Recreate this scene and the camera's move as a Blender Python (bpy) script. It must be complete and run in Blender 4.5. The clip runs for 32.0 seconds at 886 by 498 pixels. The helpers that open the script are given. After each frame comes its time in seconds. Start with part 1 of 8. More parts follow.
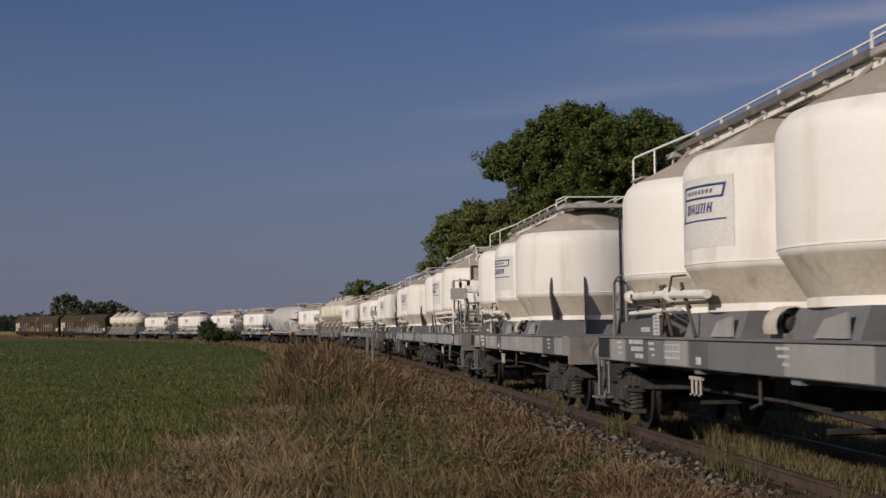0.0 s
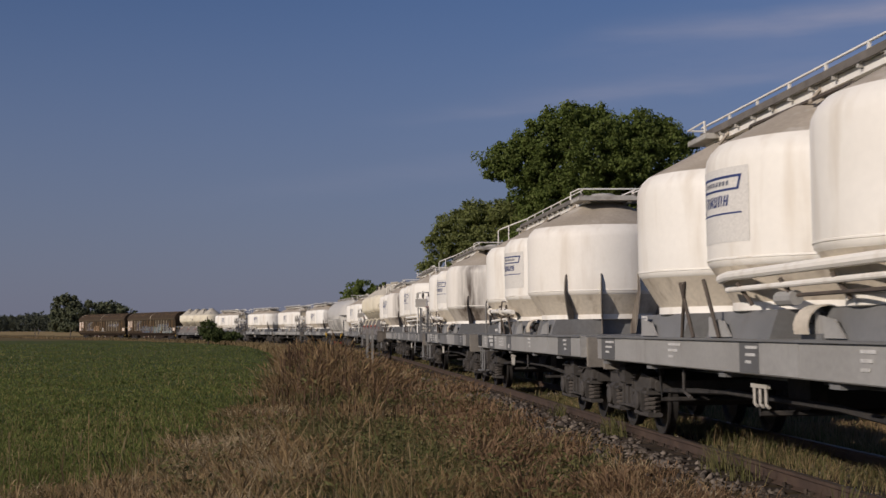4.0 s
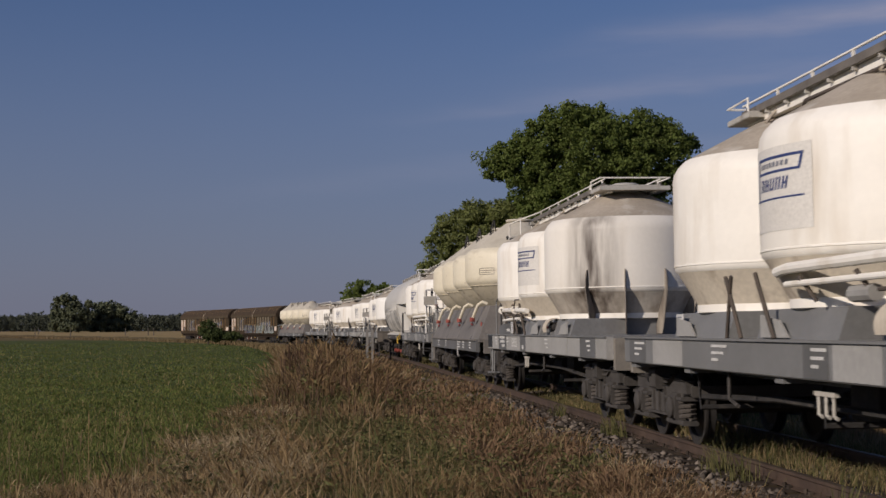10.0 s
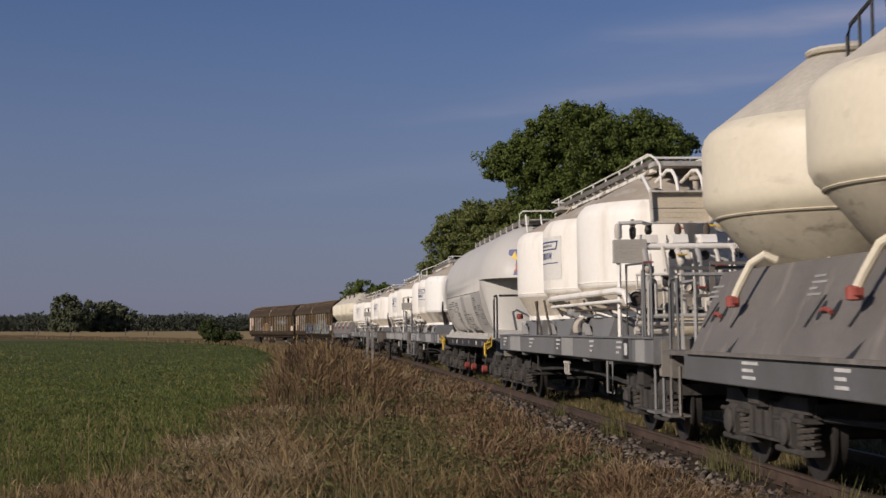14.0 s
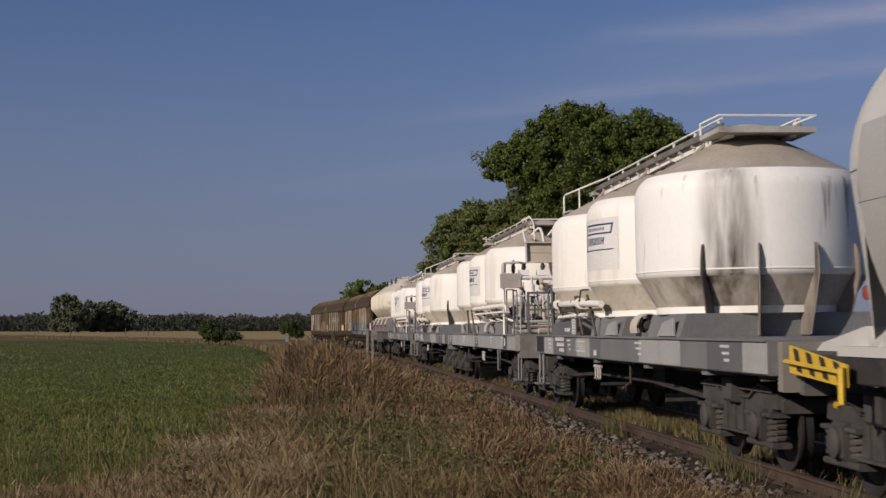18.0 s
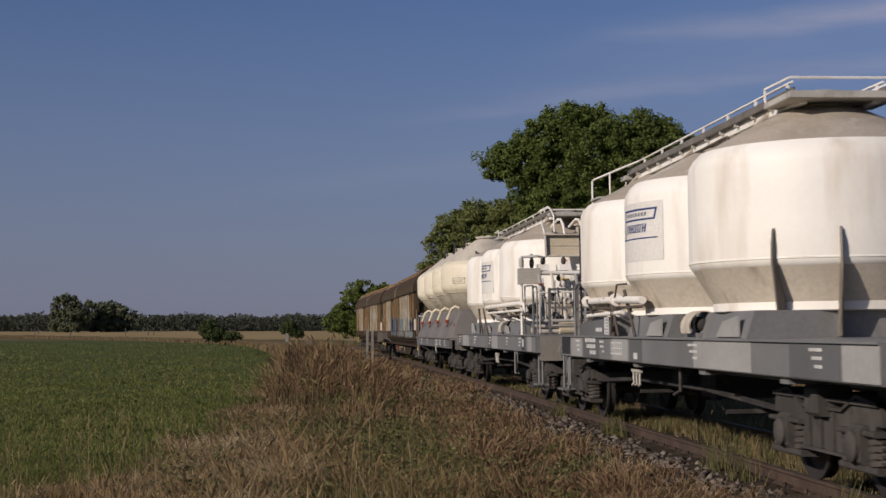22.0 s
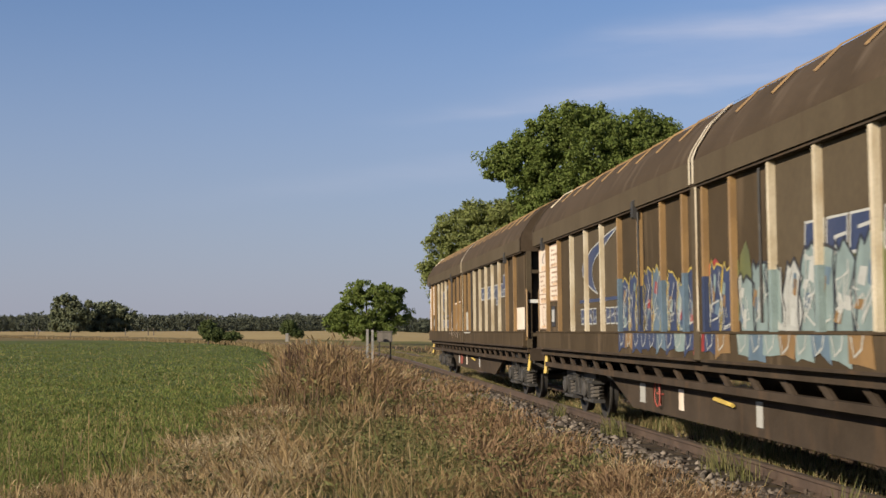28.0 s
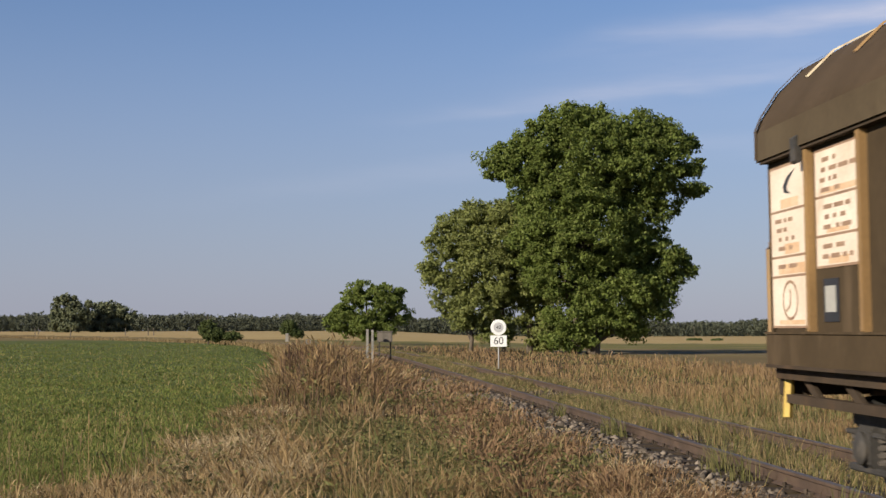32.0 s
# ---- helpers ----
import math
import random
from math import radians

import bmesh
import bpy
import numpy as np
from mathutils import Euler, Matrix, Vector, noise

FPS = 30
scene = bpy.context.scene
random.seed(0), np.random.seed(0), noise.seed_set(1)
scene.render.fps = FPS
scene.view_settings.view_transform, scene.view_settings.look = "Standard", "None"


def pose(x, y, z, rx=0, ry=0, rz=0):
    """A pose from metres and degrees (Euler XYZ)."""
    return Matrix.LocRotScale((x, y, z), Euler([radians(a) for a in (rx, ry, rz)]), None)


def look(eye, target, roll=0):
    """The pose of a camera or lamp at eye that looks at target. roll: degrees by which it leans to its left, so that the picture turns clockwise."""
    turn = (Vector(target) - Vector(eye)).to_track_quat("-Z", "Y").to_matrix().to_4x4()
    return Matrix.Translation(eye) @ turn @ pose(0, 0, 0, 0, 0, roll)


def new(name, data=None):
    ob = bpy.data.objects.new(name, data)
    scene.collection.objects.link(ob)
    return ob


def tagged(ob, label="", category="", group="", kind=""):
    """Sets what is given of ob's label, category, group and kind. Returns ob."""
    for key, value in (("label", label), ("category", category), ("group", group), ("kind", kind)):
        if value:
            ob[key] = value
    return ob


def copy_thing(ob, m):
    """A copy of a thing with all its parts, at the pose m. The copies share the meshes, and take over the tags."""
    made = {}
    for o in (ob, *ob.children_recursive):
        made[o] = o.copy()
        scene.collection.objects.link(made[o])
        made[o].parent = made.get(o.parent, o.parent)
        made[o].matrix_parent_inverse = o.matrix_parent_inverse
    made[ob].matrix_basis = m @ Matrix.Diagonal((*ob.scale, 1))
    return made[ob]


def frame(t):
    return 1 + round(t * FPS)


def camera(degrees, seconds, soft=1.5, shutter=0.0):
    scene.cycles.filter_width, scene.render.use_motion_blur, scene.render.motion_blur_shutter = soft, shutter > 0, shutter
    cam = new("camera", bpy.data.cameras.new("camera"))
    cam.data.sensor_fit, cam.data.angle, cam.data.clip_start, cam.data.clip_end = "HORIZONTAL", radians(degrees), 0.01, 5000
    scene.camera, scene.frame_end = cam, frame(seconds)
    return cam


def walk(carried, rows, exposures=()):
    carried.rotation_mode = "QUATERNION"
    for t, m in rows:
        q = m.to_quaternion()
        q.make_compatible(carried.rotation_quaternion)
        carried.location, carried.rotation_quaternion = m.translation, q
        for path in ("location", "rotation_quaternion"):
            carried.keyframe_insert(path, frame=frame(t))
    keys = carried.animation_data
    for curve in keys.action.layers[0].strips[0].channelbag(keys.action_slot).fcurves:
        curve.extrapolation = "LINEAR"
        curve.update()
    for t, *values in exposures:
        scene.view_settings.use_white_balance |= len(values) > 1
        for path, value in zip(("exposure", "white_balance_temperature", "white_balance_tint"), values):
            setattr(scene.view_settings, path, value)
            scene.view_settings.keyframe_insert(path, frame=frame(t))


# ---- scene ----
cam = camera(34.77, 32.0, soft=1.5, shutter=0.2)
EYE = (0.0, 0.0, 1.419)
STAND = look(EYE, (0.0, 100.0, 1.419 + 5.757), roll=-0.09)
walk(cam, [(0.0, STAND), (32.0, STAND)],
     exposures=[(0.0, -0.30, 5850, 14), (2.0, -0.28, 5850, 14), (3.5, -0.20, 5850, 14), (6.0, -0.20, 5850, 14), (12.0, -0.13, 5850, 14), (14.0, -0.05, 5850, 14), (19.0, -0.06, 5850, 14), (25.5, 0.02, 5850, 13), (27.3, 0.95, 6300, 6), (32.0, 0.96, 6300, 6)])

# ---- daylight ----
SUN_AZ, SUN_EL = radians(231), radians(24)   # azimuth clockwise from +Y, height over the horizon
world = bpy.data.worlds.new("world")
scene.world = world
world.use_nodes = True
wn, wl = world.node_tree.nodes, world.node_tree.links
wn.clear()
sky = wn.new("ShaderNodeTexSky")
sky.sky_type, sky.sun_disc = "NISHITA", False
sky.sun_elevation, sky.sun_rotation = SUN_EL, SUN_AZ
sky.air_density, sky.dust_density, sky.ozone_density = 1.0, 0.4, 3.5
# thin cirrus in drawn-out bands that climb to the right and thin out to the left
wtc = wn.new("ShaderNodeTexCoord")
wsep = wn.new("ShaderNodeSeparateXYZ")
wl.new(wtc.outputs["Generated"], wsep.inputs[0])


def sky_math(op, a, b, c=None):
    m = wn.new("ShaderNodeMath")
    m.operation = op
    for k, v in enumerate((a, b) if c is None else (a, b, c)):
        if isinstance(v, bpy.types.NodeSocket):
            wl.new(v, m.inputs[k])
        else:
            m.inputs[k].default_value = v
    return m.outputs[0]


def sky_noise(scale, stretch, detail, spot):
    mp, nz = wn.new("ShaderNodeMapping"), wn.new("ShaderNodeTexNoise")
    mp.inputs["Scale"].default_value, mp.inputs["Location"].default_value = stretch, spot
    nz.inputs["Scale"].default_value, nz.inputs["Detail"].default_value, nz.inputs["Roughness"].default_value = scale, detail, 0.55
    wl.new(wtc.outputs["Generated"], mp.inputs["Vector"])
    wl.new(mp.outputs["Vector"], nz.inputs["Vector"])
    return nz.outputs["Fac"]


warp = sky_noise(5.0, (1.0, 1.0, 3.0), 4.0, (0.3, 0.0, 0.7))
band = sky_math("MULTIPLY_ADD", wsep.outputs["X"], -0.075, wsep.outputs["Z"])
band = sky_math("MULTIPLY_ADD", warp, 0.030, sky_math("SUBTRACT", band, 0.010))
wramp = wn.new("ShaderNodeValToRGB")
wramp.color_ramp.interpolation = "EASE"
wel = wramp.color_ramp.elements
for at, tone_ in ((0.100, 0.0), (0.117, 0.14), (0.130, 0.03), (0.150, 0.06), (0.158, 0.42), (0.172, 0.16), (0.186, 0.18), (0.198, 0.70), (0.212, 0.16), (0.25, 0.05), (0.32, 0.35), (0.45, 0.05)):
    e = wel.new(at)
    e.color = (tone_, tone_, tone_, 1)
wel[0].color = wel[-1].color = (0, 0, 0, 1)
wl.new(band, wramp.inputs["Fac"])
side = sky_math("MULTIPLY_ADD", sky_math("SUBTRACT", band, 0.154), -3.2, wsep.outputs["X"])
wside = wn.new("ShaderNodeMapRange")
wside.interpolation_type = "SMOOTHSTEP"
wside.inputs["From Min"].default_value, wside.inputs["From Max"].default_value = -0.10, 0.13
wl.new(side, wside.inputs["Value"])
wisp = sky_math("MULTIPLY_ADD", sky_noise(3.0, (3.0, 3.0, 22.0), 6.0, (0.1, 0.4, 0.2)), 1.5, -0.12)
wmix = wn.new("ShaderNodeMix")
wmix.data_type = "RGBA"
wmix.inputs["B"].default_value = (7.5, 7.0, 7.9, 1)
wl.new(sky_math("MULTIPLY", sky_math("MULTIPLY", wramp.outputs["Color"], wside.outputs["Result"]), wisp), wmix.inputs["Factor"])
wbg = wn.new("ShaderNodeBackground")
wbg.inputs["Strength"].default_value = 0.05
wout = wn.new("ShaderNodeOutputWorld")
# dusty haze low over the horizon
wlow = wn.new("ShaderNodeMapRange")
wlow.interpolation_type = "SMOOTHSTEP"
for k, v in (("From Min", -0.02), ("From Max", 0.30), ("To Min", 0.75), ("To Max", 0.0)):
    wlow.inputs[k].default_value = v
whaze = wn.new("ShaderNodeMix")
whaze.data_type = "RGBA"
whaze.inputs["B"].default_value = (3.55, 3.55, 4.7, 1)
wl.new(wsep.outputs["Z"], wlow.inputs["Value"])
wl.new(wlow.outputs["Result"], whaze.inputs["Factor"])
wtone = wn.new("ShaderNodeMix")
wtone.data_type, wtone.blend_type = "RGBA", "MULTIPLY"
wtone.inputs["Factor"].default_value = 1.0
wtone.inputs["B"].default_value = (0.97, 0.95, 1.10, 1)
wl.new(sky.outputs["Color"], wtone.inputs["A"])
wl.new(wtone.outputs["Result"], whaze.inputs["A"])
wl.new(whaze.outputs["Result"], wmix.inputs["A"])
wl.new(wmix.outputs["Result"], wbg.inputs["Color"])
wl.new(wbg.outputs["Background"], wout.inputs["Surface"])

sun = new("sun", bpy.data.lights.new("sun", "SUN"))
sun.data.energy, sun.data.angle, sun.data.color = 4.3, radians(0.6), (1.0, 0.845, 0.655)
SUN_DIR = Vector((math.sin(SUN_AZ) * math.cos(SUN_EL), math.cos(SUN_AZ) * math.cos(SUN_EL), math.sin(SUN_EL)))
sun.matrix_world = look(SUN_DIR * 100, (0, 0, 0))

# ---- the line of the track ----
BEND_AT = np.array([-60, -40, 0, 12, 25, 40, 60, 90, 130, 180, 240, 320, 420.0])
BEND = np.array([0, 0.0006, 0.00078, 0.00035, -0.00017, 0.00018, 0.00043, 0.00183, 0.00412, 0.0031, 0.00153, 0.00148, 0.00204])
STEP = 0.5
TS = np.arange(-330, 560, STEP)
TH = np.cumsum(np.interp(TS, BEND_AT, BEND)) * STEP
I0 = int(330 / STEP)
TH = TH - TH[I0] + 0.0868
TX, TY = -np.cumsum(np.sin(TH)) * STEP, np.cumsum(np.cos(TH)) * STEP
TX, TY = TX - TX[I0] + 4.684, TY - TY[I0] + 10.0
CANT = 0.0105


def on_track(s, side=0.0, up=0.0):
    """A point at s metres along the track, side metres to the far side, up metres over the rails."""
    x, y, h = (float(np.interp(s, TS, a)) for a in (TX, TY, TH))
    lat = side * math.cos(CANT) - up * math.sin(CANT)
    return Vector((x + lat * math.cos(h), y + lat * math.sin(h), up * math.cos(CANT) + side * math.sin(CANT)))


def run(t):
    """Metres that the train has gone at t, counted from 16 s."""
    u = t - 16
    return 8.324 * u + 0.0181 * u * u + 0.00098 * u ** 3


# ---- mesh tools ----
class Shape:
    """Collects pieces of one mesh."""

    def __init__(self):
        self.v, self.f = [], []

    def add(self, verts, faces):
        n = len(self.v)
        self.v += [tuple(p) for p in verts]
        self.f += [tuple(i + n for i in q) for q in faces]
        return self

    def box(self, x0, x1, y0, y1, z0, z1, c=0.0):
        if c <= 0:
            v = [(x, y, z) for x in (x0, x1) for y in (y0, y1) for z in (z0, z1)]
            return self.add(v, [(0, 1, 3, 2), (4, 6, 7, 5), (0, 4, 5, 1), (2, 3, 7, 6), (0, 2, 6, 4), (1, 5, 7, 3)])
        prof = [(y0 + c, z0), (y1 - c, z0), (y1, z0 + c), (y1, z1 - c), (y1 - c, z1), (y0 + c, z1), (y0, z1 - c), (y0, z0 + c)]
        return self.prism(prof, x0, x1)

    def prism(self, prof, x0, x1):
        """A profile in (y, z), counter-clockwise seen from +x, drawn along x."""
        n = len(prof)
        v = [(x0, y, z) for y, z in prof] + [(x1, y, z) for y, z in prof]
        f = [(i, (i + 1) % n, n + (i + 1) % n, n + i) for i in range(n)]
        return self.add(v, f + [tuple(range(n - 1, -1, -1)), tuple(range(n, 2 * n))])

    def plate(self, prof, y0, y1):
        """A profile in (x, z) drawn along y."""
        n = len(prof)
        v = [(x, y0, z) for x, z in prof] + [(x, y1, z) for x, z in prof]
        f = [(i, (i + 1) % n, n + (i + 1) % n, n + i) for i in range(n)]
        return self.add(v, f + [tuple(range(n - 1, -1, -1)), tuple(range(n, 2 * n))])

    def lathe(self, prof, cx=0.0, cy=0.0, cz=0.0, seg=32, axis="z", cap=True):
        v, f = [], []
        for r, z in prof:
            for k in range(seg):
                a = 2 * math.pi * k / seg
                p, q = r * math.cos(a), r * math.sin(a)
                v.append({"z": (cx + p, cy + q, cz + z), "y": (cx + q, cy + z, cz + p), "x": (cx + z, cy + p, cz + q)}[axis])
        for i in range(len(prof) - 1):
            for k in range(seg):
                a, b = i * seg + k, i * seg + (k + 1) % seg
                f.append((a, b, b + seg, a + seg))
        if cap:
            f.append(tuple(range(seg - 1, -1, -1)))
            f.append(tuple((len(prof) - 1) * seg + k for k in range(seg)))
        return self.add(v, f)

    def tube(self, pts, r, seg=6, r_end=None):
        """A round bar along a line of points."""
        pts = [Vector(p) for p in pts]
        v, f = [], []
        for i, p in enumerate(pts):
            d = (pts[min(i + 1, len(pts) - 1)] - pts[max(i - 1, 0)]).normalized()
            a = d.orthogonal().normalized() if abs(d.z) < 0.9 else Vector((1, 0, 0))
            a = (a - d * a.dot(d)).normalized()
            if abs(d.z) < 0.9:
                a = (Vector((0, 0, 1)) - d * d.z).normalized()
            b = d.cross(a)
            rr = r if r_end is None else r + (r_end - r) * i / (len(pts) - 1)
            for k in range(seg):
                w = 2 * math.pi * k / seg
                v.append(p + a * (rr * math.cos(w)) + b * (rr * math.sin(w)))
        for i in range(len(pts) - 1):
            for k in range(seg):
                m, n = i * seg + k, i * seg + (k + 1) % seg
                f.append((m, n, n + seg, m + seg))
        f.append(tuple(range(seg - 1, -1, -1)))
        f.append(tuple((len(pts) - 1) * seg + k for k in range(seg)))
        return self.add(v, f)

    def strip(self, rows, close=False):
        """A sheet through rows of equally many points."""
        n = len(rows[0])
        v = [p for r in rows for p in r]
        f = [(i * n + k, i * n + k + 1, (i + 1) * n + k + 1, (i + 1) * n + k) for i in range(len(rows) - 1) for k in range(n - 1)]
        if close:
            f += [(i * n + n - 1, i * n, (i + 1) * n, (i + 1) * n + n - 1) for i in range(len(rows) - 1)]
        return self.add(v, f)

    def mesh(self, name, material, sharp=35):
        me = bpy.data.meshes.new(name)
        me.from_pydata(self.v, [], self.f)
        bm = bmesh.new()
        bm.from_mesh(me)
        bmesh.ops.recalc_face_normals(bm, faces=bm.faces)
        bm.to_mesh(me)
        bm.free()
        me.materials.append(material)
        me.shade_smooth()
        me.set_sharp_from_angle(angle=radians(sharp))
        return me


def thing(name, shape, material, label, category, group="", kind="", at=None):
    """A top-level object: a mesh, or an empty where shape is None."""
    ob = new(name, shape.mesh(name, material) if shape else None)
    if at is not None:
        ob.matrix_world = at
    return tagged(ob, label, category, group, kind)


def part(name, shape, material, parent, label="", at=None, sharp=35):
    """A mesh of its own under a thing or under a part."""
    ob = new(name, shape.mesh(name, material, sharp) if isinstance(shape, Shape) else shape)
    ob.parent = parent
    if at is not None:
        ob.matrix_basis = at
    if label:
        tagged(ob, label)
    return ob


# ---- materials ----
def surf(name, a, b, scale=3.0, rough=0.6, metal=0.0, bump=0.15, fine=40.0, dirt=None, dirt_at=(0.5, 0.75), dirt_scale=(1.2, 1.2, 0.35), vary=0.0, island=False, stretch=(1, 1, 1), mottle=0.25):
    """Two tones mixed by coarse noise, fine grain, streaks of dirt and relief."""
    m = bpy.data.materials.new(name)
    m.use_nodes = True
    n, l = m.node_tree.nodes, m.node_tree.links
    bsdf = n["Principled BSDF"]
    tc, info = n.new("ShaderNodeTexCoord"), n.new("ShaderNodeObjectInfo")
    off = n.new("ShaderNodeVectorMath")
    off.operation = "MULTIPLY_ADD"
    off.inputs[1].default_value = stretch
    rnd = n.new("ShaderNodeMath")
    rnd.operation, rnd.inputs[1].default_value = "MULTIPLY", 37.0
    l.new(info.outputs["Random"], rnd.inputs[0])
    l.new(tc.outputs["Object"], off.inputs[0])
    l.new(rnd.outputs[0], off.inputs[2])

    def noise_at(s, detail=3.0, vec=None):
        t = n.new("ShaderNodeTexNoise")
        t.inputs["Scale"].default_value, t.inputs["Detail"].default_value = s, detail
        l.new(vec or off.outputs[0], t.inputs["Vector"])
        return t.outputs["Fac"]

    def mix(f, c0, c1, kind="MIX"):
        t = n.new("ShaderNodeMix")
        t.data_type, t.blend_type = "RGBA", kind
        for sock, val in ((t.inputs["Factor"], f), (t.inputs["A"], c0), (t.inputs["B"], c1)):
            if isinstance(val, bpy.types.NodeSocket):
                l.new(val, sock)
            else:
                sock.default_value = val if isinstance(val, float) else (*val, 1)
        return t.outputs["Result"]

    def ramp(f, lo, hi):
        t = n.new("ShaderNodeMapRange")
        t.inputs["From Min"].default_value, t.inputs["From Max"].default_value = lo, hi
        l.new(f, t.inputs["Value"])
        return t.outputs["Result"]

    col = mix(ramp(noise_at(scale), 0.35, 0.65), a, b)
    grain = noise_at(fine, 4.0)
    col = mix(ramp(grain, 0.2, 0.8), mix(mottle, col, (0, 0, 0)), col)
    if vary:
        src = info.outputs["Random"]
        if island:
            src = n.new("ShaderNodeNewGeometry").outputs["Random Per Island"]
        hsv = n.new("ShaderNodeHueSaturation")
        l.new(col, hsv.inputs["Color"])
        l.new(ramp(src, 0.0, 1.0), hsv.inputs["Value"])
        hsv.inputs["Value"].default_value = 1.0
        val = n.new("ShaderNodeMapRange")
        val.inputs["To Min"].default_value, val.inputs["To Max"].default_value = 1 - vary, 1 + vary
        l.new(src, val.inputs["Value"])
        l.new(val.outputs["Result"], hsv.inputs["Value"])
        col = hsv.outputs["Color"]
    if dirt:
        mp = n.new("ShaderNodeMapping")
        mp.inputs["Scale"].default_value = dirt_scale
        l.new(off.outputs[0], mp.inputs["Vector"])
        f = ramp(noise_at(2.0, 6.0, mp.outputs["Vector"]), *dirt_at)
        col = mix(f, col, dirt)
    l.new(col, bsdf.inputs["Base Color"])
    bsdf.inputs["Metallic"].default_value = metal
    if rough >= 0.9:
        bsdf.inputs["Specular IOR Level"].default_value = 0.12
    rr = n.new("ShaderNodeMapRange")
    rr.inputs["To Min"].default_value, rr.inputs["To Max"].default_value = max(0.05, rough - 0.12), min(1.0, rough + 0.12)
    l.new(grain, rr.inputs["Value"])
    l.new(rr.outputs["Result"], bsdf.inputs["Roughness"])
    if bump:
        bp = n.new("ShaderNodeBump")
        bp.inputs["Strength"].default_value, bp.inputs["Distance"].default_value = bump, 0.02
        l.new(grain, bp.inputs["Height"])
        l.new(bp.outputs["Normal"], bsdf.inputs["Normal"])
    return m


WHITE = surf("white_paint", (0.83, 0.80, 0.73), (0.80, 0.765, 0.685), 0.6, 0.55, bump=0.03, fine=14, dirt=(0.48, 0.40, 0.29), dirt_at=(0.52, 0.92), dirt_scale=(1.4, 1.4, 0.22), mottle=0.06)
CONE = surf("dusty_white", (0.47, 0.41, 0.33), (0.37, 0.32, 0.25), 1.4, 0.85, bump=0.1, fine=20, dirt=(0.60, 0.57, 0.51), dirt_at=(0.58, 0.8))
LOWER = surf("soiled_white", (0.62, 0.555, 0.445), (0.54, 0.475, 0.375), 1.0, 0.7, bump=0.08, fine=18, dirt=(0.24, 0.19, 0.14), dirt_at=(0.55, 0.8), dirt_scale=(2.2, 2.2, 0.2))
CREAM = surf("cream_paint", (0.72, 0.66, 0.51), (0.68, 0.615, 0.465), 0.8, 0.5, bump=0.05, fine=14, dirt=(0.38, 0.32, 0.23), dirt_at=(0.58, 0.86), dirt_scale=(1.2, 1.2, 3.0), mottle=0.10)
CREAM_LOW = surf("soiled_cream", (0.60, 0.545, 0.42), (0.52, 0.465, 0.35), 1.2, 0.7, bump=0.1, fine=16, dirt=(0.18, 0.15, 0.11), dirt_at=(0.56, 0.78), dirt_scale=(2.4, 2.4, 4.0), mottle=0.14)
CREAM_TOP = surf("dusty_cream", (0.60, 0.55, 0.45), (0.53, 0.485, 0.39), 1.2, 0.85, bump=0.1, fine=20, dirt=(0.40, 0.36, 0.29), dirt_at=(0.5, 0.75))
GREY = surf("grey_paint", (0.205, 0.205, 0.20), (0.165, 0.165, 0.16), 0.7, 0.55, bump=0.08, fine=18, dirt=(0.13, 0.12, 0.11), dirt_at=(0.55, 0.8), dirt_scale=(0.8, 0.8, 0.5))
PALE = surf("pale_grey_paint", (0.38, 0.372, 0.35), (0.32, 0.312, 0.29), 0.8, 0.55, bump=0.08, fine=18, dirt=(0.22, 0.20, 0.18), dirt_at=(0.6, 0.85))
DARKGREY = surf("dark_grey_paint", (0.14, 0.14, 0.14), (0.11, 0.11, 0.105), 0.9, 0.6, bump=0.1, fine=18)
SKIRT = surf("skirt_grey", (0.190, 0.173, 0.152), (0.150, 0.136, 0.119), 0.9, 0.6, bump=0.1, fine=18, dirt=(0.30, 0.265, 0.22), dirt_at=(0.58, 0.85), dirt_scale=(1.5, 1.5, 0.3))
IRON = surf("grimy_iron", (0.036, 0.033, 0.03), (0.022, 0.02, 0.019), 2.0, 0.75, bump=0.3, fine=30, dirt=(0.075, 0.064, 0.053), dirt_at=(0.52, 0.8), dirt_scale=(3, 3, 3))
TYRE = surf("worn_steel", (0.07, 0.065, 0.06), (0.045, 0.04, 0.036), 2.0, 0.5, metal=0.4, bump=0.05)
BLACK = surf("black_iron", (0.03, 0.03, 0.03), (0.02, 0.02, 0.02), 2.0, 0.6, bump=0.1)
GALV = surf("pale_walkway", (0.50, 0.48, 0.43), (0.40, 0.38, 0.34), 2.0, 0.7, bump=0.1, fine=30, dirt=(0.2, 0.18, 0.15), dirt_at=(0.55, 0.8), dirt_scale=(2, 2, 2))
BOARD = surf("cream_board", (0.64, 0.55, 0.39), (0.54, 0.46, 0.32), 1.5, 0.7, bump=0.1)
INK = surf("black_marking", (0.03, 0.03, 0.035), (0.05, 0.05, 0.05), 4, 0.6, bump=0)
MARK = surf("white_marking", (0.70, 0.69, 0.66), (0.55, 0.54, 0.51), 6, 0.6, bump=0)
BLUEINK = surf("dark_blue_marking", (0.03, 0.05, 0.16), (0.05, 0.07, 0.2), 4, 0.5, bump=0)
RED = surf("red_paint", (0.36, 0.085, 0.06), (0.26, 0.06, 0.045), 3, 0.5)
YELLOW = surf("yellow_paint", (0.72, 0.47, 0.03), (0.62, 0.40, 0.03), 3, 0.5)
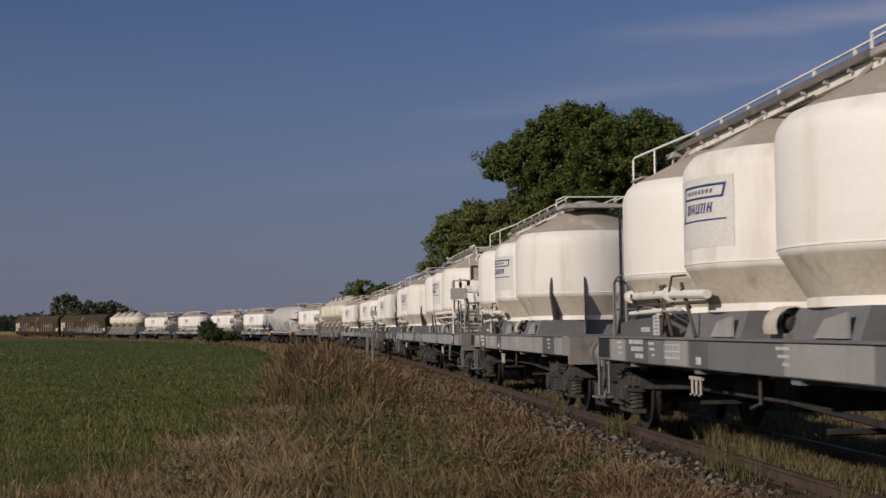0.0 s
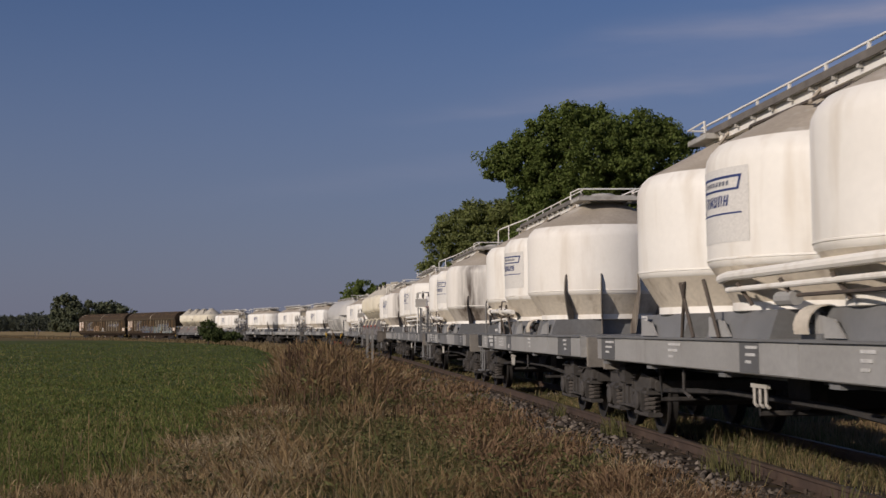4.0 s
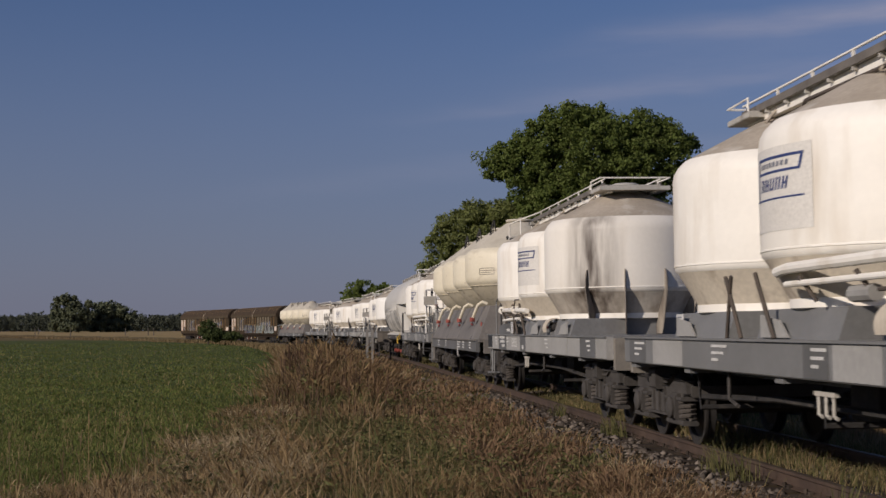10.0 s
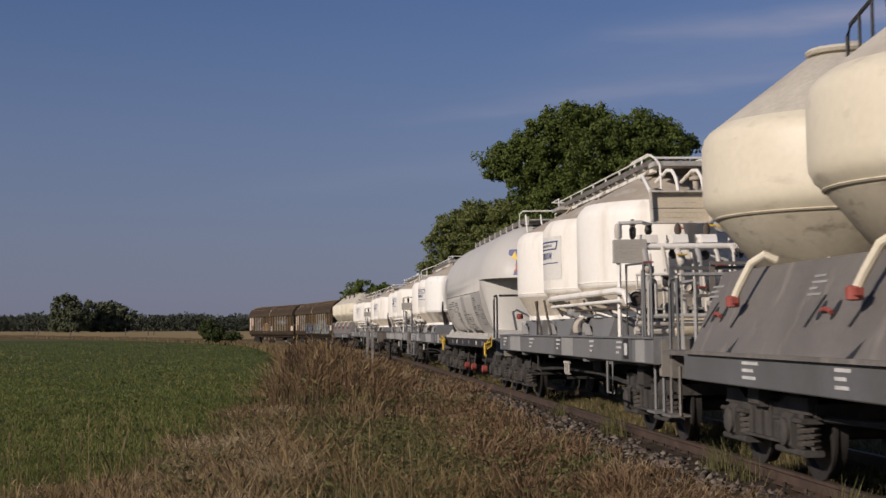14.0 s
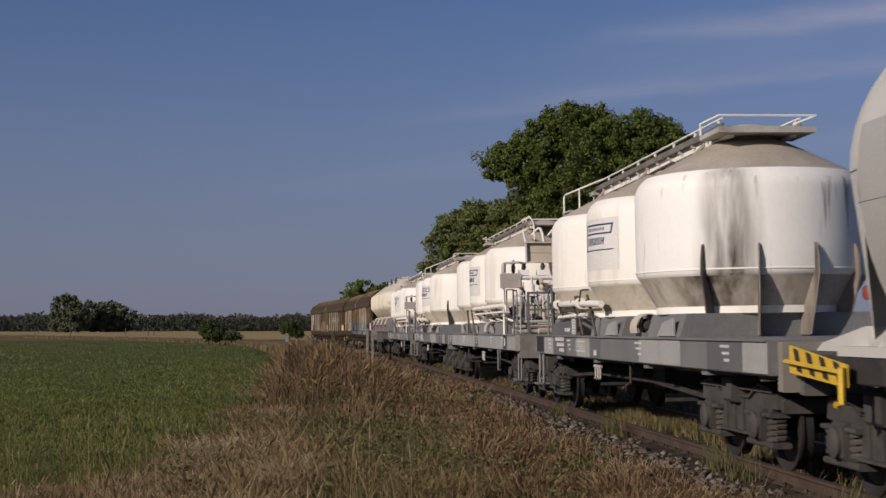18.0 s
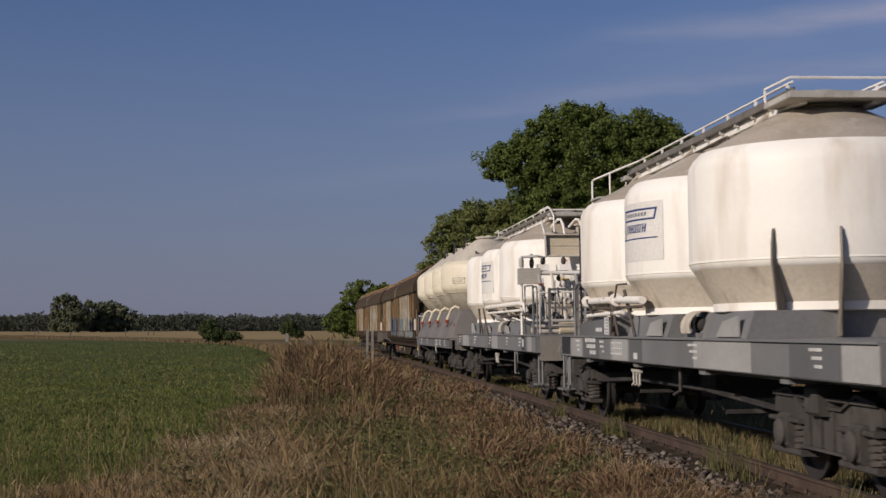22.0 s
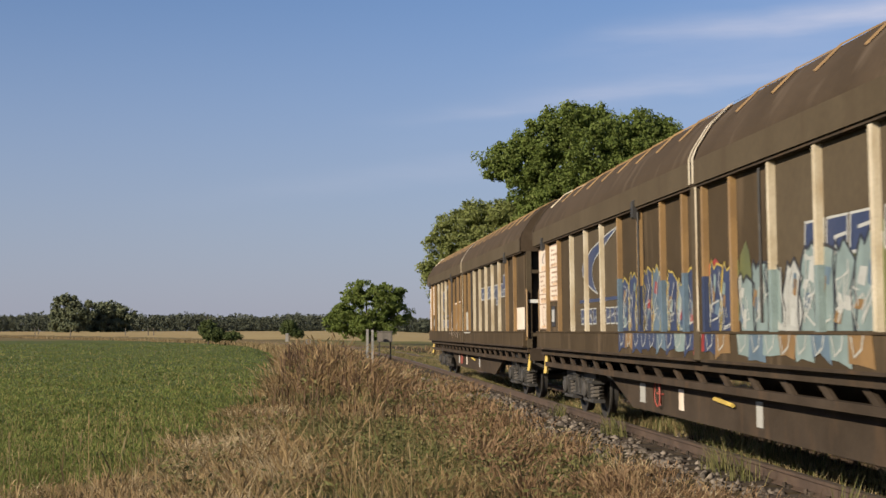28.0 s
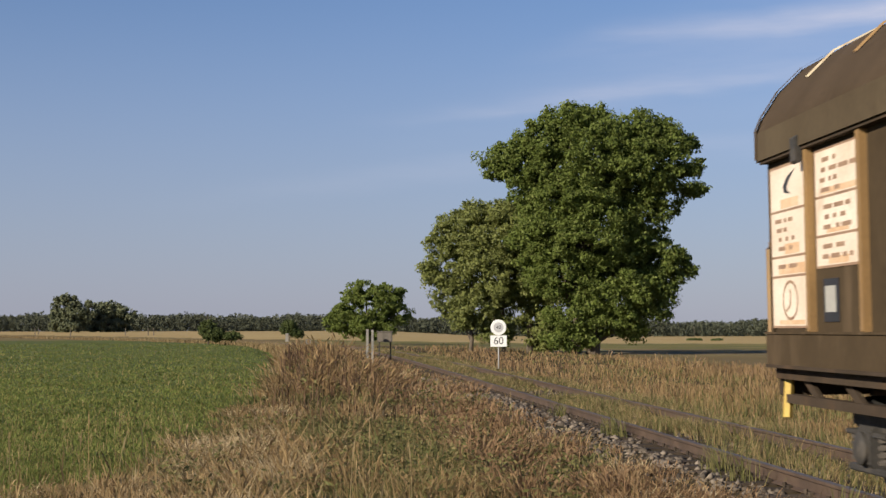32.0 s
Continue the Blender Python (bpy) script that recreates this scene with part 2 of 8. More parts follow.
SILVER = surf("light_grey_tank", (0.53, 0.51, 0.465), (0.49, 0.47, 0.425), 0.4, 0.5, bump=0.04, fine=16, dirt=(0.44, 0.42, 0.38), dirt_at=(0.55, 0.75), dirt_scale=(0.9, 0.9, 0.25), mottle=0.06)
BROWN = surf("brown_paint", (0.062, 0.044, 0.026), (0.048, 0.034, 0.020), 1.2, 0.9, bump=0.06, fine=18, dirt=(0.105, 0.075, 0.048), dirt_at=(0.55, 0.8), dirt_scale=(1.5, 1.5, 0.25))
ROOFBROWN = surf("dusty_brown_roof", (0.066, 0.047, 0.031), (0.052, 0.037, 0.024), 1.0, 0.92, bump=0.1, fine=18, dirt=(0.10, 0.075, 0.054), dirt_at=(0.55, 0.8), dirt_scale=(1.2, 0.3, 0.5))
RIB = surf("ochre_rib", (0.27, 0.165, 0.065), (0.19, 0.115, 0.048), 1.5, 0.6, bump=0.1, dirt=(0.2, 0.13, 0.07), dirt_at=(0.55, 0.75), dirt_scale=(3, 3, 0.5))
PALERIB = surf("pale_rib", (0.56, 0.49, 0.37), (0.40, 0.33, 0.22), 2.0, 0.6, bump=0.1, dirt=(0.26, 0.17, 0.08), dirt_at=(0.55, 0.75), dirt_scale=(3, 3, 0.5))
OLIVE = surf("olive_brown", (0.084, 0.065, 0.042), (0.070, 0.053, 0.034), 1.0, 0.9, bump=0.05, fine=18, dirt=(0.055, 0.040, 0.026), dirt_at=(0.58, 0.82), dirt_scale=(1.5, 1.5, 0.25))
BOGIE = surf("dusty_bogie", (0.072, 0.064, 0.056), (0.045, 0.040, 0.035), 2.2, 0.8, bump=0.3, fine=30, dirt=(0.032, 0.028, 0.025), dirt_at=(0.50, 0.72), dirt_scale=(3, 3, 3))
SPRING = surf("brown_spring_steel", (0.100, 0.086, 0.073), (0.062, 0.053, 0.045), 3.0, 0.7, bump=0.1)


def bogie(x, parent, coat=None):
    """A two-axle bogie with coil springs; its wheelsets turn."""
    cast = coat or BOGIE
    b = Shape().box(-0.22, 0.22, -1.0, 1.0, 0.52, 0.86, 0.04)
    ob = part("bogie", b, IRON, parent, "grimy dark bogie", at=pose(x, 0, 0))
    prof = [(-1.34, 0.64), (-1.20, 0.64), (-1.12, 0.52), (-0.72, 0.52), (-0.55, 0.36), (0.55, 0.36), (0.72, 0.52), (1.12, 0.52), (1.20, 0.64), (1.34, 0.64),
            (1.30, 0.80), (0.85, 0.86), (0.50, 0.72), (-0.50, 0.72), (-0.85, 0.86), (-1.30, 0.80)]
    for y in (-1.0, 1.0):
        g = 1 if y > 0 else -1
        frame_ = part("side_frame", Shape().plate(prof, y - 0.05, y + 0.05), cast, ob, "dusty cast side frame")
        flange_ = Shape().strip([[(a, y - 0.085, c) for a, c in prof[10:]], [(a, y + 0.085, c) for a, c in prof[10:]], [(a, y + 0.085, c + 0.03) for a, c in prof[10:]], [(a, y - 0.085, c + 0.03) for a, c in prof[10:]]], True)
        part("top_flange", flange_, cast, frame_)
        part("lower_flange", Shape().box(-0.56, 0.56, y - 0.085, y + 0.085, 0.335, 0.365), cast, frame_)
        for dx in (-0.30, 0.0, 0.30):
            part("stiffener", Shape().box(dx - 0.015, dx + 0.015, y + g * 0.05 - 0.03, y + g * 0.05 + 0.03, 0.37, 0.71), cast, frame_)
        part("side_bearer", Shape().box(-0.18, 0.18, y - 0.16, y + 0.16, 0.66, 0.93, 0.03), cast, ob)
        for e in (-0.38, 0.38):
            part("brake_hanger", Shape().tube([(e, y * 0.78, 0.78), (e * 1.06, y * 0.78, 0.40)], 0.03, 6).box(min(e, e * 1.22), max(e, e * 1.22), y * 0.78 - 0.06, y * 0.78 + 0.06, 0.32, 0.60, 0.02), IRON, ob)
    for e in (-1.33, 1.33):
        part("end_beam", Shape().box(e - 0.06, e + 0.06, -1.0, 1.0, 0.60, 0.74, 0.02), cast, ob)
    for e in (-0.9, 0.9):
        w = Shape()
        for y in (-0.75, 0.75):
            g = 1 if y > 0 else -1
            prof = [(0.10, -0.09), (0.13, -0.07), (0.36, -0.03), (0.40, -0.07), (0.475, -0.07), (0.475, -0.04), (0.455, -0.03), (0.452, 0.066), (0.40, 0.066), (0.36, 0.03), (0.13, 0.05), (0.10, 0.09)]
            w.lathe([(r, -g * z) for r, z in prof], 0, y, 0, 28, "y", cap=False)
        w.lathe([(0.085, -1.12), (0.085, 1.12)], 0, 0, 0, 10, "y")
        part("wheelset", w, TYRE, ob, "dark steel wheelset with bright treads", at=pose(e, 0, 0.46))
        for y in (-1.0, 1.0):
            g = 1 if y > 0 else -1
            a = Shape().box(e - 0.15, e + 0.15, y - 0.13, y + 0.13, 0.30, 0.64, 0.04)
            a.box(e - 0.42, e + 0.42, y - 0.10, y + 0.10, 0.25, 0.31, 0.015)
            box_ = part("axle_box", a, cast, ob, "dusty axle box with spring seats")
            part("axle_cover", Shape().lathe([(0.135, 0.13), (0.135, 0.165), (0.10, 0.185), (0.03, 0.19)] if g > 0 else [(0.03, -0.19), (0.10, -0.185), (0.135, -0.165), (0.135, -0.13)], e, y, 0.46, 14, "y"), cast, box_)
            for dx in (-0.29, 0.29):
                c = Shape()
                turn = [(e + dx + 0.095 * math.cos(k * 0.9), y + 0.095 * math.sin(k * 0.9), 0.32 + 0.0085 * k) for k in range(29)]
                c.tube(turn, 0.024, 5)
                part("coil_spring", c, SPRING, box_)
                part("spring_cap", Shape().box(e + dx - 0.13, e + dx + 0.13, y - 0.12, y + 0.12, 0.555, 0.60, 0.012), cast, box_)
    return ob


def buffers(x, parent, mat_=None):
    """Two buffers and a coupling hook at the end x of a frame."""
    g = 1 if x > 0 else -1
    for y in (-0.875, 0.875):
        s = Shape().lathe([(0.15, 0.0), (0.15, 0.05), (0.11, 0.06), (0.11, 0.30), (0.085, 0.31), (0.085, 0.52), (0.20, 0.53), (0.225, 0.55), (0.22, 0.60)] if g > 0 else
                          [(0.22, -0.60), (0.225, -0.55), (0.20, -0.53), (0.085, -0.52), (0.085, -0.31), (0.11, -0.30), (0.11, -0.06), (0.15, -0.05), (0.15, 0.0)], x, y, 1.05, 16, "x")
        part("buffer", s, mat_ or DARKGREY, parent, "sprung buffer with round plate")
    s = Shape().box(min(x, x + g * 0.42), max(x, x + g * 0.42), -0.05, 0.05, 0.98, 1.1)
    s.tube([(x + g * 0.3, 0, 1.0), (x + g * 0.45, 0, 0.8), (x + g * 0.6, 0, 0.85)], 0.03)
    part("coupling", s, IRON, parent)


def corner_step(x, y, parent, mat_=None):
    """A hanging footstep below a corner of the frame."""
    g = 1 if x > 0 else -1
    s = Shape().tube([(x, y, 1.0), (x, y, 0.42)], 0.022).tube([(x - g * 0.42, y, 1.0), (x - g * 0.42, y, 0.42)], 0.022)
    s.box(min(x, x - g * 0.42), max(x, x - g * 0.42), y - 0.12, y + 0.12, 0.40, 0.43)
    part("footstep", s, mat_ or GREY, parent)


LABELPALE = surf("pale_label", (0.52, 0.49, 0.43), (0.45, 0.42, 0.36), 1.5, 0.6, bump=0.05)
RACKWHITE = surf("worn_white_pipe", (0.66, 0.62, 0.54), (0.56, 0.51, 0.43), 2.0, 0.55, bump=0.06, dirt=(0.20, 0.15, 0.10), dirt_at=(0.56, 0.8), dirt_scale=(4, 4, 3))
SOOTSHADE = surf("sooty_shaded_plate", (0.34, 0.30, 0.245), (0.22, 0.19, 0.155), 1.6, 0.7, bump=0.1, dirt=(0.07, 0.056, 0.045), dirt_at=(0.42, 0.7), dirt_scale=(2.5, 2.5, 0.5))
FLATIRON = surf("dusty_flat_iron", (0.20, 0.18, 0.155), (0.14, 0.125, 0.108), 2.5, 0.7, bump=0.1, dirt=(0.07, 0.06, 0.05), dirt_at=(0.55, 0.8), dirt_scale=(3, 3, 2))
PANEL = surf("greyed_white_panel", (0.75, 0.725, 0.665), (0.70, 0.67, 0.61), 0.8, 0.55, bump=0.03)
TAN = surf("dusty_tan_grey", (0.27, 0.245, 0.205), (0.20, 0.18, 0.152), 1.6, 0.75, bump=0.1, dirt=(0.10, 0.085, 0.068), dirt_at=(0.55, 0.8), dirt_scale=(2, 2, 1))
SLATE = surf("slate_marking", (0.20, 0.21, 0.25), (0.16, 0.17, 0.2), 4, 0.6, bump=0)
STRUT = surf("rusty_strut", (0.11, 0.085, 0.065), (0.07, 0.056, 0.045), 3, 0.8, bump=0.3)


def silo_wagon(at_label, rack=True):
    """Three upright pressure silos on a bogie frame; with rack, a stand of pipework on the longer +x end."""
    lo, hi = (-6.2, 7.85) if rack else (-8.2, 5.2)
    top = thing("silo_wagon", None, None, at_label, "silo wagon", "silo wagons of the train")
    f = Shape()
    for y in (-1.45, 1.45):
        g = 1 if y > 0 else -1
        sill = part("side_sill", Shape().box(lo, hi, min(y, y - g * 0.10), max(y, y - g * 0.10), 1.01, 1.34, 0.012), GREY, top, "grey channel sill")
        sill["sill"] = 1
        part("sill_lip", Shape().box(lo, hi, min(y, y + g * 0.03), max(y, y + g * 0.03), 1.325, 1.345), GREY, sill)
    f.box(lo, hi if rack else 6.6, -0.35, 0.35, 0.85, 1.15)
    for x in (-5.9, -3.2, 0.0, 3.2, 5.0):
        f.box(x - 0.12, x + 0.12, -1.4, 1.4, 0.95, 1.25)
    part("frame", f, GREY, top, "grey steel underframe")
    for x, wide in ((lo - 0.05, 1.35), (7.8 if rack else 6.6, 1.35 if rack else 1.12)):
        part("headstock", Shape().box(x - 0.07, x + 0.07, -wide, wide, 0.86, 1.32, 0.01), TAN, top, "dusty tan-grey headstock")
        buffers(x + (0.06 if x > 0 else -0.06), top, GREY)
    if rack:
        corner_step(7.75, 1.3, top, GREY)
        corner_step(7.75, -1.3, top, GREY)
    else:
        part("end_platform", Shape().box(5.2, 6.6, -1.12, 1.12, 1.02, 1.30, 0.01), DARKGREY, top, "narrow dark end platform")
        corner_step(6.4, 1.2, top, GREY)
        corner_step(6.4, -1.2, top, GREY)
    part("stirrup", Shape().tube([(5.0, -1.42, 1.0), (5.0, -1.42, 0.55), (5.35, -1.42, 0.55), (5.35, -1.42, 1.0)] if rack else [(4.6, 1.42, 1.0), (4.6, 1.42, 0.55), (4.95, 1.42, 0.55), (4.95, 1.42, 1.0)], 0.022), GREY, top)
    part("deck", Shape().box(lo, hi, -1.35, 1.35, 1.30, 1.345), GREY, top)
    pale = ((1.5, 2.5), (-4.6, -3.2), (6.9, 7.4)) if rack else ((-5.1, -3.06), (-8.2, -7.45), (3.4, 4.3), (0.2, 1.2))
    dark = ((-5.9, -5.0), (0.8, 1.4), (6.05, 6.7)) if rack else ((-7.40, -6.2), (2.1, 3.3), (-0.6, 0.1))
    for rows, m_, lb in ((pale, PALE, "paler repainted patch"), (dark, DARKGREY, "darker repainted patch")):
        for x0, x1 in rows:
            for y in (-1.453, 1.453):
                part("paint_patch", Shape().box(x0, x1, y - 0.002, y + 0.002, 1.025, 1.322), m_, top, lb)
    for x0, w, big in ((-5.6, 0.5, 0), (1.0, 0.35, 0), (3.9, 0.3, 0), (5.75, 0.35, 0), (-2.0, 0.5, 0)) if rack else ((2.35, 0.8, 1), (-3.2, 0.35, 0), (3.6, 0.3, 0), (1.75, 0.25, 0), (-7.0, 0.3, 0)):
        for y in (-1.456, 1.456):
            s = Shape()
            for k in range(3):
                z = 1.255 - (0.09 if big else 0.07) * k
                x = x0
                while x < x0 + w * (1, 0.8, 0.45)[k]:
                    s.box(x, x + (0.085 if big else 0.05), y - 0.002, y + 0.002, z, z + (0.06 if big else 0.028))
                    x += 0.115 if big else 0.062
            tagged(part("marking", s, MARK, top, "white stencilled lettering bars"), kind="stuff")
    if not rack:
        for y in (-1.4565, 1.4565):
            grid_ = part("marking_frame", Shape().box(0.55, 1.25, y - 0.002, y + 0.002, 1.10, 1.12), MARK, top, "white ruled marking frame")
            part("frame_rule", Shape().box(0.55, 1.25, y - 0.002, y + 0.002, 1.18, 1.192), MARK, grid_)
            part("frame_rule", Shape().box(0.55, 1.25, y - 0.002, y + 0.002, 1.255, 1.27), MARK, grid_)
            for k in range(6):
                part("frame_rule", Shape().box(0.55 + 0.138 * k, 0.562 + 0.138 * k, y - 0.002, y + 0.002, 1.12, 1.255), MARK, grid_)
            part("white_square", Shape().box(-0.35, -0.15, y - 0.002, y + 0.002, 1.06, 1.14), MARK, top)
    bogie(-5.9, top)
    bogie(5.9, top)
    # gear below the frame
    s = Shape().lathe([(0.05, -0.5), (0.2, -0.45), (0.2, 0.45), (0.05, 0.5)], 1.2, 0.3, 0.72, 14, "x")
    part("air_tank", s, IRON, top)
    s = Shape()
    for y in (-0.9, 0.9):
        s.tube([(-4.4, y, 0.62), (-1.5, y, 0.72), (2.0, y, 0.72), (4.4, y, 0.62)], 0.035)
    s.tube([(-3.4, -1.2, 0.95), (-3.4, -1.2, 0.55), (-3.4, 1.2, 0.55)], 0.03).tube([(0.6, -1.2, 0.95), (0.6, -1.2, 0.6), (0.6, 1.2, 0.6)], 0.03)
    s.box(-0.6, 0.1, -0.5, 0.5, 0.55, 0.95, 0.03)
    part("brake_rigging", s, IRON, top)
    for g in (-1, 1):
        hooks = part("rope_hooks", Shape().box(0.45, 0.95, g * 1.22 - 0.02, g * 1.22 + 0.02, 0.86, 0.90), LABELPALE, top, "white-painted rope hooks below the frame")
        for k in range(3):
            part("hook", Shape().tube([(0.52 + 0.18 * k, g * 1.22, 0.88), (0.52 + 0.18 * k, g * 1.22, 0.70), (0.60 + 0.18 * k, g * 1.22, 0.68)], 0.018, 6), LABELPALE, hooks)
        part("brake_lever", Shape().tube([(-1.9, g * 1.3, 1.0), (-1.9, g * 1.3, 0.72), (-1.6, g * 1.3, 0.66)], 0.022, 6), BOGIE, top)
    # silos
    for i, x in enumerate((-3.22, 0.0, 3.22 if rack else 3.14)):
        c = Shape().lathe([(1.43, 2.08), (1.46, 2.11), (1.47, 2.16), (1.47, 2.5), (1.47, 2.83), (1.47, 3.14), (1.455, 3.22), (1.41, 3.30), (1.34, 3.37)], x, 0, 0, 56, cap=False)
        shell = part("silo_shell", c, WHITE, top, "white painted silo shell", sharp=60)
        if x == -3.22:
            shell["end"] = 1
        part("seam", Shape().lathe([(1.467, 2.145), (1.476, 2.15), (1.476, 2.165), (1.467, 2.17)], x, 0, 0, 56, cap=False), WHITE, shell)
        c = Shape().lathe([(1.34, 3.37), (1.28, 3.40), (0.50, 3.80), (0.40, 3.83), (0.40, 3.91), (0.05, 3.92)], x, 0, 0, 56)
        part("silo_roof", c, CONE, top, "dusty conical silo roof", sharp=60)
        c = Shape().lathe([(1.18, 1.64), (1.20, 1.70), (1.43, 2.08)], x, 0, 0, 56)
        part("silo_hopper", c, LOWER, top, "soiled conical silo bottom", sharp=60)["soil"] = 1 if x == -3.22 else 0
        c = Shape().lathe([(1.17, 1.62), (1.215, 1.63), (1.215, 1.715), (1.19, 1.72)], x, 0, 0, 48)
        part("base_ring", c, WHITE, top)
        c = Shape().prism([(-1.25, 1.34), (1.25, 1.34), (1.15, 1.63), (-1.15, 1.63)], x - 1.1, x + 1.1)
        part("saddle", c, GREY, top, "grey saddle plates under the silo")
        for y in (-1.262, 1.262):
            part("saddle_plate", Shape().plate([(x - 0.9, 1.36), (x - 0.1, 1.36), (x - 0.35, 1.52), (x - 0.9, 1.58)], y - 0.012, y + 0.012), PALE, top)
    for y in (-1, 1):
        xp, yp = (-4.0, y * 1.26) if rack else (2.25, y * 1.302)
        paper = part("placard", Shape().box(xp - 0.15, xp + 0.15, yp - 0.004, yp + 0.004, 1.37, 1.62), MARK, top, "white paper placard with print")
        for k in range(5):
            part("print_line", Shape().box(xp - 0.12, xp + 0.10 - 0.04 * (k % 3), yp + y * 0.005 - 0.001, yp + y * 0.005 + 0.001, 1.575 - 0.045 * k, 1.59 - 0.045 * k), SLATE, paper)
    if not rack:
        for y in (-1.28, 1.28):
            part("saddle_cover", Shape().plate([(1.9, 1.345), (4.35, 1.345), (4.3, 1.53), (3.9, 1.56), (2.4, 1.60), (1.9, 1.56)], y - 0.02, y + 0.02), DARKGREY, top, "dark grey saddle cover")
            s = Shape()
            for k in range(5):
                s.box(2.6 + 0.1 * k, 2.67 + 0.1 * k, y - 0.024, y + 0.024, 1.41, 1.47)
            tagged(part("marking", s, MARK, top, "white stencilled lettering bars"), kind="stuff")
    # gussets round the plain end; sooty, and toned darker for their shaded faces
    for a in (140, 166, 193, 219):
        g = Shape().plate([(1.468, 2.46), (1.50, 2.44), (1.535, 2.30), (1.545, 2.10), (1.45, 1.74), (1.33, 1.36), (1.10, 1.36), (1.18, 1.66), (1.43, 2.07)], -0.012, 0.012)
        gus = part("gusset", g, SOOTSHADE, top, "tapered stiffening gusset", at=pose(-3.22, 0, 0, 0, 0, a))
        part("gusset_edge", Shape().tube([(1.50, 0, 2.44), (1.537, 0, 2.30), (1.547, 0, 2.10), (1.452, 0, 1.74), (1.332, 0, 1.37)], 0.010, 5), SOOTSHADE, gus)
    # short open duct between two silos, lying along the wagon
    for y in (-1, 1):
        xd = 2.4 if rack else -2.45
        def arch(x0, x1, r, a0=-20, a1=200):
            """A bent sheet over the opening, from a0 to a1 degrees."""
            turns = [math.radians(a0 + (a1 - a0) * k / 16) for k in range(17)]
            return [[(x_, y * 1.2 + r * math.cos(a), 1.46 + r * math.sin(a)) for a in turns] for x_ in (x0, x1)]
        outer, inner = arch(xd - 0.2, xd + 0.16, 0.192), arch(xd - 0.2, xd + 0.16, 0.18)
        duct = part("valve_hood", Shape().strip(outer).strip(inner).strip([outer[0], inner[0]]).strip([outer[1], inner[1]]), LOWER, top, "soiled pale bent sheet hood over a valve")
        # dark inner sheet puts the shade under the hood into colour
        part("hood_lining", Shape().strip(arch(xd - 0.19, xd + 0.15, 0.177)), STRUT, duct, "dark inner sheet for the shade under the hood")
        part("valve_body", Shape().lathe([(0.05, -0.18), (0.075, -0.14), (0.075, 0.02), (0.095, 0.03), (0.095, 0.07), (0.05, 0.08)], xd, y * 1.2, 1.49, 14, "x"), IRON, duct, "dark worn valve body")
        part("valve_stem", Shape().box(xd - 0.03, xd + 0.02, y * 1.2 + 0.05, y * 1.2 + 0.085, 1.40, 1.60).box(xd + 0.09, xd + 0.12, y * 1.2 - 0.10, y * 1.2 - 0.06, 1.40, 1.58), PALE, duct)
        part("valve_tag", Shape().box(xd + 0.02, xd + 0.10, y * 1.2 + 0.10, y * 1.2 + 0.14, 1.46, 1.51), RED, duct, "faded red valve knob")
        part("duct_foot", Shape().box(xd - 0.25, xd + 0.25, y * 1.2 - 0.1, y * 1.2 + 0.1, 1.345, 1.40), GREY, duct)
        for x0, x1 in ((1.45, 1.75), (1.95, 1.55), (0.42, 0.76)):
            x0, x1 = (x0, x1) if not rack else (-x0, -x1)
            part("strut", Shape().tube([(x0, y * 1.3, 1.35), (x1, y * 1.36, 1.98)], 0.022, 6), STRUT, top, "dark rusty strut")
    # pipes along the sides
    def pipe(name, pts, r, mat_=WHITE, seg=10, label=""):
        return part(name, Shape().tube(pts, r, seg), mat_, top, label)
    if rack:
        pipe("side_pipe", [(-0.1, -1.36, 1.96), (0.3, -1.40, 1.98), (5.7, -1.40, 1.98), (5.85, -1.35, 1.95), (5.9, -1.3, 1.80)], 0.05, label="long white discharge pipe")
        pipe("side_pipe", [(2.3, 1.38, 2.0), (2.6, 1.42, 2.02), (4.3, 1.36, 2.02), (4.6, 1.1, 2.02)], 0.06)
        pipe("thin_pipe", [(0.2, -1.38, 1.84), (5.8, -1.38, 1.84)], 0.028)
        pipe("thin_pipe", [(2.2, -1.34, 1.74), (6.1, -1.34, 1.74)], 0.018, STRUT, 6)
        sides = (-1,)
    else:
        for y in (-1, 1):
            pipe("side_pipe", [(4.25, y * 0.9, 1.86), (4.1, y * 1.15, 1.87), (3.7, y * 1.33, 1.88), (1.2, y * 1.38, 1.86), (-0.35, y * 1.37, 1.82)], 0.05, label="long white discharge pipe")
            part("flange", Shape().lathe([(0.09, 1.18), (0.09, 1.26)], 0, y * 1.38, 1.86, 16, "x").lathe([(0.085, 3.45), (0.085, 3.52)], 0, y * 1.34, 1.88, 16, "x"), WHITE, top)
            pipe("thin_pipe", [(3.9, y * 1.25, 1.66), (1.0, y * 1.33, 1.68)], 0.03)
            pipe("thin_pipe", [(3.4, y * 1.3, 1.76), (-0.2, y * 1.34, 1.74)], 0.02, STRUT, 6)
            pipe("lever", [(1.1, y * 1.42, 1.88), (0.95, y * 1.42, 2.06), (0.3, y * 1.43, 2.05)], 0.015, STRUT, 5)
        sides = (-1, 1)
    for y in sides:
        for x in (0.6, 1.9, 3.2, 4.6)[: 4 if rack else 3]:
            part("pipe_bracket", Shape().tube([(x, y * 1.40, 1.9), (x + 0.1, y * 1.28, 1.68)], 0.022), STRUT, top)
    pipe("valve_drum", [(1.6, -1.3, 1.72), (2.05, -1.3, 1.72)], 0.07, PALE)
    # roof walkway
    w = Shape().box(-3.8, 4.12, -0.5, 0.5, 3.935, 3.97)
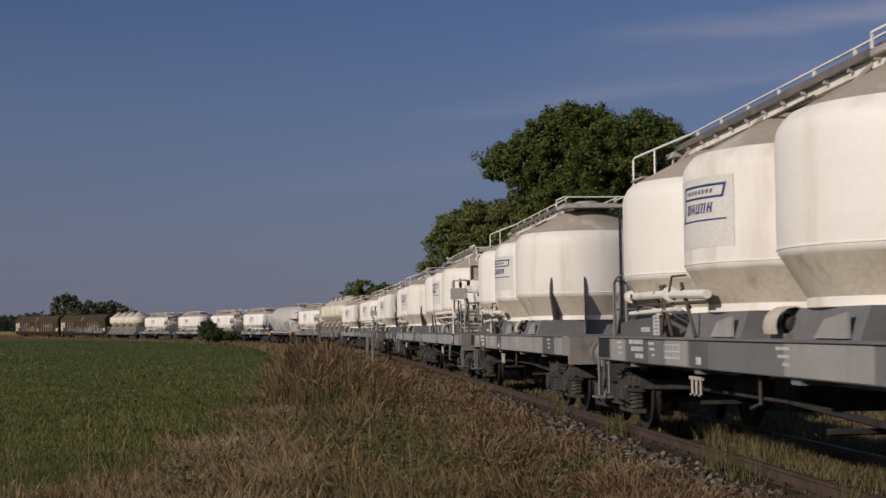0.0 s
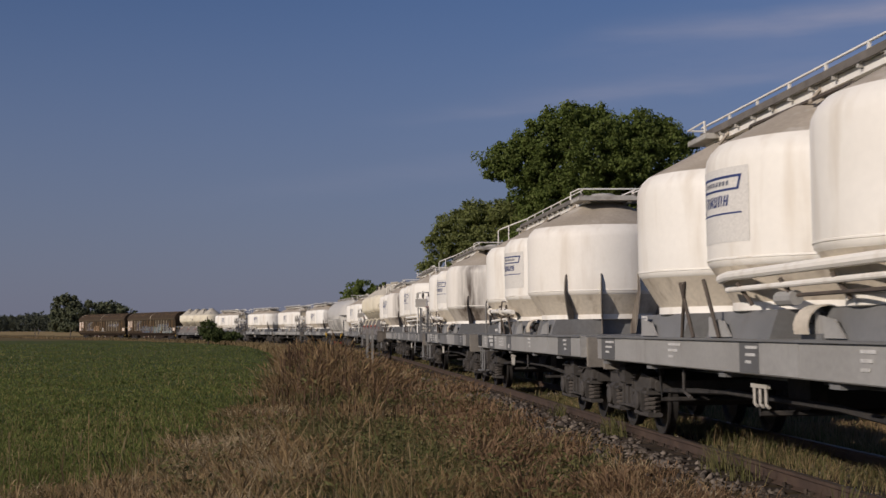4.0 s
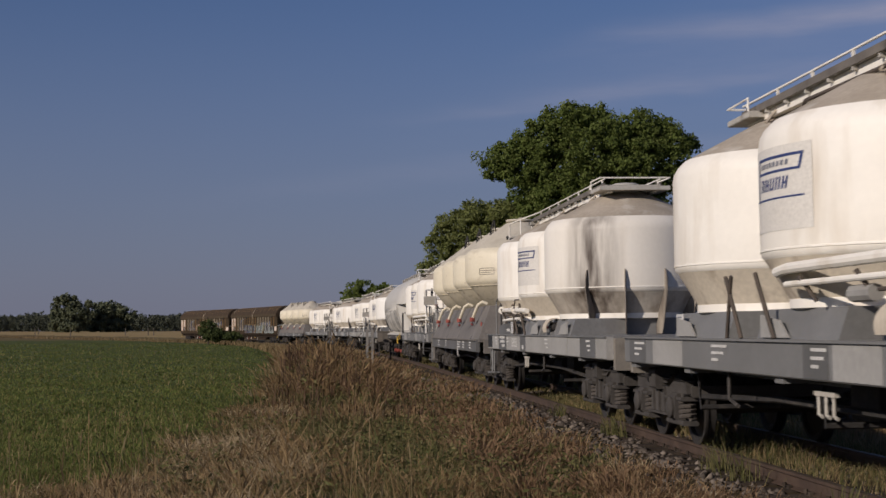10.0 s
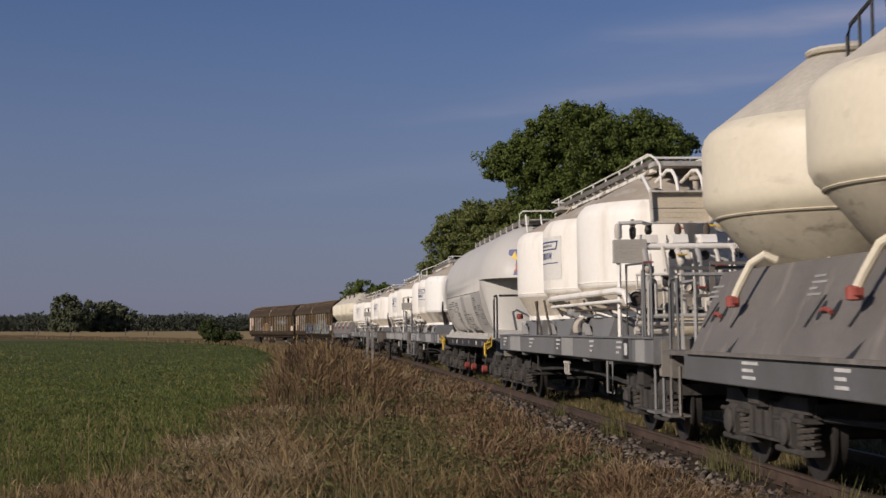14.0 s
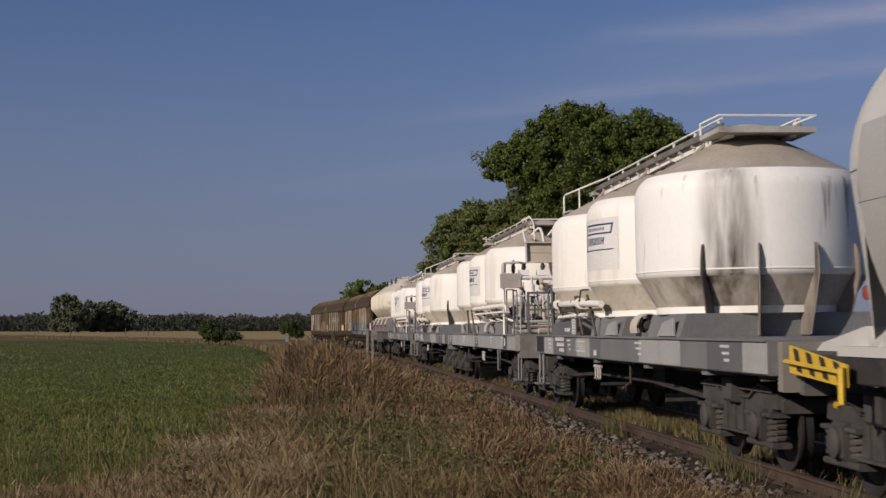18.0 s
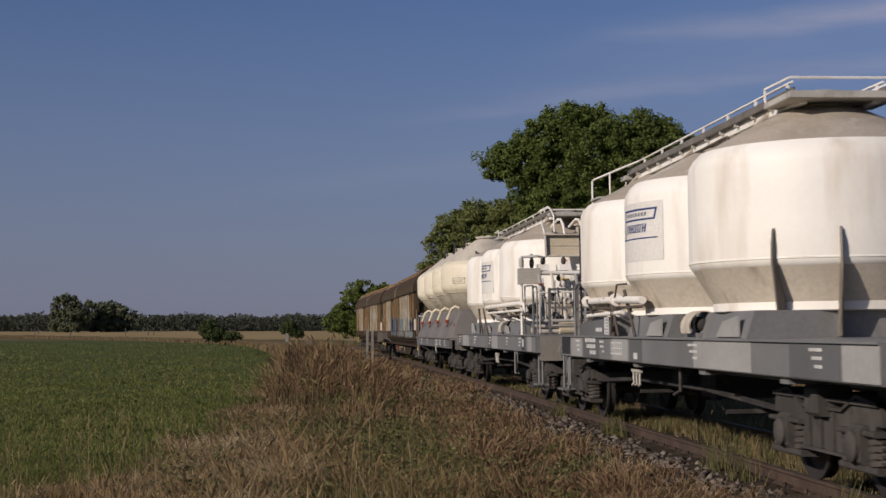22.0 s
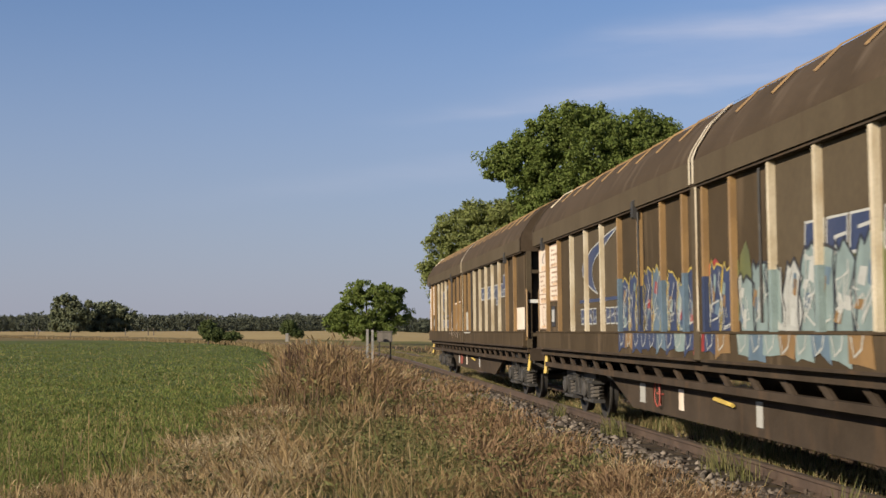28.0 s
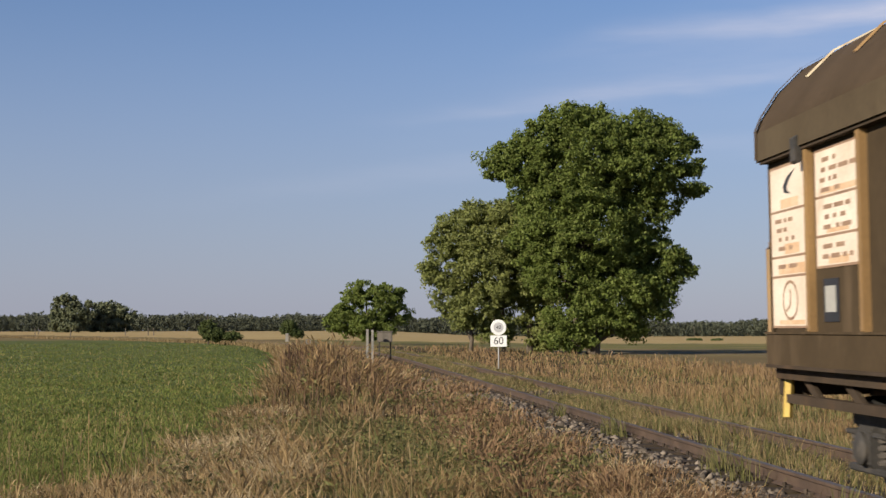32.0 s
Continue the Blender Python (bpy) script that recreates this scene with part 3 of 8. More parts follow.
    for x in np.arange(-3.6, 4.1, 0.65):
        w.box(x - 0.02, x + 0.02, -0.5, 0.5, 3.88, 3.935)
    part("walkway", w, GALV, top, "pale grating walkway along the roof")
    for y in (-0.5, 0.5):
        g = 1 if y > 0 else -1
        part("walkway_edge", Shape().box(-3.8, 4.12, y - 0.012, y + 0.012, 3.925, 4.005), FLATIRON, top, "dusty dark edge of the walkway")
        part("walkway_beam", Shape().box(-3.8, 3.9, min(y - g * 0.06, y - g * 0.14), max(y - g * 0.06, y - g * 0.14), 3.83, 3.925), WHITE, top, "pale beam under the walkway")
        rail_ = part("handrail", Shape().tube([(-3.75, y, 4.07), (4.1, y, 4.07)], 0.016, 6), WHITE, top, "thin white handrail along the walkway")
        for x in np.arange(-3.6, 4.1, 1.1):
            part("rail_post", Shape().box(x - 0.02, x + 0.02, y - 0.012, y + 0.012, 4.0, 4.075), WHITE, rail_)
        part("underslung_pipe", Shape().tube([(-3.0, y * 0.9, 3.76), (-1.6, y * 1.1, 3.70), (-1.5, y * 1.1, 3.78), (1.6, y * 1.1, 3.74), (1.75, y * 1.2, 3.62)], 0.022, 6), STRUT, top, "dark pipe under the walkway")
    for x in (-3.22, 0.0, 3.22):
        for y in (-0.42, 0.42):
            part("walkway_bracket", Shape().tube([(x + 0.45, y, 3.9), (x + 0.55, y * 1.4, 3.72)], 0.022, 5), CONE, top)
        part("dome_cover", Shape().lathe([(0.22, 3.97), (0.25, 3.98), (0.25, 4.02), (0.20, 4.045), (0.05, 4.05)], x, 0, 0, 20), GALV, top, "round manhole cover")
    part("front_landing", Shape().box(-4.02, -3.15, -0.62, 0.62, 3.86, 3.93, 0.01), GALV, top, "boxed landing at the end of the walkway")
    part("landing_rail", Shape().tube([(-3.2, -0.62, 3.93), (-3.2, -0.62, 4.08), (-4.0, -0.62, 4.07), (-4.0, 0.62, 4.07), (-3.2, 0.62, 4.08), (-3.2, 0.62, 3.93)], 0.014, 5), WHITE, top)
    # railing at the other end of the walkway
    if rack:
        for y in (-0.5, 0.5):
            part("walkway_railing", Shape().tube([(2.7, y, 4.0), (2.72, y, 4.07), (2.85, y, 4.10), (3.9, y, 4.10), (4.3, y, 4.0), (4.62, y, 3.86), (4.68, y, 3.50)], 0.018, 6), WHITE, top)
            part("railing_post", Shape().tube([(3.5, y, 3.97), (3.5, y, 4.10)], 0.016, 5), WHITE, top)
        part("railing_end", Shape().tube([(4.3, -0.5, 4.0), (4.3, 0.5, 4.0)], 0.018, 5), WHITE, top)
    else:
        for g in (-1, 1):
            part("walkway_railing", Shape().tube([(3.4, g * 0.5, 4.07), (4.0, g * 0.62, 4.04), (4.80, g * 0.93, 3.93), (4.86, g * 0.95, 3.90), (4.86, g * 0.95, 3.30)], 0.018, 6), WHITE, top, "white end railing that flares outward")
            part("railing_post", Shape().tube([(4.35, g * 0.76, 3.99), (4.35, g * 0.76, 3.60)], 0.016, 6), WHITE, top)
            part("inner_grip", Shape().tube([(3.9, g * 0.5, 4.0), (4.1, g * 0.5, 3.98), (4.30, g * 0.5, 3.86), (4.38, g * 0.5, 3.66)], 0.016, 6), WHITE, top)
            part("roof_step", Shape().box(4.25, 4.9, min(g * 0.62, g * 0.98), max(g * 0.62, g * 0.98), 3.57, 3.60), GALV, top, "small grating step at the roof's edge")
    part("end_landing", Shape().box(4.12, 4.5, -0.55, 0.55, 3.86, 3.93), GALV, top)
    part("vent", Shape().lathe([(0.05, 3.38), (0.05, 3.6), (0.10, 3.62), (0.10, 3.66), (0.05, 3.68), (0.10, 3.72), (0.05, 3.76)], 4.75, 0.0, 0, 12), CONE, top)
    if rack:
        # notice board: a shallow tray that leans forward, on arms from the roof
        board = part("notice_board", Shape().box(-0.025, 0.0, -0.42, 0.42, -0.21, 0.21), BOARD, top, "weathered cream notice board with lines of print", at=pose(5.12, -0.34, 3.18, 0, -10, 0))
        for nm, z0, z1, y0, y1, d in (("upper_edge", 0.21, 0.235, -0.445, 0.445, 0.09), ("lower_edge", -0.235, -0.21, -0.445, 0.445, 0.04), ("side_edge", -0.21, 0.21, -0.445, -0.42, 0.07), ("side_edge", -0.21, 0.21, 0.42, 0.445, 0.07)):
            part(nm, Shape().box(-0.025, d, y0, y1, z0, z1), RACKWHITE, board)
        part("panel_joint", Shape().box(0.0005, 0.002, -0.42, 0.42, -0.012, -0.004), STRUT, board)
        for k in range(5):
            part("print_line", Shape().box(0.001, 0.003, -0.36 + 0.05 * (k % 2), 0.33 - 0.10 * (k % 3), 0.15 - 0.075 * k, 0.158 - 0.075 * k), LOWER, board)
        part("board_arm", Shape().tube([(4.25, -0.70, 3.70), (4.45, -0.72, 3.70), (5.10, -0.77, 3.42)], 0.028, 6), WHITE, top)
        for y0 in (-0.40, -0.02):
            part("gooseneck", Shape().tube([(4.45, y0 - 0.12, 3.62), (4.75, y0 - 0.03, 3.76), (4.92, y0, 3.74), (5.02, y0 + 0.03, 3.62), (5.08, y0 + 0.05, 3.42)], 0.028, 7), WHITE, top, "curved white pipe over the board")
        lbl = part("label_box", Shape().box(5.46, 5.56, -1.42, -0.95, 2.37, 2.70, 0.01), LABELPALE, top, "pale label box with lines of print on a post")
        for k in range(6):
            part("print_line", Shape().box(5.561, 5.563, -1.37 + 0.03 * (k % 2), -1.06 + 0.03 * (k % 3), 2.63 - 0.042 * k, 2.638 - 0.042 * k), LOWER, lbl)
        part("label_post", Shape().tube([(5.50, -1.34, 1.34), (5.50, -1.34, 2.95)], 0.032), WHITE, top)
        part("label_arm", Shape().tube([(5.50, -1.34, 2.93), (5.45, -1.0, 2.95), (5.2, -0.8, 2.93)], 0.028), WHITE, top)
        part("lamp", Shape().lathe([(0.05, 2.72), (0.055, 2.80), (0.05, 2.90), (0.02, 2.94)], 5.50, -1.34, 0, 10), LABELPALE, top)
        part("drain_cock", Shape().lathe([(0.02, 2.70), (0.045, 2.76), (0.05, 2.86), (0.03, 2.90), (0.055, 2.93), (0.02, 3.0)], 5.35, -1.10, 0, 10), STRUT, top, "dark rusty cock on the pipe bend")
        # pipework at the end: a header with short bends to the silo, and crossing pipes low down
        pipe("header_pipe", [(5.50, -0.98, 2.60), (5.50, 0.42, 2.60)], 0.045, WHITE, 12, "white header pipe")
        part("flange", Shape().lathe([(0.085, 0.36), (0.085, 0.40)], 5.50, 0, 2.60, 14, "y"), WHITE, top)
        part("header_end", Shape().lathe([(0.075, 0.40), (0.095, 0.42), (0.095, 0.52), (0.06, 0.56)], 5.50, 0, 2.60, 14, "y"), WHITE, top)
        for y in (-0.85, -0.42, 0.0):
            part("branch_plate", Shape().plate([(5.0, 2.66), (5.42, 2.66), (5.36, 2.78), (5.02, 2.80)], y - 0.11, y + 0.11), WHITE, top, "white branch box on the header")
            part("branch_cock", Shape().lathe([(0.03, 2.78), (0.055, 2.83), (0.05, 2.90), (0.02, 2.95)], 5.25, y, 0, 9), STRUT, top)
        part("cock_handle", Shape().tube([(5.25, 0.0, 2.92), (5.32, 0.16, 2.90), (5.34, 0.24, 2.87)], 0.014, 5), YELLOW, top, "yellow cock handle")
        part("cock_handle", Shape().tube([(5.25, -0.42, 2.92), (5.32, -0.36, 2.86)], 0.014, 5), RED, top, "red cock handle")
        part("white_box", Shape().box(5.25, 5.40, 0.66, 0.95, 2.42, 2.78, 0.01), RACKWHITE, top, "small white instrument box")
        part("gauge_hood", Shape().lathe([(0.09, 5.18), (0.11, 5.20), (0.11, 5.30), (0.08, 5.32)], 0, 0.22, 2.92, 14, "x"), PALE, top)
        part("gate_frame", Shape().tube([(5.12, 0.25, 3.05), (5.12, 1.10, 3.05), (5.12, 1.12, 2.95), (5.12, 1.12, 1.34)], 0.024, 6), RACKWHITE, top, "tall white pipe frame beside the ladder")
        for y, z, m_ in ((-1.18, 1.86, RACKWHITE), (-0.05, 1.84, RACKWHITE)):
            nz = part("nozzle", Shape().lathe([(0.085, 5.45), (0.09, 5.72), (0.125, 5.73), (0.13, 5.84), (0.105, 5.85), (0.10, 5.78), (0.02, 5.78)], 0, y, z, 18, "x", cap=False), m_, top, "white outlet nozzle with dark worn mouth")
            part("nozzle_cap", Shape().lathe([(0.10, 5.80), (0.085, 5.83), (0.05, 5.835), (0.05, 5.81)], 0, y, z, 16, "x"), STRUT, nz)
        for k in range(12):
            y, zt = -0.92 + 0.145 * k, 2.50 - 0.10 * ((k * 7) % 4)
            pipe("thin_riser", [(5.62 + 0.05 * (k % 3), y, zt), (5.66 + 0.05 * (k % 3), y + 0.02, zt - 0.35), (5.62 + 0.05 * (k % 3), y + 0.03 * (k % 2), 1.5)], 0.013 + 0.005 * (k % 3), (RACKWHITE, RACKWHITE, PALE, STRUT)[k % 4], 6)
            if k % 3 == 0:
                part("elbow", Shape().tube([(5.62, y, 1.72 + 0.09 * (k % 3)), (5.70, y + 0.05, 1.66 + 0.09 * (k % 3)), (5.64, y + 0.10, 1.74 + 0.09 * (k % 3))], 0.024, 6), (RACKWHITE, STRUT, RACKWHITE)[k % 3], top)
        for k, z in enumerate((1.62, 1.52, 1.42)):
            pipe("cross_pipe", [(5.95 - 0.08 * k, -1.2, z), (5.95 - 0.08 * k, 1.2, z)], (0.032, 0.038, 0.055)[k], (GALV, RACKWHITE, RACKWHITE)[k], 8)
        part("deck_tank", Shape().lathe([(0.05, -0.68), (0.13, -0.62), (0.13, 0.55), (0.05, 0.61)], 5.75, 0.0, 1.46, 14, "y"), BOARD, top, "cream deck tank")
        pipe("looped_hose", [(6.0, -1.05, 1.36), (6.02, -1.05, 2.08), (6.0, -0.98, 2.14), (5.9, -0.92, 2.10), (5.85, -0.9, 1.5)], 0.02, GALV, 6)
        for k, y in enumerate((-0.98, -0.72, -0.5, -0.22, 0.05, 0.3, 0.55, 0.85)):
            zt, zb = (2.52, 2.55, 2.5, 2.52, 2.5, 2.55, 2.5, 2.5)[k], (1.5, 1.75, 1.45, 1.62, 1.7, 1.5, 1.62, 1.5)[k]
            pipe("riser_pipe", [(5.50, y, zt + 0.05), (5.58, y, zt), (5.66, y, zt - 0.15), (5.72, y + 0.03, zb + 0.12), (5.64, y + 0.08, zb)], (0.04, 0.028, 0.045, 0.035, 0.03, 0.045, 0.03, 0.04)[k], RACKWHITE if k % 3 else PALE)
            v_ = part("valve", Shape().lathe([(0.04, -0.07), (0.058, -0.04), (0.058, 0.04), (0.04, 0.07)], 5.70, y, (2.3, 2.1, 2.4, 1.95, 2.25, 2.05, 2.35, 2.0)[k], 10), (RACKWHITE, IRON, RACKWHITE, PALE)[k % 4], top)
            part("valve_handle", Shape().box(5.74, 5.84, y - 0.08, y + 0.05, (2.36, 2.16, 2.46, 2.01, 2.31, 2.11, 2.41, 2.06)[k], (2.38, 2.18, 2.48, 2.03, 2.33, 2.13, 2.43, 2.08)[k]), (RED, IRON, YELLOW, RED)[k % 4], v_)
        for k, (y, z, r) in enumerate(((0.35, 1.95, 0.11), (0.72, 1.9, 0.10), (-0.45, 2.02, 0.07), (-0.70, 1.75, 0.06))):
            part("pump", Shape().lathe([(r * 0.7, 5.45), (r, 5.50), (r, 5.80), (r * 0.8, 5.83), (r * 0.8, 5.80)], 0, y, z, 14, "x"), (PALE, RACKWHITE, RACKWHITE, DARKGREY)[k], top)
        for k in range(11):
            y = -1.1 + 0.2 * k
            pipe("thin_riser", [(5.55 + 0.12 * (k % 3), y, 1.36), (5.55 + 0.12 * (k % 3), y, 2.2 + 0.12 * ((k * 5) % 4))], 0.014 + 0.006 * (k % 2), (RACKWHITE, DARKGREY, PALE, IRON)[k % 4], 6)
        for z, m_ in ((2.2, WHITE), (1.98, DARKGREY), (1.72, PALE)):
            pipe("thin_cross_pipe", [(5.7, -1.15, z), (5.7, 1.0, z)], 0.018, m_, 6)
        for y, z in ((-0.65, 2.62), (-0.2, 2.60), (0.3, 2.62)):
            part("gauge", Shape().lathe([(0.05, 5.36), (0.07, 5.38), (0.07, 5.42), (0.05, 5.43)], 0, y + 0.12, z - 0.12, 12, "x"), IRON, top)
        # dark plate added behind the pipes in place of the shade there
        part("back_plate", Shape().box(5.30, 5.34, -1.0, 0.9, 1.36, 1.72), DARKGREY, top)
        pipe("hose", [(5.80, -0.1, 1.9), (6.20, -0.05, 1.55), (6.35, 0.1, 1.42), (6.20, 0.35, 1.5), (5.90, 0.4, 1.8)], 0.03, BLACK, 7)
        pipe("hose", [(5.75, 0.7, 2.0), (6.20, 0.75, 1.6), (6.30, 0.9, 1.42)], 0.03, BLACK, 7)
        # end platform: railing, ladder
        for y in (-1.1, 1.1):
            part("railing_post", Shape().box(7.42, 7.47, y - 0.025, y + 0.025, 1.05, 2.22), DARKGREY, top)
        part("railing_bar", Shape().box(7.42, 7.47, -1.12, 1.12, 2.19, 2.235), DARKGREY, top, "dark angle-iron railing top")
        for y in (-0.58, 0.26):
            part("gate_post", Shape().box(7.47, 7.50, y - 0.035, y + 0.035, 1.32, 2.30), FLATIRON, top, "dusty flat-iron gate post")
        for z, y0, y1 in ((2.27, -0.62, 0.32), (1.86, -1.1, 0.9), (1.50, -1.1, 0.9)):
            part("gate_bar", Shape().box(7.50, 7.53, y0, y1, z - 0.02, z + 0.02), FLATIRON, top)
        for y in (-1.3, 1.3):
            part("corner_grip", Shape().tube([(6.7, y, 1.34), (6.7, y, 2.2), (6.78, y, 2.28), (7.12, y, 2.28), (7.2, y, 2.2), (7.2, y, 1.34)], 0.018), GREY, top)
        part("side_rail", Shape().tube([(6.00, -1.35, 1.36), (6.00, -1.35, 2.32), (7.00, -1.35, 2.3), (7.05, -1.35, 1.36)], 0.02), DARKGREY, top)
    else:
        # bare end: hooped grip, tall square frame and small gear on the deck
        for y in (-1, 1):
            part("corner_grip", Shape().tube([(4.75, y * 1.3, 1.34), (4.75, y * 1.3, 2.10), (4.62, y * 1.28, 2.18), (4.1, y * 1.25, 2.24)], 0.018), GREY, top)
            part("end_gear", Shape().box(4.3, 4.62, y * 1.0 - 0.18, y * 1.0 + 0.18, 1.34, 1.46).tube([(3.9, y * 1.15, 1.58), (4.6, y * 1.1, 1.56)], 0.035, 6).box(4.0, 4.15, y * 1.1 - 0.08, y * 1.1 + 0.08, 1.54, 1.63), STRUT, top)
        part("end_rail", Shape().tube([(6.5, -0.9, 1.3), (6.5, -0.9, 2.2), (6.5, 0.9, 2.2), (6.5, 0.9, 1.3)], 0.02).tube([(6.5, -0.9, 1.75), (6.5, 0.9, 1.75)], 0.016), GREY, top)
        for y in (1.02, 1.08):
            part("tall_frame", Shape().box(4.70, 4.76, y + 0.1, y + 0.13, 1.40, 3.12).box(4.0, 4.70, y + 0.1, y + 0.13, 3.07, 3.12), BLACK if y > 1.05 else PALE, top, "tall square frame beside the end silo")
    if rack:
        ladder_y = (0.42, 0.90)
        lad = part("ladder", Shape().tube([(5.05, ladder_y[0], 1.34), (4.90, ladder_y[0], 3.2), (4.84, ladder_y[0], 3.72)], 0.02), WHITE, top, "white steel ladder to the roof")
        part("stile", Shape().tube([(5.05, ladder_y[1], 1.34), (4.90, ladder_y[1], 3.2), (4.84, ladder_y[1], 3.72)], 0.02), WHITE, lad)
        for k in range(8):
            z = 1.6 + 0.29 * k
            xx = 5.05 - 0.15 * (z - 1.34) / 1.86
            part("rung", Shape().tube([(xx, 0.42, z), (xx, 0.90, z)], 0.014, 5), WHITE, lad)
        part("ladder_platform", Shape().box(4.5, 4.95, 0.38, 0.95, 3.60, 3.63), GALV, lad)
        for y in ladder_y:
            part("ladder_hoop", Shape().tube([(4.86, y, 3.72), (4.86, y, 3.93), (4.78, y, 3.98), (4.45, y * 0.9, 3.92), (4.3, y * 0.8, 4.0)], 0.016, 5), WHITE, lad)
        part("gate_rail", Shape().tube([(5.4, 1.15, 1.34), (5.4, 1.15, 2.2), (5.3, 1.15, 2.3), (4.6, 1.12, 2.38)], 0.022), GREY, top)
    else:
        lad = part("ladder", Shape().tube([(4.90, -0.62, 1.34), (4.88, -0.62, 3.5), (4.6, -0.62, 3.86)], 0.02), WHITE, top, "white steel ladder to the roof")
        part("stile", Shape().tube([(4.90, -0.95, 1.34), (4.88, -0.95, 3.4)], 0.02), WHITE, lad)
        for k in range(7):
            part("rung", Shape().tube([(4.89, -0.95, 1.6 + 0.28 * k), (4.89, -0.62, 1.6 + 0.28 * k)], 0.014, 5), WHITE, lad)
    # emblem on the middle silo
    for g in (-1, 1):
        def wrap(u0, u1, z0, z1, r, n=8):
            """A curved sheet on the silo; u in metres round from the side."""
            rows = []
            for z in (z0, z1):
                rows.append([(g * -r * math.sin((u0 + (u1 - u0) * k / n) / 1.5) * -1, g * r * math.cos((u0 + (u1 - u0) * k / n) / 1.5), z) for k in range(n + 1)])
            return rows
        mid_u = -0.15 if rack else -0.32
        part("emblem_panel", Shape().strip(wrap(mid_u - 0.60, mid_u + 0.60, 2.32, 3.08, 1.473)), PANEL, top, "pale grey panel behind the emblem")

        def slant(u0, u1, z0, z1, lean_):
            """A bar that leans with height."""
            u0, u1, lean_ = mid_u - u1, mid_u - u0, -lean_
            lo_, hi_ = wrap(u0, u1, z0, z0, 1.476, 6)[0], wrap(u0 + lean_, u1 + lean_, z1, z1, 1.476, 6)[0]
            return Shape().strip([lo_, hi_])
        emb = part("emblem", slant(-0.40, 0.50, 2.972, 2.998, 0.0), BLUEINK, top, "dark blue slanted emblem of bars")
        for u0, u1, z0, z1, ln in ((-0.36, 0.44, 2.845, 2.868, 0.0), (0.42, 0.455, 2.845, 2.998, 0.05), (-0.44, -0.40, 2.62, 2.80, 0.03), (-0.41, -0.375, 2.80, 2.998, 0.03), (-0.52, 0.50, 2.605, 2.622, 0.0)):
            part("emblem_line", slant(u0, u1, z0, z1, ln), BLUEINK, emb)
        for k in range(8):
            part("emblem_dash", slant(-0.29 + 0.075 * k, -0.245 + 0.075 * k, 2.90, 2.945, 0.012), SLATE, emb)
        for k in range(5):
            u = -0.30 + 0.118 * k
            part("emblem_block", slant(u, u + 0.028, 2.69, 2.80, 0.03), BLUEINK, emb)
            part("emblem_block", slant(u + 0.058, u + 0.086, 2.69, 2.80, 0.03), BLUEINK, emb)
            part("emblem_block", slant(u + 0.02, u + 0.066, *((2.78, 2.80, 0.005), (2.735, 2.755, 0.005), (2.69, 2.71, 0.005))[k % 3]), BLUEINK, emb)
    # yellow brake tag and black data panel on the frame
    for y in (-1.47, 1.47):
        part("brake_tag", Shape().plate([(-6.30, 0.98), (-6.30, 1.20), (-6.05, 1.20), (-5.70, 1.13), (-5.80, 1.05), (-6.1, 1.0)], y - 0.02, y + 0.02), YELLOW, top, "yellow brake handle plate")
        x = 6.2 if rack else 4.42
        part("data_plate", Shape().box(x, x + (0.3 if rack else 0.7), y + (0.014 if y < 0 else -0.014) - 0.004, y + (0.014 if y < 0 else -0.014) + 0.004, 1.05, 1.31), BLACK, top, "black data panel")
        if rack:
            part("data_print", Shape().box(x + 0.07, x + 0.24, y + (0.012 if y < 0 else -0.012) - 0.006, y + (0.012 if y < 0 else -0.012) + 0.006, 1.10, 1.26), MARK, top)
    return top


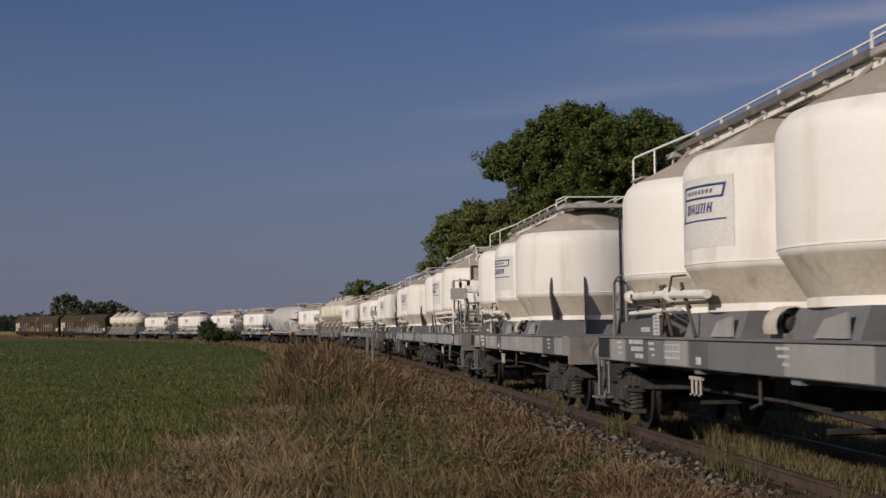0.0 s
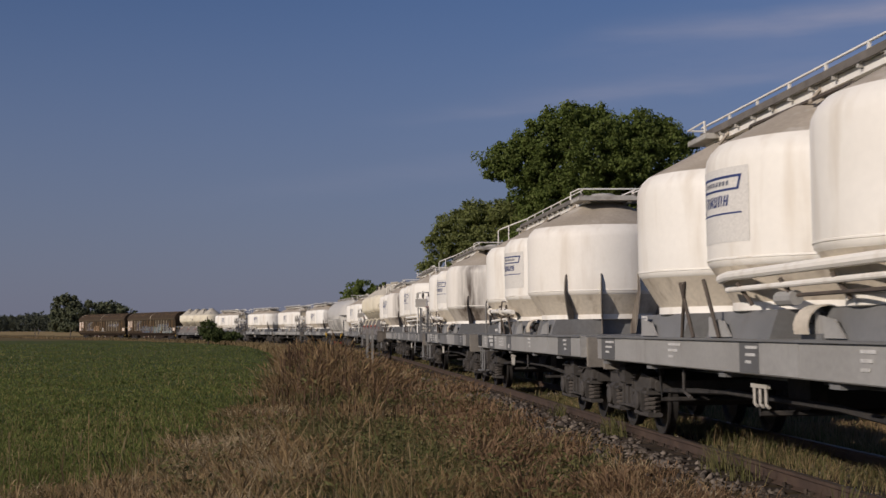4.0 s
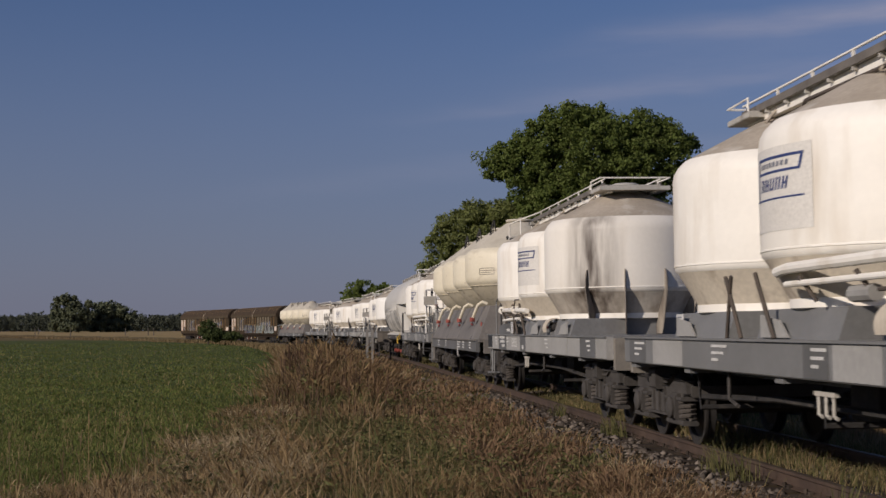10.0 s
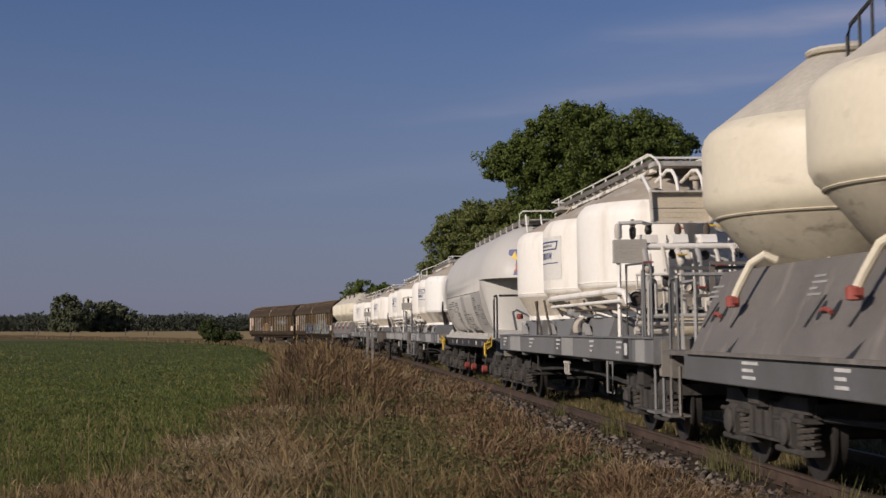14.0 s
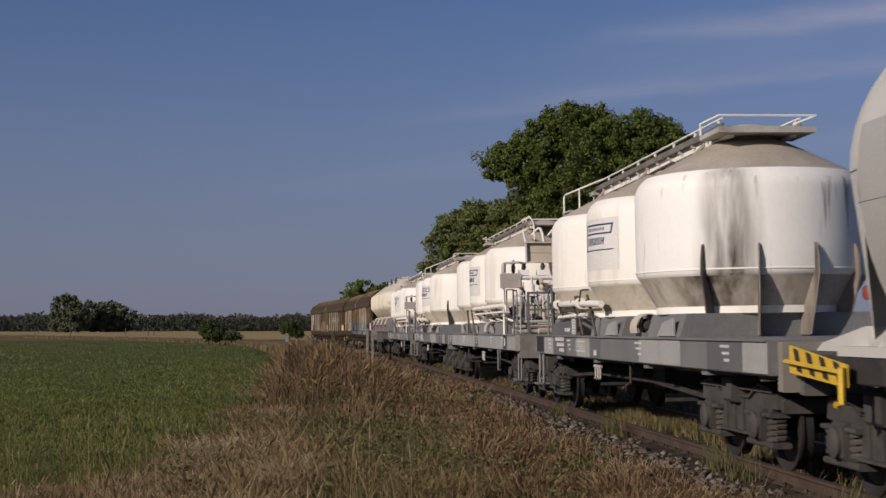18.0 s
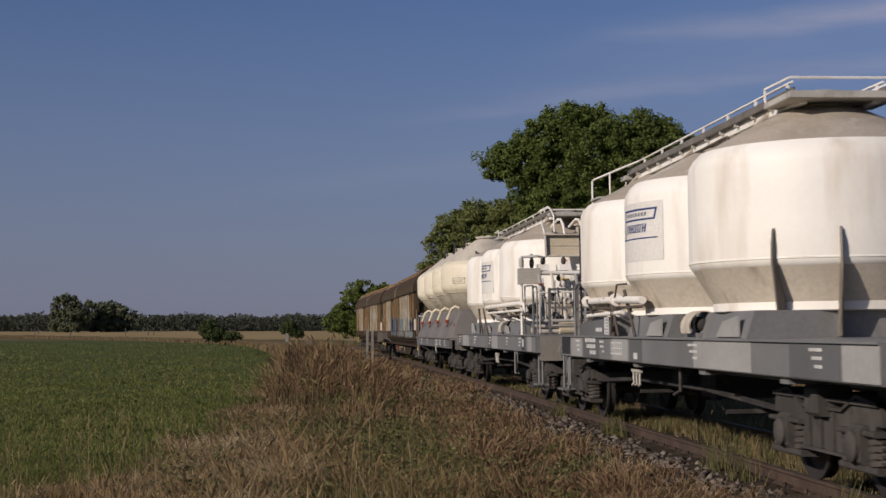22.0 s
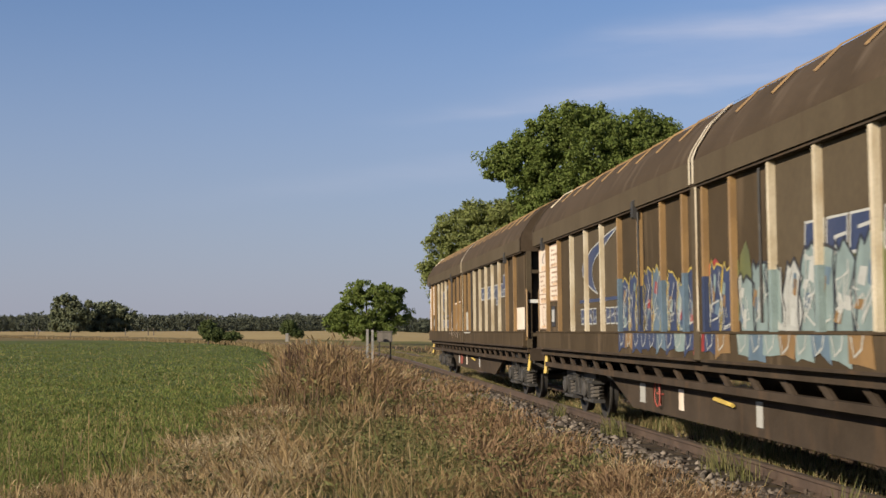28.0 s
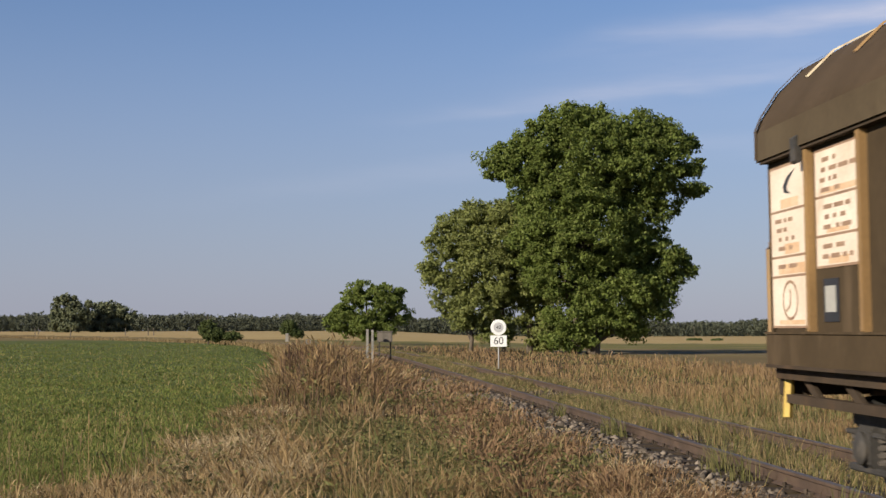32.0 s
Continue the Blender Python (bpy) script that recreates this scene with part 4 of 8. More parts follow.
def cream_wagon(label):
    top = thing("hopper_wagon", None, None, label, "silo wagon", "cream silo wagons of the train")
    f = Shape()
    for y in (-1.45, 1.45):
        g = 1 if y > 0 else -1
        f.box(-6.2, 6.6, min(y, y - g * 0.1), max(y, y - g * 0.1), 0.88, 1.2, 0.012)
    f.box(-7.4, 7.0, -0.4, 0.4, 0.85, 1.15)
    part("frame", f, DARKGREY, top, "dark grey underframe")
    part("deck", Shape().box(-7.4, 7.0, -1.4, 1.4, 1.14, 1.19), SKIRT, top)
    part("skirt", Shape().prism([(-1.45, 1.2), (1.45, 1.2), (1.06, 2.07), (-1.06, 2.07)], -5.9, 6.0), SKIRT, top, "sloping grey skirt plates")
    part("skirt_end", Shape().add([(6.0, -1.45, 1.2), (6.0, 1.45, 1.2), (6.0, 1.06, 2.07), (6.0, -1.06, 2.07), (6.75, -1.40, 1.2), (6.75, 1.40, 1.2), (6.15, 1.0, 2.07), (6.15, -1.0, 2.07)],
                                  [(4, 5, 6, 7), (0, 4, 7, 3), (1, 2, 6, 5), (2, 3, 7, 6), (0, 1, 5, 4)]), SKIRT, top)
    part("sill", Shape().box(-6.0, 6.6, -1.50, -1.44, 1.17, 1.21).box(-6.0, 6.6, 1.44, 1.50, 1.17, 1.21), SKIRT, top)
    for x in (-7.4, 7.0):
        part("headstock", Shape().box(x - 0.06, x + 0.06, -1.3, 1.3, 0.85, 1.2, 0.01), SKIRT, top)
        buffers(x, top)
        for y in (-1.3, 1.3):
            if x < 0:
                corner_step(x, y, top, SKIRT)
            g = -1
            if x > 0:
                continue
            part("corner_grip", Shape().tube([(x, y, 1.2), (x, y, 1.95), (x - g * 0.1, y, 2.05), (x - g * 0.35, y, 2.05), (x - g * 0.4, y, 1.2)], 0.02), DARKGREY, top)
    for i, x in enumerate((-4.9, -1.62, 1.65, 4.9)):
        part("silo_shell", Shape().lathe([(1.36, 2.60), (1.45, 2.68), (1.49, 2.76), (1.5, 2.86), (1.5, 3.06), (1.5, 3.36), (1.47, 3.46), (1.42, 3.52), (1.33, 3.585)], x, 0, 0, 56, cap=False), CREAM, top, "cream painted silo shell", sharp=60)
        part("silo_roof", Shape().lathe([(1.33, 3.585), (0.40, 4.28), (0.33, 4.30), (0.33, 4.37), (0.05, 4.38)], x, 0, 0, 56), CREAM_TOP, top, "dusty conical roof", sharp=60)
        part("silo_hopper", Shape().lathe([(0.82, 1.92), (1.36, 2.60)], x, 0, 0, 56), CREAM_LOW, top, "soiled conical bottom", sharp=60)
        part("seam", Shape().lathe([(1.355, 2.595), (1.372, 2.592), (1.388, 2.607), (1.375, 2.62)], x, 0, 0, 56, cap=False), CREAM_LOW, top)
        part("manhole_cover", Shape().lathe([(0.38, 4.32), (0.40, 4.35), (0.38, 4.38)], x, 0, 0, 24).box(x - 0.3, x + 0.3, -0.05, 0.05, 4.37, 4.42), CREAM_TOP, top)
        for g in (-1, 1):
            arm = part("outlet_pipe", Shape().tube([(x + 0.74, g * 1.02, 2.12), (x + 0.72, g * 1.14, 2.18), (x + 0.64, g * 1.25, 2.10), (x + 0.50, g * 1.33, 1.88), (x + 0.44, g * 1.37, 1.76)], 0.042, 9), CREAM, top, "bent cream outlet pipe")
            part("valve", Shape().lathe([(0.04, -0.06), (0.07, -0.05), (0.07, 0.05), (0.04, 0.06)], x + 0.42, g * 1.385, 1.72, 10).box(x + 0.33, x + 0.54, g * 1.385 - 0.03, g * 1.385 + 0.03, 1.70, 1.76), RED, arm, "faded red valve")
            # flat black faces stand for the shade in the skirt's slots
            for dx in (-0.9, 0.15):
                sl = Shape().add([(x + dx, g * 1.345, 1.46), (x + dx + 0.05, g * 1.345, 1.46), (x + dx + 0.26, g * 1.22, 1.735), (x + dx + 0.21, g * 1.22, 1.735)], [(0, 1, 2, 3)])
                part("skirt_slot", sl, BLACK, top)
            def on_skirt(px_, pz_, off=0.006):
                return (x + px_, g * (1.45 - 0.448 * (pz_ - 1.2) + off), pz_)
            # black ovals laid on the plate as the shade inside hand holes
            for px_ in (-0.62, -0.28):
                ring = [on_skirt(px_ + 0.06 * math.cos(k * math.pi / 6) + 0.03 * math.sin(k * math.pi / 6), 1.60 + 0.085 * math.sin(k * math.pi / 6)) for k in range(12)]
                part("hand_hole", Shape().add(ring, [tuple(range(12))]), BLACK, top, "black oval for the shade in a hand hole")
            part("hand_lever", Shape().tube([on_skirt(-0.55, 1.60, 0.03), on_skirt(-0.40, 1.61, 0.05), on_skirt(-0.30, 1.58, 0.03)], 0.022, 6), RED, top, "faded red lever")
            for r_ in range(4):
                z_, w_ = 1.90 - 0.055 * r_, (0.42, 0.30, 0.38, 0.20, 0.34, 0.40, 0.26)[(r_ + i) % 7]
                part("stencil_bar", Shape().add([on_skirt(-1.15, z_), on_skirt(-1.15 + w_, z_), on_skirt(-1.15 + w_, z_ + 0.022), on_skirt(-1.15, z_ + 0.022)], [(0, 1, 2, 3)]), PALE, top, "faded pale print bar")
            # black triangle painted as the shade of a drain opening
            part("drain_slot", Shape().add([(x + 0.35, g * 1.452, 1.205), (x + 0.5, g * 1.452, 1.205), (x + 0.6, g * 1.38, 1.36)], [(0, 1, 2)]), BLACK, top)
        if i in (1, 2, 3):
            part("roof_handrail", Shape().tube([(x - 1.55, -0.62, 3.62), (x - 1.55, -0.62, 4.16), (x - 1.45, -0.62, 4.26), (x - 0.75, -0.62, 4.42), (x - 0.62, -0.62, 4.34), (x - 0.62, -0.55, 3.85)], 0.02, 5)
                 .tube([(x - 1.25, -0.62, 3.65), (x - 1.25, -0.62, 4.30)], 0.016, 5).tube([(x - 0.95, -0.62, 3.75), (x - 0.95, -0.62, 4.37)], 0.016, 5), IRON, top)
            part("roof_step", Shape().box(x - 1.95, x - 1.3, -0.35, 0.35, 3.70, 3.74), GALV, top)
        part("lifting_eye", Shape().tube([(x + 0.9, -0.5, 3.72), (x + 0.95, -0.5, 3.86), (x + 1.1, -0.5, 3.84)], 0.03, 6), IRON, top)
    for g in (-1, 1):
        for x in (-1.62, 4.9):
            def arc(a0, a1, z0, z1):
                return Shape().strip([[(x + 1.505 * math.sin(a0 + (a1 - a0) * k / 6), g * 1.505 * math.cos(a0 + (a1 - a0) * k / 6), z) for k in range(7)] for z in (z0, z1)])
            for z, a1 in ((2.88, 0.93), (2.93, 0.86), (2.98, 0.90), (3.04, 0.93)):
                part("stencil_line", arc(0.62, a1, z, z + 0.012), STRUT, top, "dark stencilled line")
            for a0 in (0.61, 0.93):
                part("stencil_line", arc(a0, a0 + 0.007, 2.88, 3.05), STRUT, top, "dark stencilled line")
        for x0, w in ((2.0, 0.9), (3.4, 0.5), (5.0, 0.5), (-1.5, 0.35), (-4.0, 0.5)):
            s_ = Shape()
            for k in range(3):
                s_.box(x0, x0 + w * (1, 0.7, 0.85)[k], g * 1.452 - 0.002, g * 1.452 + 0.002, 1.10 - 0.07 * k, 1.13 - 0.07 * k)
            part("marking", s_, MARK, top, "small white lettering bars")
        part("hand_valve", Shape().lathe([(0.05, -0.02), (0.08, 0.0), (0.05, 0.02)], 6.2, g * 1.25, 1.58, 12, "y").box(6.0, 6.25, g * 1.22 - 0.02, g * 1.22 + 0.02, 1.56, 1.6), RED, top)
    for x_ in (-4.9, -1.62, 1.65, 4.9):
        for k in range(5):
            part("base_fin", Shape().plate([(0.80, 2.05), (1.02, 2.05), (0.98, 2.25)], -0.012, 0.012), CREAM_LOW, top, at=pose(x_, 0, 0, 0, 0, -32 + 16 * k))
    part("rear_rail", Shape().tube([(-7.2, -1.2, 1.2), (-7.2, -1.2, 2.1), (-7.2, 1.2, 2.1), (-7.2, 1.2, 1.2)], 0.025).tube([(-6.4, -1.25, 1.2), (-6.4, -1.25, 2.0), (-7.2, -1.2, 2.0)], 0.025), PALE, top)
    part("ladder", Shape().tube([(-6.45, 0.3, 1.2), (-6.3, 0.3, 3.5), (-5.9, 0.3, 3.9)], 0.022).tube([(-6.45, 0.7, 1.2), (-6.3, 0.7, 3.5), (-5.9, 0.7, 3.9)], 0.022), SKIRT, top)
    s_ = Shape().lathe([(0.05, -0.5), (0.2, -0.45), (0.2, 0.45), (0.05, 0.5)], 0.6, 0.3, 0.68, 14, "x").box(-1.6, -0.8, -0.5, 0.5, 0.5, 0.88, 0.03)
    for y in (-0.9, 0.9):
        s_.tube([(-3.4, y, 0.6), (0, y, 0.68), (3.4, y, 0.6)], 0.035)
    part("brake_rigging", s_, IRON, top)
    part("hand_hook", Shape().tube([(2.3, -1.46, 0.95), (2.3, -1.46, 0.78), (2.45, -1.46, 0.72)], 0.03), PALE, top)
    bogie(-4.6, top)
    bogie(4.6, top)
    return top


BAND = surf("faded_band", (0.43, 0.415, 0.385), (0.39, 0.375, 0.345), 0.8, 0.55, bump=0.04)


def grey_wagon(label):
    top = thing("powder_wagon", None, None, label, "silo wagon", "")
    f = Shape()
    for y in (-1.3, 1.3):
        f.box(-6.25, 6.25, y - 0.05, y + 0.05, 1.0, 1.22, 0.012)
    f.box(-6.25, 6.25, -0.4, 0.4, 0.85, 1.15)
    part("frame", f, IRON, top, "black underframe")
    for x in (-3.4, -2.2, -0.6, 0.9, 2.6, 3.9):
        for y in (-1.353, 1.353):
            part("frame_mark", Shape().box(x, x + 0.22, y - 0.002, y + 0.002, 1.06, 1.16), MARK if x in (-2.2, 2.6) else SLATE, top)
    # barrel with overhanging bonnets; below them the ends slope back to the outlets
    def hoop(x, k, lo, low_w):
        pts = []
        for a in range(48):
            w = 2 * math.pi * a / 48
            y, z = 1.47 * math.sin(w), 2.66 + 1.38 * math.cos(w)
            if z < 2.66:
                y = math.copysign(1.47 * math.sqrt(max(0.0, 1 - ((2.66 - z) / 1.9) ** 2)), math.sin(w)) * min(1.0, abs(math.sin(w)) * 2.2)
            z = 2.66 + (z - 2.66) * (k if z > 2.66 else 1)
            y = y * (k ** 0.6)
            z = max(z, lo)
            pts.append((x, y, z))
        return pts
    rows = [hoop(x, k, lo, 1) for x, k, lo in ((-5.12, 0.30, 2.66), (-5.07, 0.52, 2.66), (-4.97, 0.72, 2.66), (-4.83, 0.86, 2.66), (-4.64, 0.955, 2.66), (-4.4, 1.0, 2.66), (-4.39, 1.0, 1.28), (4.42, 1.0, 1.28), (4.43, 1.0, 2.68),
                                               (4.7, 0.99, 2.68), (5.05, 0.955, 2.68), (5.4, 0.87, 2.68), (5.72, 0.74, 2.68), (5.95, 0.52, 2.68), (6.1, 0.28, 2.68))]
    part("tank_shell", Shape().strip(rows, True), SILVER, top, "light grey tank shell with worn print", sharp=50)
    for g in (-1, 1):
        x0 = -4.39 if g < 0 else 4.42
        cone = []
        for u in (0.0, 0.2, 0.4, 0.6, 0.8, 1.0):
            cone.append([(x0 + g * (0.02 + 1.15 * math.cos(math.pi * a / 24 - math.pi / 2) * (1 - 0.8 * u) + 0.55 * u), 1.45 * math.sin(math.pi * a / 24 - math.pi / 2) * (1 - 0.22 * u), 2.66 - 1.36 * u) for a in range(25)])
        part("hopper_end", Shape().strip(cone), SILVER, top, "sloping hopper end under the bonnet", sharp=50)
        part("bonnet_lip", Shape().tube([(x0 + g * (1.6 - 1.6 * abs(a) ** 2.2), 1.45 * a, 2.67) for a in np.linspace(-1, 1, 17)], 0.025, 5), SILVER, top)
        part("end_plate", Shape().plate([(x0 + g * 0.5, 1.25), (x0 + g * 1.75, 1.25), (x0 + g * 1.6, 1.32), (x0 + g * 0.6, 1.46)], -1.2, 1.2), SILVER, top)
        for y in (-1.0, 1.0):
            xs, xe = (5.75, 6.6) if g > 0 else (4.75, 6.1)
            pl = Shape().add([(g * xs, y * 1.46, 0.98), (g * xs, y * 1.46, 1.16), (g * xe, y * 1.46, 1.30), (g * xe, y * 1.46, 1.06), (g * xs, y * 1.44, 0.98), (g * xs, y * 1.44, 1.16), (g * xe, y * 1.44, 1.30), (g * xe, y * 1.44, 1.06)],
                             [(0, 1, 2, 3), (7, 6, 5, 4), (0, 4, 5, 1), (2, 6, 7, 3), (1, 5, 6, 2), (0, 3, 7, 4)])
            warn = part("warning_plate", pl, YELLOW, top, "yellow corner plate with black stripes")
            st = Shape()
            for k in range(4):
                xx = g * (xs + 0.06 + (xe - xs - 0.08) / 4 * k)
                st.add([(xx, y * 1.464, 1.0 + 0.02 * k), (xx + g * 0.13, y * 1.464, 1.02 + 0.02 * k), (xx + g * 0.23, y * 1.464, 1.19 + 0.03 * k), (xx + g * 0.10, y * 1.464, 1.17 + 0.03 * k)], [(0, 1, 2, 3)])
            part("stripes", st, BLACK, warn)
            part("yellow_handle", Shape().tube([(g * xs, y * 1.5, 1.1), (g * xe, y * 1.5, 1.16)], 0.02).tube([(g * xs, y * 1.5, 1.14), (g * xs, y * 1.5, 0.86), (g * xs + g * 0.12, y * 1.5, 0.84)], 0.03), YELLOW, top)
            if g > 0:
                part("corner_grip", Shape().tube([(g * 5.6, y * 1.25, 1.25), (g * 5.6, y * 1.25, 2.15), (g * 5.7, y * 1.25, 2.25), (g * 6.05, y * 1.25, 2.25), (g * 6.15, y * 1.25, 2.15), (g * 6.15, y * 1.25, 1.25)], 0.025), BLACK, top)
        if g > 0:
            part("platform_rail", Shape().tube([(g * 6.15, -1.2, 2.25), (g * 6.15, 1.2, 2.25)], 0.025).tube([(g * 6.15, -0.4, 1.25), (g * 6.15, -0.4, 2.25)], 0.02), BLACK, top)
        part("tail_lamp", Shape().lathe([(0.06, -0.06), (0.08, -0.03), (0.08, 0.05), (0.04, 0.07)], g * 6.1, -0.7, 1.75, 12), RED, top)
        part("dark_drum", Shape().lathe([(0.2, -0.35), (0.3, -0.3), (0.3, 0.3), (0.2, 0.35)], g * 5.6, 0.0, 1.6, 18, "y"), BLACK, top)
    part("seam", Shape().tube([(-4.38, -1.455, 2.40), (4.4, -1.455, 2.40)], 0.009, 5).tube([(-4.38, 1.455, 2.40), (4.4, 1.455, 2.40)], 0.009, 5), DARKGREY, top)
    def girth(z):
        return 1.47 * math.sqrt(max(0.0, 1 - ((2.66 - z) / (1.9 if z < 2.66 else 1.38)) ** 2))
    for x0, x1, za, zb in ((-4.35, -3.7, 1.32, 3.0), (-0.19, 0.53, 1.32, 2.38), (-1.6, -1.1, 1.32, 1.95), (2.43, 4.38, 1.32, 2.38)):
        for g in (-1, 1):
            rows = [[(x, g * (girth(z) + 0.006), z) for x in (x0, (x0 + x1) / 2, x1)] for z in np.linspace(za, zb, 12)]
            part("old_panel", Shape().strip(rows), BAND, top, "faded darker paint band")
    for g in (-1, 1):
        rnd = random.Random(17)
        for x0, x1, zt, zb, step in ((-3.6, -2.75, 2.20, 1.75, 0.075), (-2.6, -1.9, 2.25, 1.95, 0.06), (-1.75, -1.1, 2.2, 1.6, 0.06), (-0.1, 0.5, 1.95, 1.5, 0.06), (0.7, 1.7, 1.85, 1.45, 0.05), (2.6, 3.3, 2.25, 1.75, 0.055), (3.5, 4.3, 2.05, 1.55, 0.055)):
            z = zt
            while z > zb:
                x = x0
                while x < x1 - 0.06:
                    w = rnd.uniform(0.05, 0.16)
                    if rnd.random() < 0.75:
                        part("print_bar", Shape().strip([[(q, g * (girth(h) + 0.010), h) for q in (x, min(x + w, x1))] for h in (z, z + 0.024)]), DARKGREY, top)
                    x += w + 0.03
                z -= step * rnd.choice((1, 1, 1, 1.7))
    wk = Shape().box(-5.2, 5.4, -0.38, 0.38, 4.09, 4.12)
    for x in np.arange(-5.0, 5.3, 1.0):
        wk.box(x - 0.03, x + 0.03, -0.38, 0.38, 4.0, 4.1)
    part("walkway", wk, GALV, top, "roof walkway in sections")
    for y in (-0.38, 0.38):
        for k in range(9):
            part("toe_rail", Shape().box(-5.15 + 1.17 * k, -4.08 + 1.17 * k, y - 0.012, y + 0.012, 4.06, 4.17), FLATIRON, top, "dark edge plate of the roof walkway")
        for k in range(10):
            part("walkway_foot", Shape().box(-5.19 + 1.17 * k, -5.11 + 1.17 * k, y - 0.03, y + 0.03, 3.98, 4.18), SILVER, top)
    lad = part("ladder", Shape().tube([(6.15, -0.45, 1.3), (6.0, -0.45, 3.6), (5.6, -0.45, 4.2)], 0.022), WHITE, top, "white ladder to the roof")
    part("stile", Shape().tube([(6.15, -0.08, 1.3), (6.0, -0.08, 3.6), (5.6, -0.08, 4.2)], 0.022), WHITE, lad)
    for k in range(8):
        part("rung", Shape().tube([(6.13 - 0.019 * k, -0.45, 1.55 + 0.28 * k), (6.13 - 0.019 * k, -0.08, 1.55 + 0.28 * k)], 0.016, 5), WHITE, lad)
    part("roof_railing", Shape().tube([(4.6, -0.45, 4.1), (4.65, -0.45, 4.3), (5.5, -0.5, 4.3), (5.6, 0.4, 4.3), (4.6, 0.45, 4.3), (4.6, 0.45, 4.1)], 0.018, 5), WHITE, top)
    hz = part("hazard_plate", Shape().box(0, 0.008, -0.17, 0.17, -0.32, 0.32), BLUEINK, top, "dark plate with yellow triangle and orange ring", at=pose(5.93, -0.80, 3.05, 0, -16, -38))
    part("triangle", Shape().add([(0.012, -0.14, 0.04), (0.012, 0.14, 0.04), (0.012, 0, 0.27)], [(0, 1, 2)]), YELLOW, hz)
    part("orange_ring", Shape().lathe([(0.13, 0.010), (0.13, 0.013), (0.08, 0.013), (0.08, 0.010)], 0, 0, -0.15, 18, "x", cap=False), RED, hz)
    for g in (-1, 1):
        part("sill_flange", Shape().box(-5.2, 5.2, min(g * 1.02, g * 1.36), max(g * 1.02, g * 1.36), 1.22, 1.30), SILVER, top, "pale flange along the foot of the tank")
        for x in np.arange(-4.6, 4.7, 1.15):
            part("flange_web", Shape().plate([(x, 1.30), (x + 0.12, 1.30), (x + 0.12, 1.37)], g * 1.16 - 0.1, g * 1.16 + 0.02), SILVER, top)
    part("air_tank", Shape().lathe([(0.05, -0.7), (0.24, -0.62), (0.24, 0.62), (0.05, 0.7)], 0.5, -0.5, 0.72, 16, "x"), IRON, top)
    part("brake_box", Shape().box(-2.2, -1.4, -0.6, 0.6, 0.5, 0.95, 0.03), IRON, top)
    for x in (-2.6, -0.9, 1.6):
        part("outlet_cap", Shape().lathe([(0.05, -0.08), (0.10, -0.06), (0.10, 0.06), (0.05, 0.08)], x, -1.0, 0.40, 12, "y"), RED, top, "red outlet cap below the frame")
        part("outlet_stem", Shape().tube([(x, -0.98, 0.46), (x, -0.9, 1.0)], 0.03), IRON, top)
    for x in (-6.25, 6.25):
        part("headstock", Shape().box(x - 0.06, x + 0.06, -1.3, 1.3, 0.85, 1.25, 0.01), DARKGREY, top)
        buffers(x, top)
    bogie(-5.0, top)
    bogie(5.0, top)
    return top


LABELWHITE = surf("rust_stained_white", (0.70, 0.61, 0.52), (0.62, 0.50, 0.40), 1.6, 0.6, bump=0.05, dirt=(0.34, 0.20, 0.11), dirt_at=(0.60, 0.85), dirt_scale=(2, 2, 0.8))
PAINTS = [surf("spray_" + n_, c, tuple(0.8 * v for v in c), 4, 0.5, bump=0) for n_, c in (("navy", (0.032, 0.044, 0.098)), ("sky", (0.10, 0.145, 0.19)), ("chalk", (0.42, 0.42, 0.39)), ("yellow", (0.42, 0.32, 0.06)),
                                                                                          ("red", (0.26, 0.03, 0.028)), ("green", (0.105, 0.115, 0.040)), ("black", (0.025, 0.025, 0.03)), ("ochre", (0.22, 0.13, 0.05)), ("teal", (0.20, 0.255, 0.245)))]
NAVY, SKYBLUE, CHALK, SPRAYYELLOW, SPRAYRED, SPRAYGREEN, SPRAYBLACK, OCHRE, TEAL = PAINTS


OLDYELLOW = surf("weathered_yellow", (0.55, 0.40, 0.09), (0.42, 0.29, 0.07), 4, 0.7)
STAIN = surf("rust_stain", (0.52, 0.34, 0.20), (0.60, 0.44, 0.30), 5, 0.7, bump=0)
RUSTPRINT = surf("rust_print", (0.30, 0.20, 0.13), (0.24, 0.15, 0.10), 4, 0.6, bump=0)


def stroke(shape, pts, width, y):
    """A flat painted line, mitred at its corners, through (x, z) points on the plane y."""
    p = [Vector(q) for q in pts]
    a, b = [], []
    for k, q in enumerate(p):
        d = (p[min(k + 1, len(p) - 1)] - q).normalized() + (q - p[max(k - 1, 0)]).normalized()
        d = d.normalized() if d.length > 1e-6 else Vector((1.0, 0.0))
        m = Vector((-d.y, d.x)) * width / 2
        a.append((q.x - m.x, y, q.y - m.y))
        b.append((q.x + m.x, y, q.y + m.y))
    return shape.strip([a, b])


# ribs of a side wall, the same towards both ends
RIBS = [g * v for g in (-1, 1) for v in [0.42] + [1.45 + 1.22 * k for k in range(9)]]
PALE_RIBS = (-7.55, -6.33, -5.11, 2.67, 3.89, 5.11, 6.33, 7.55)


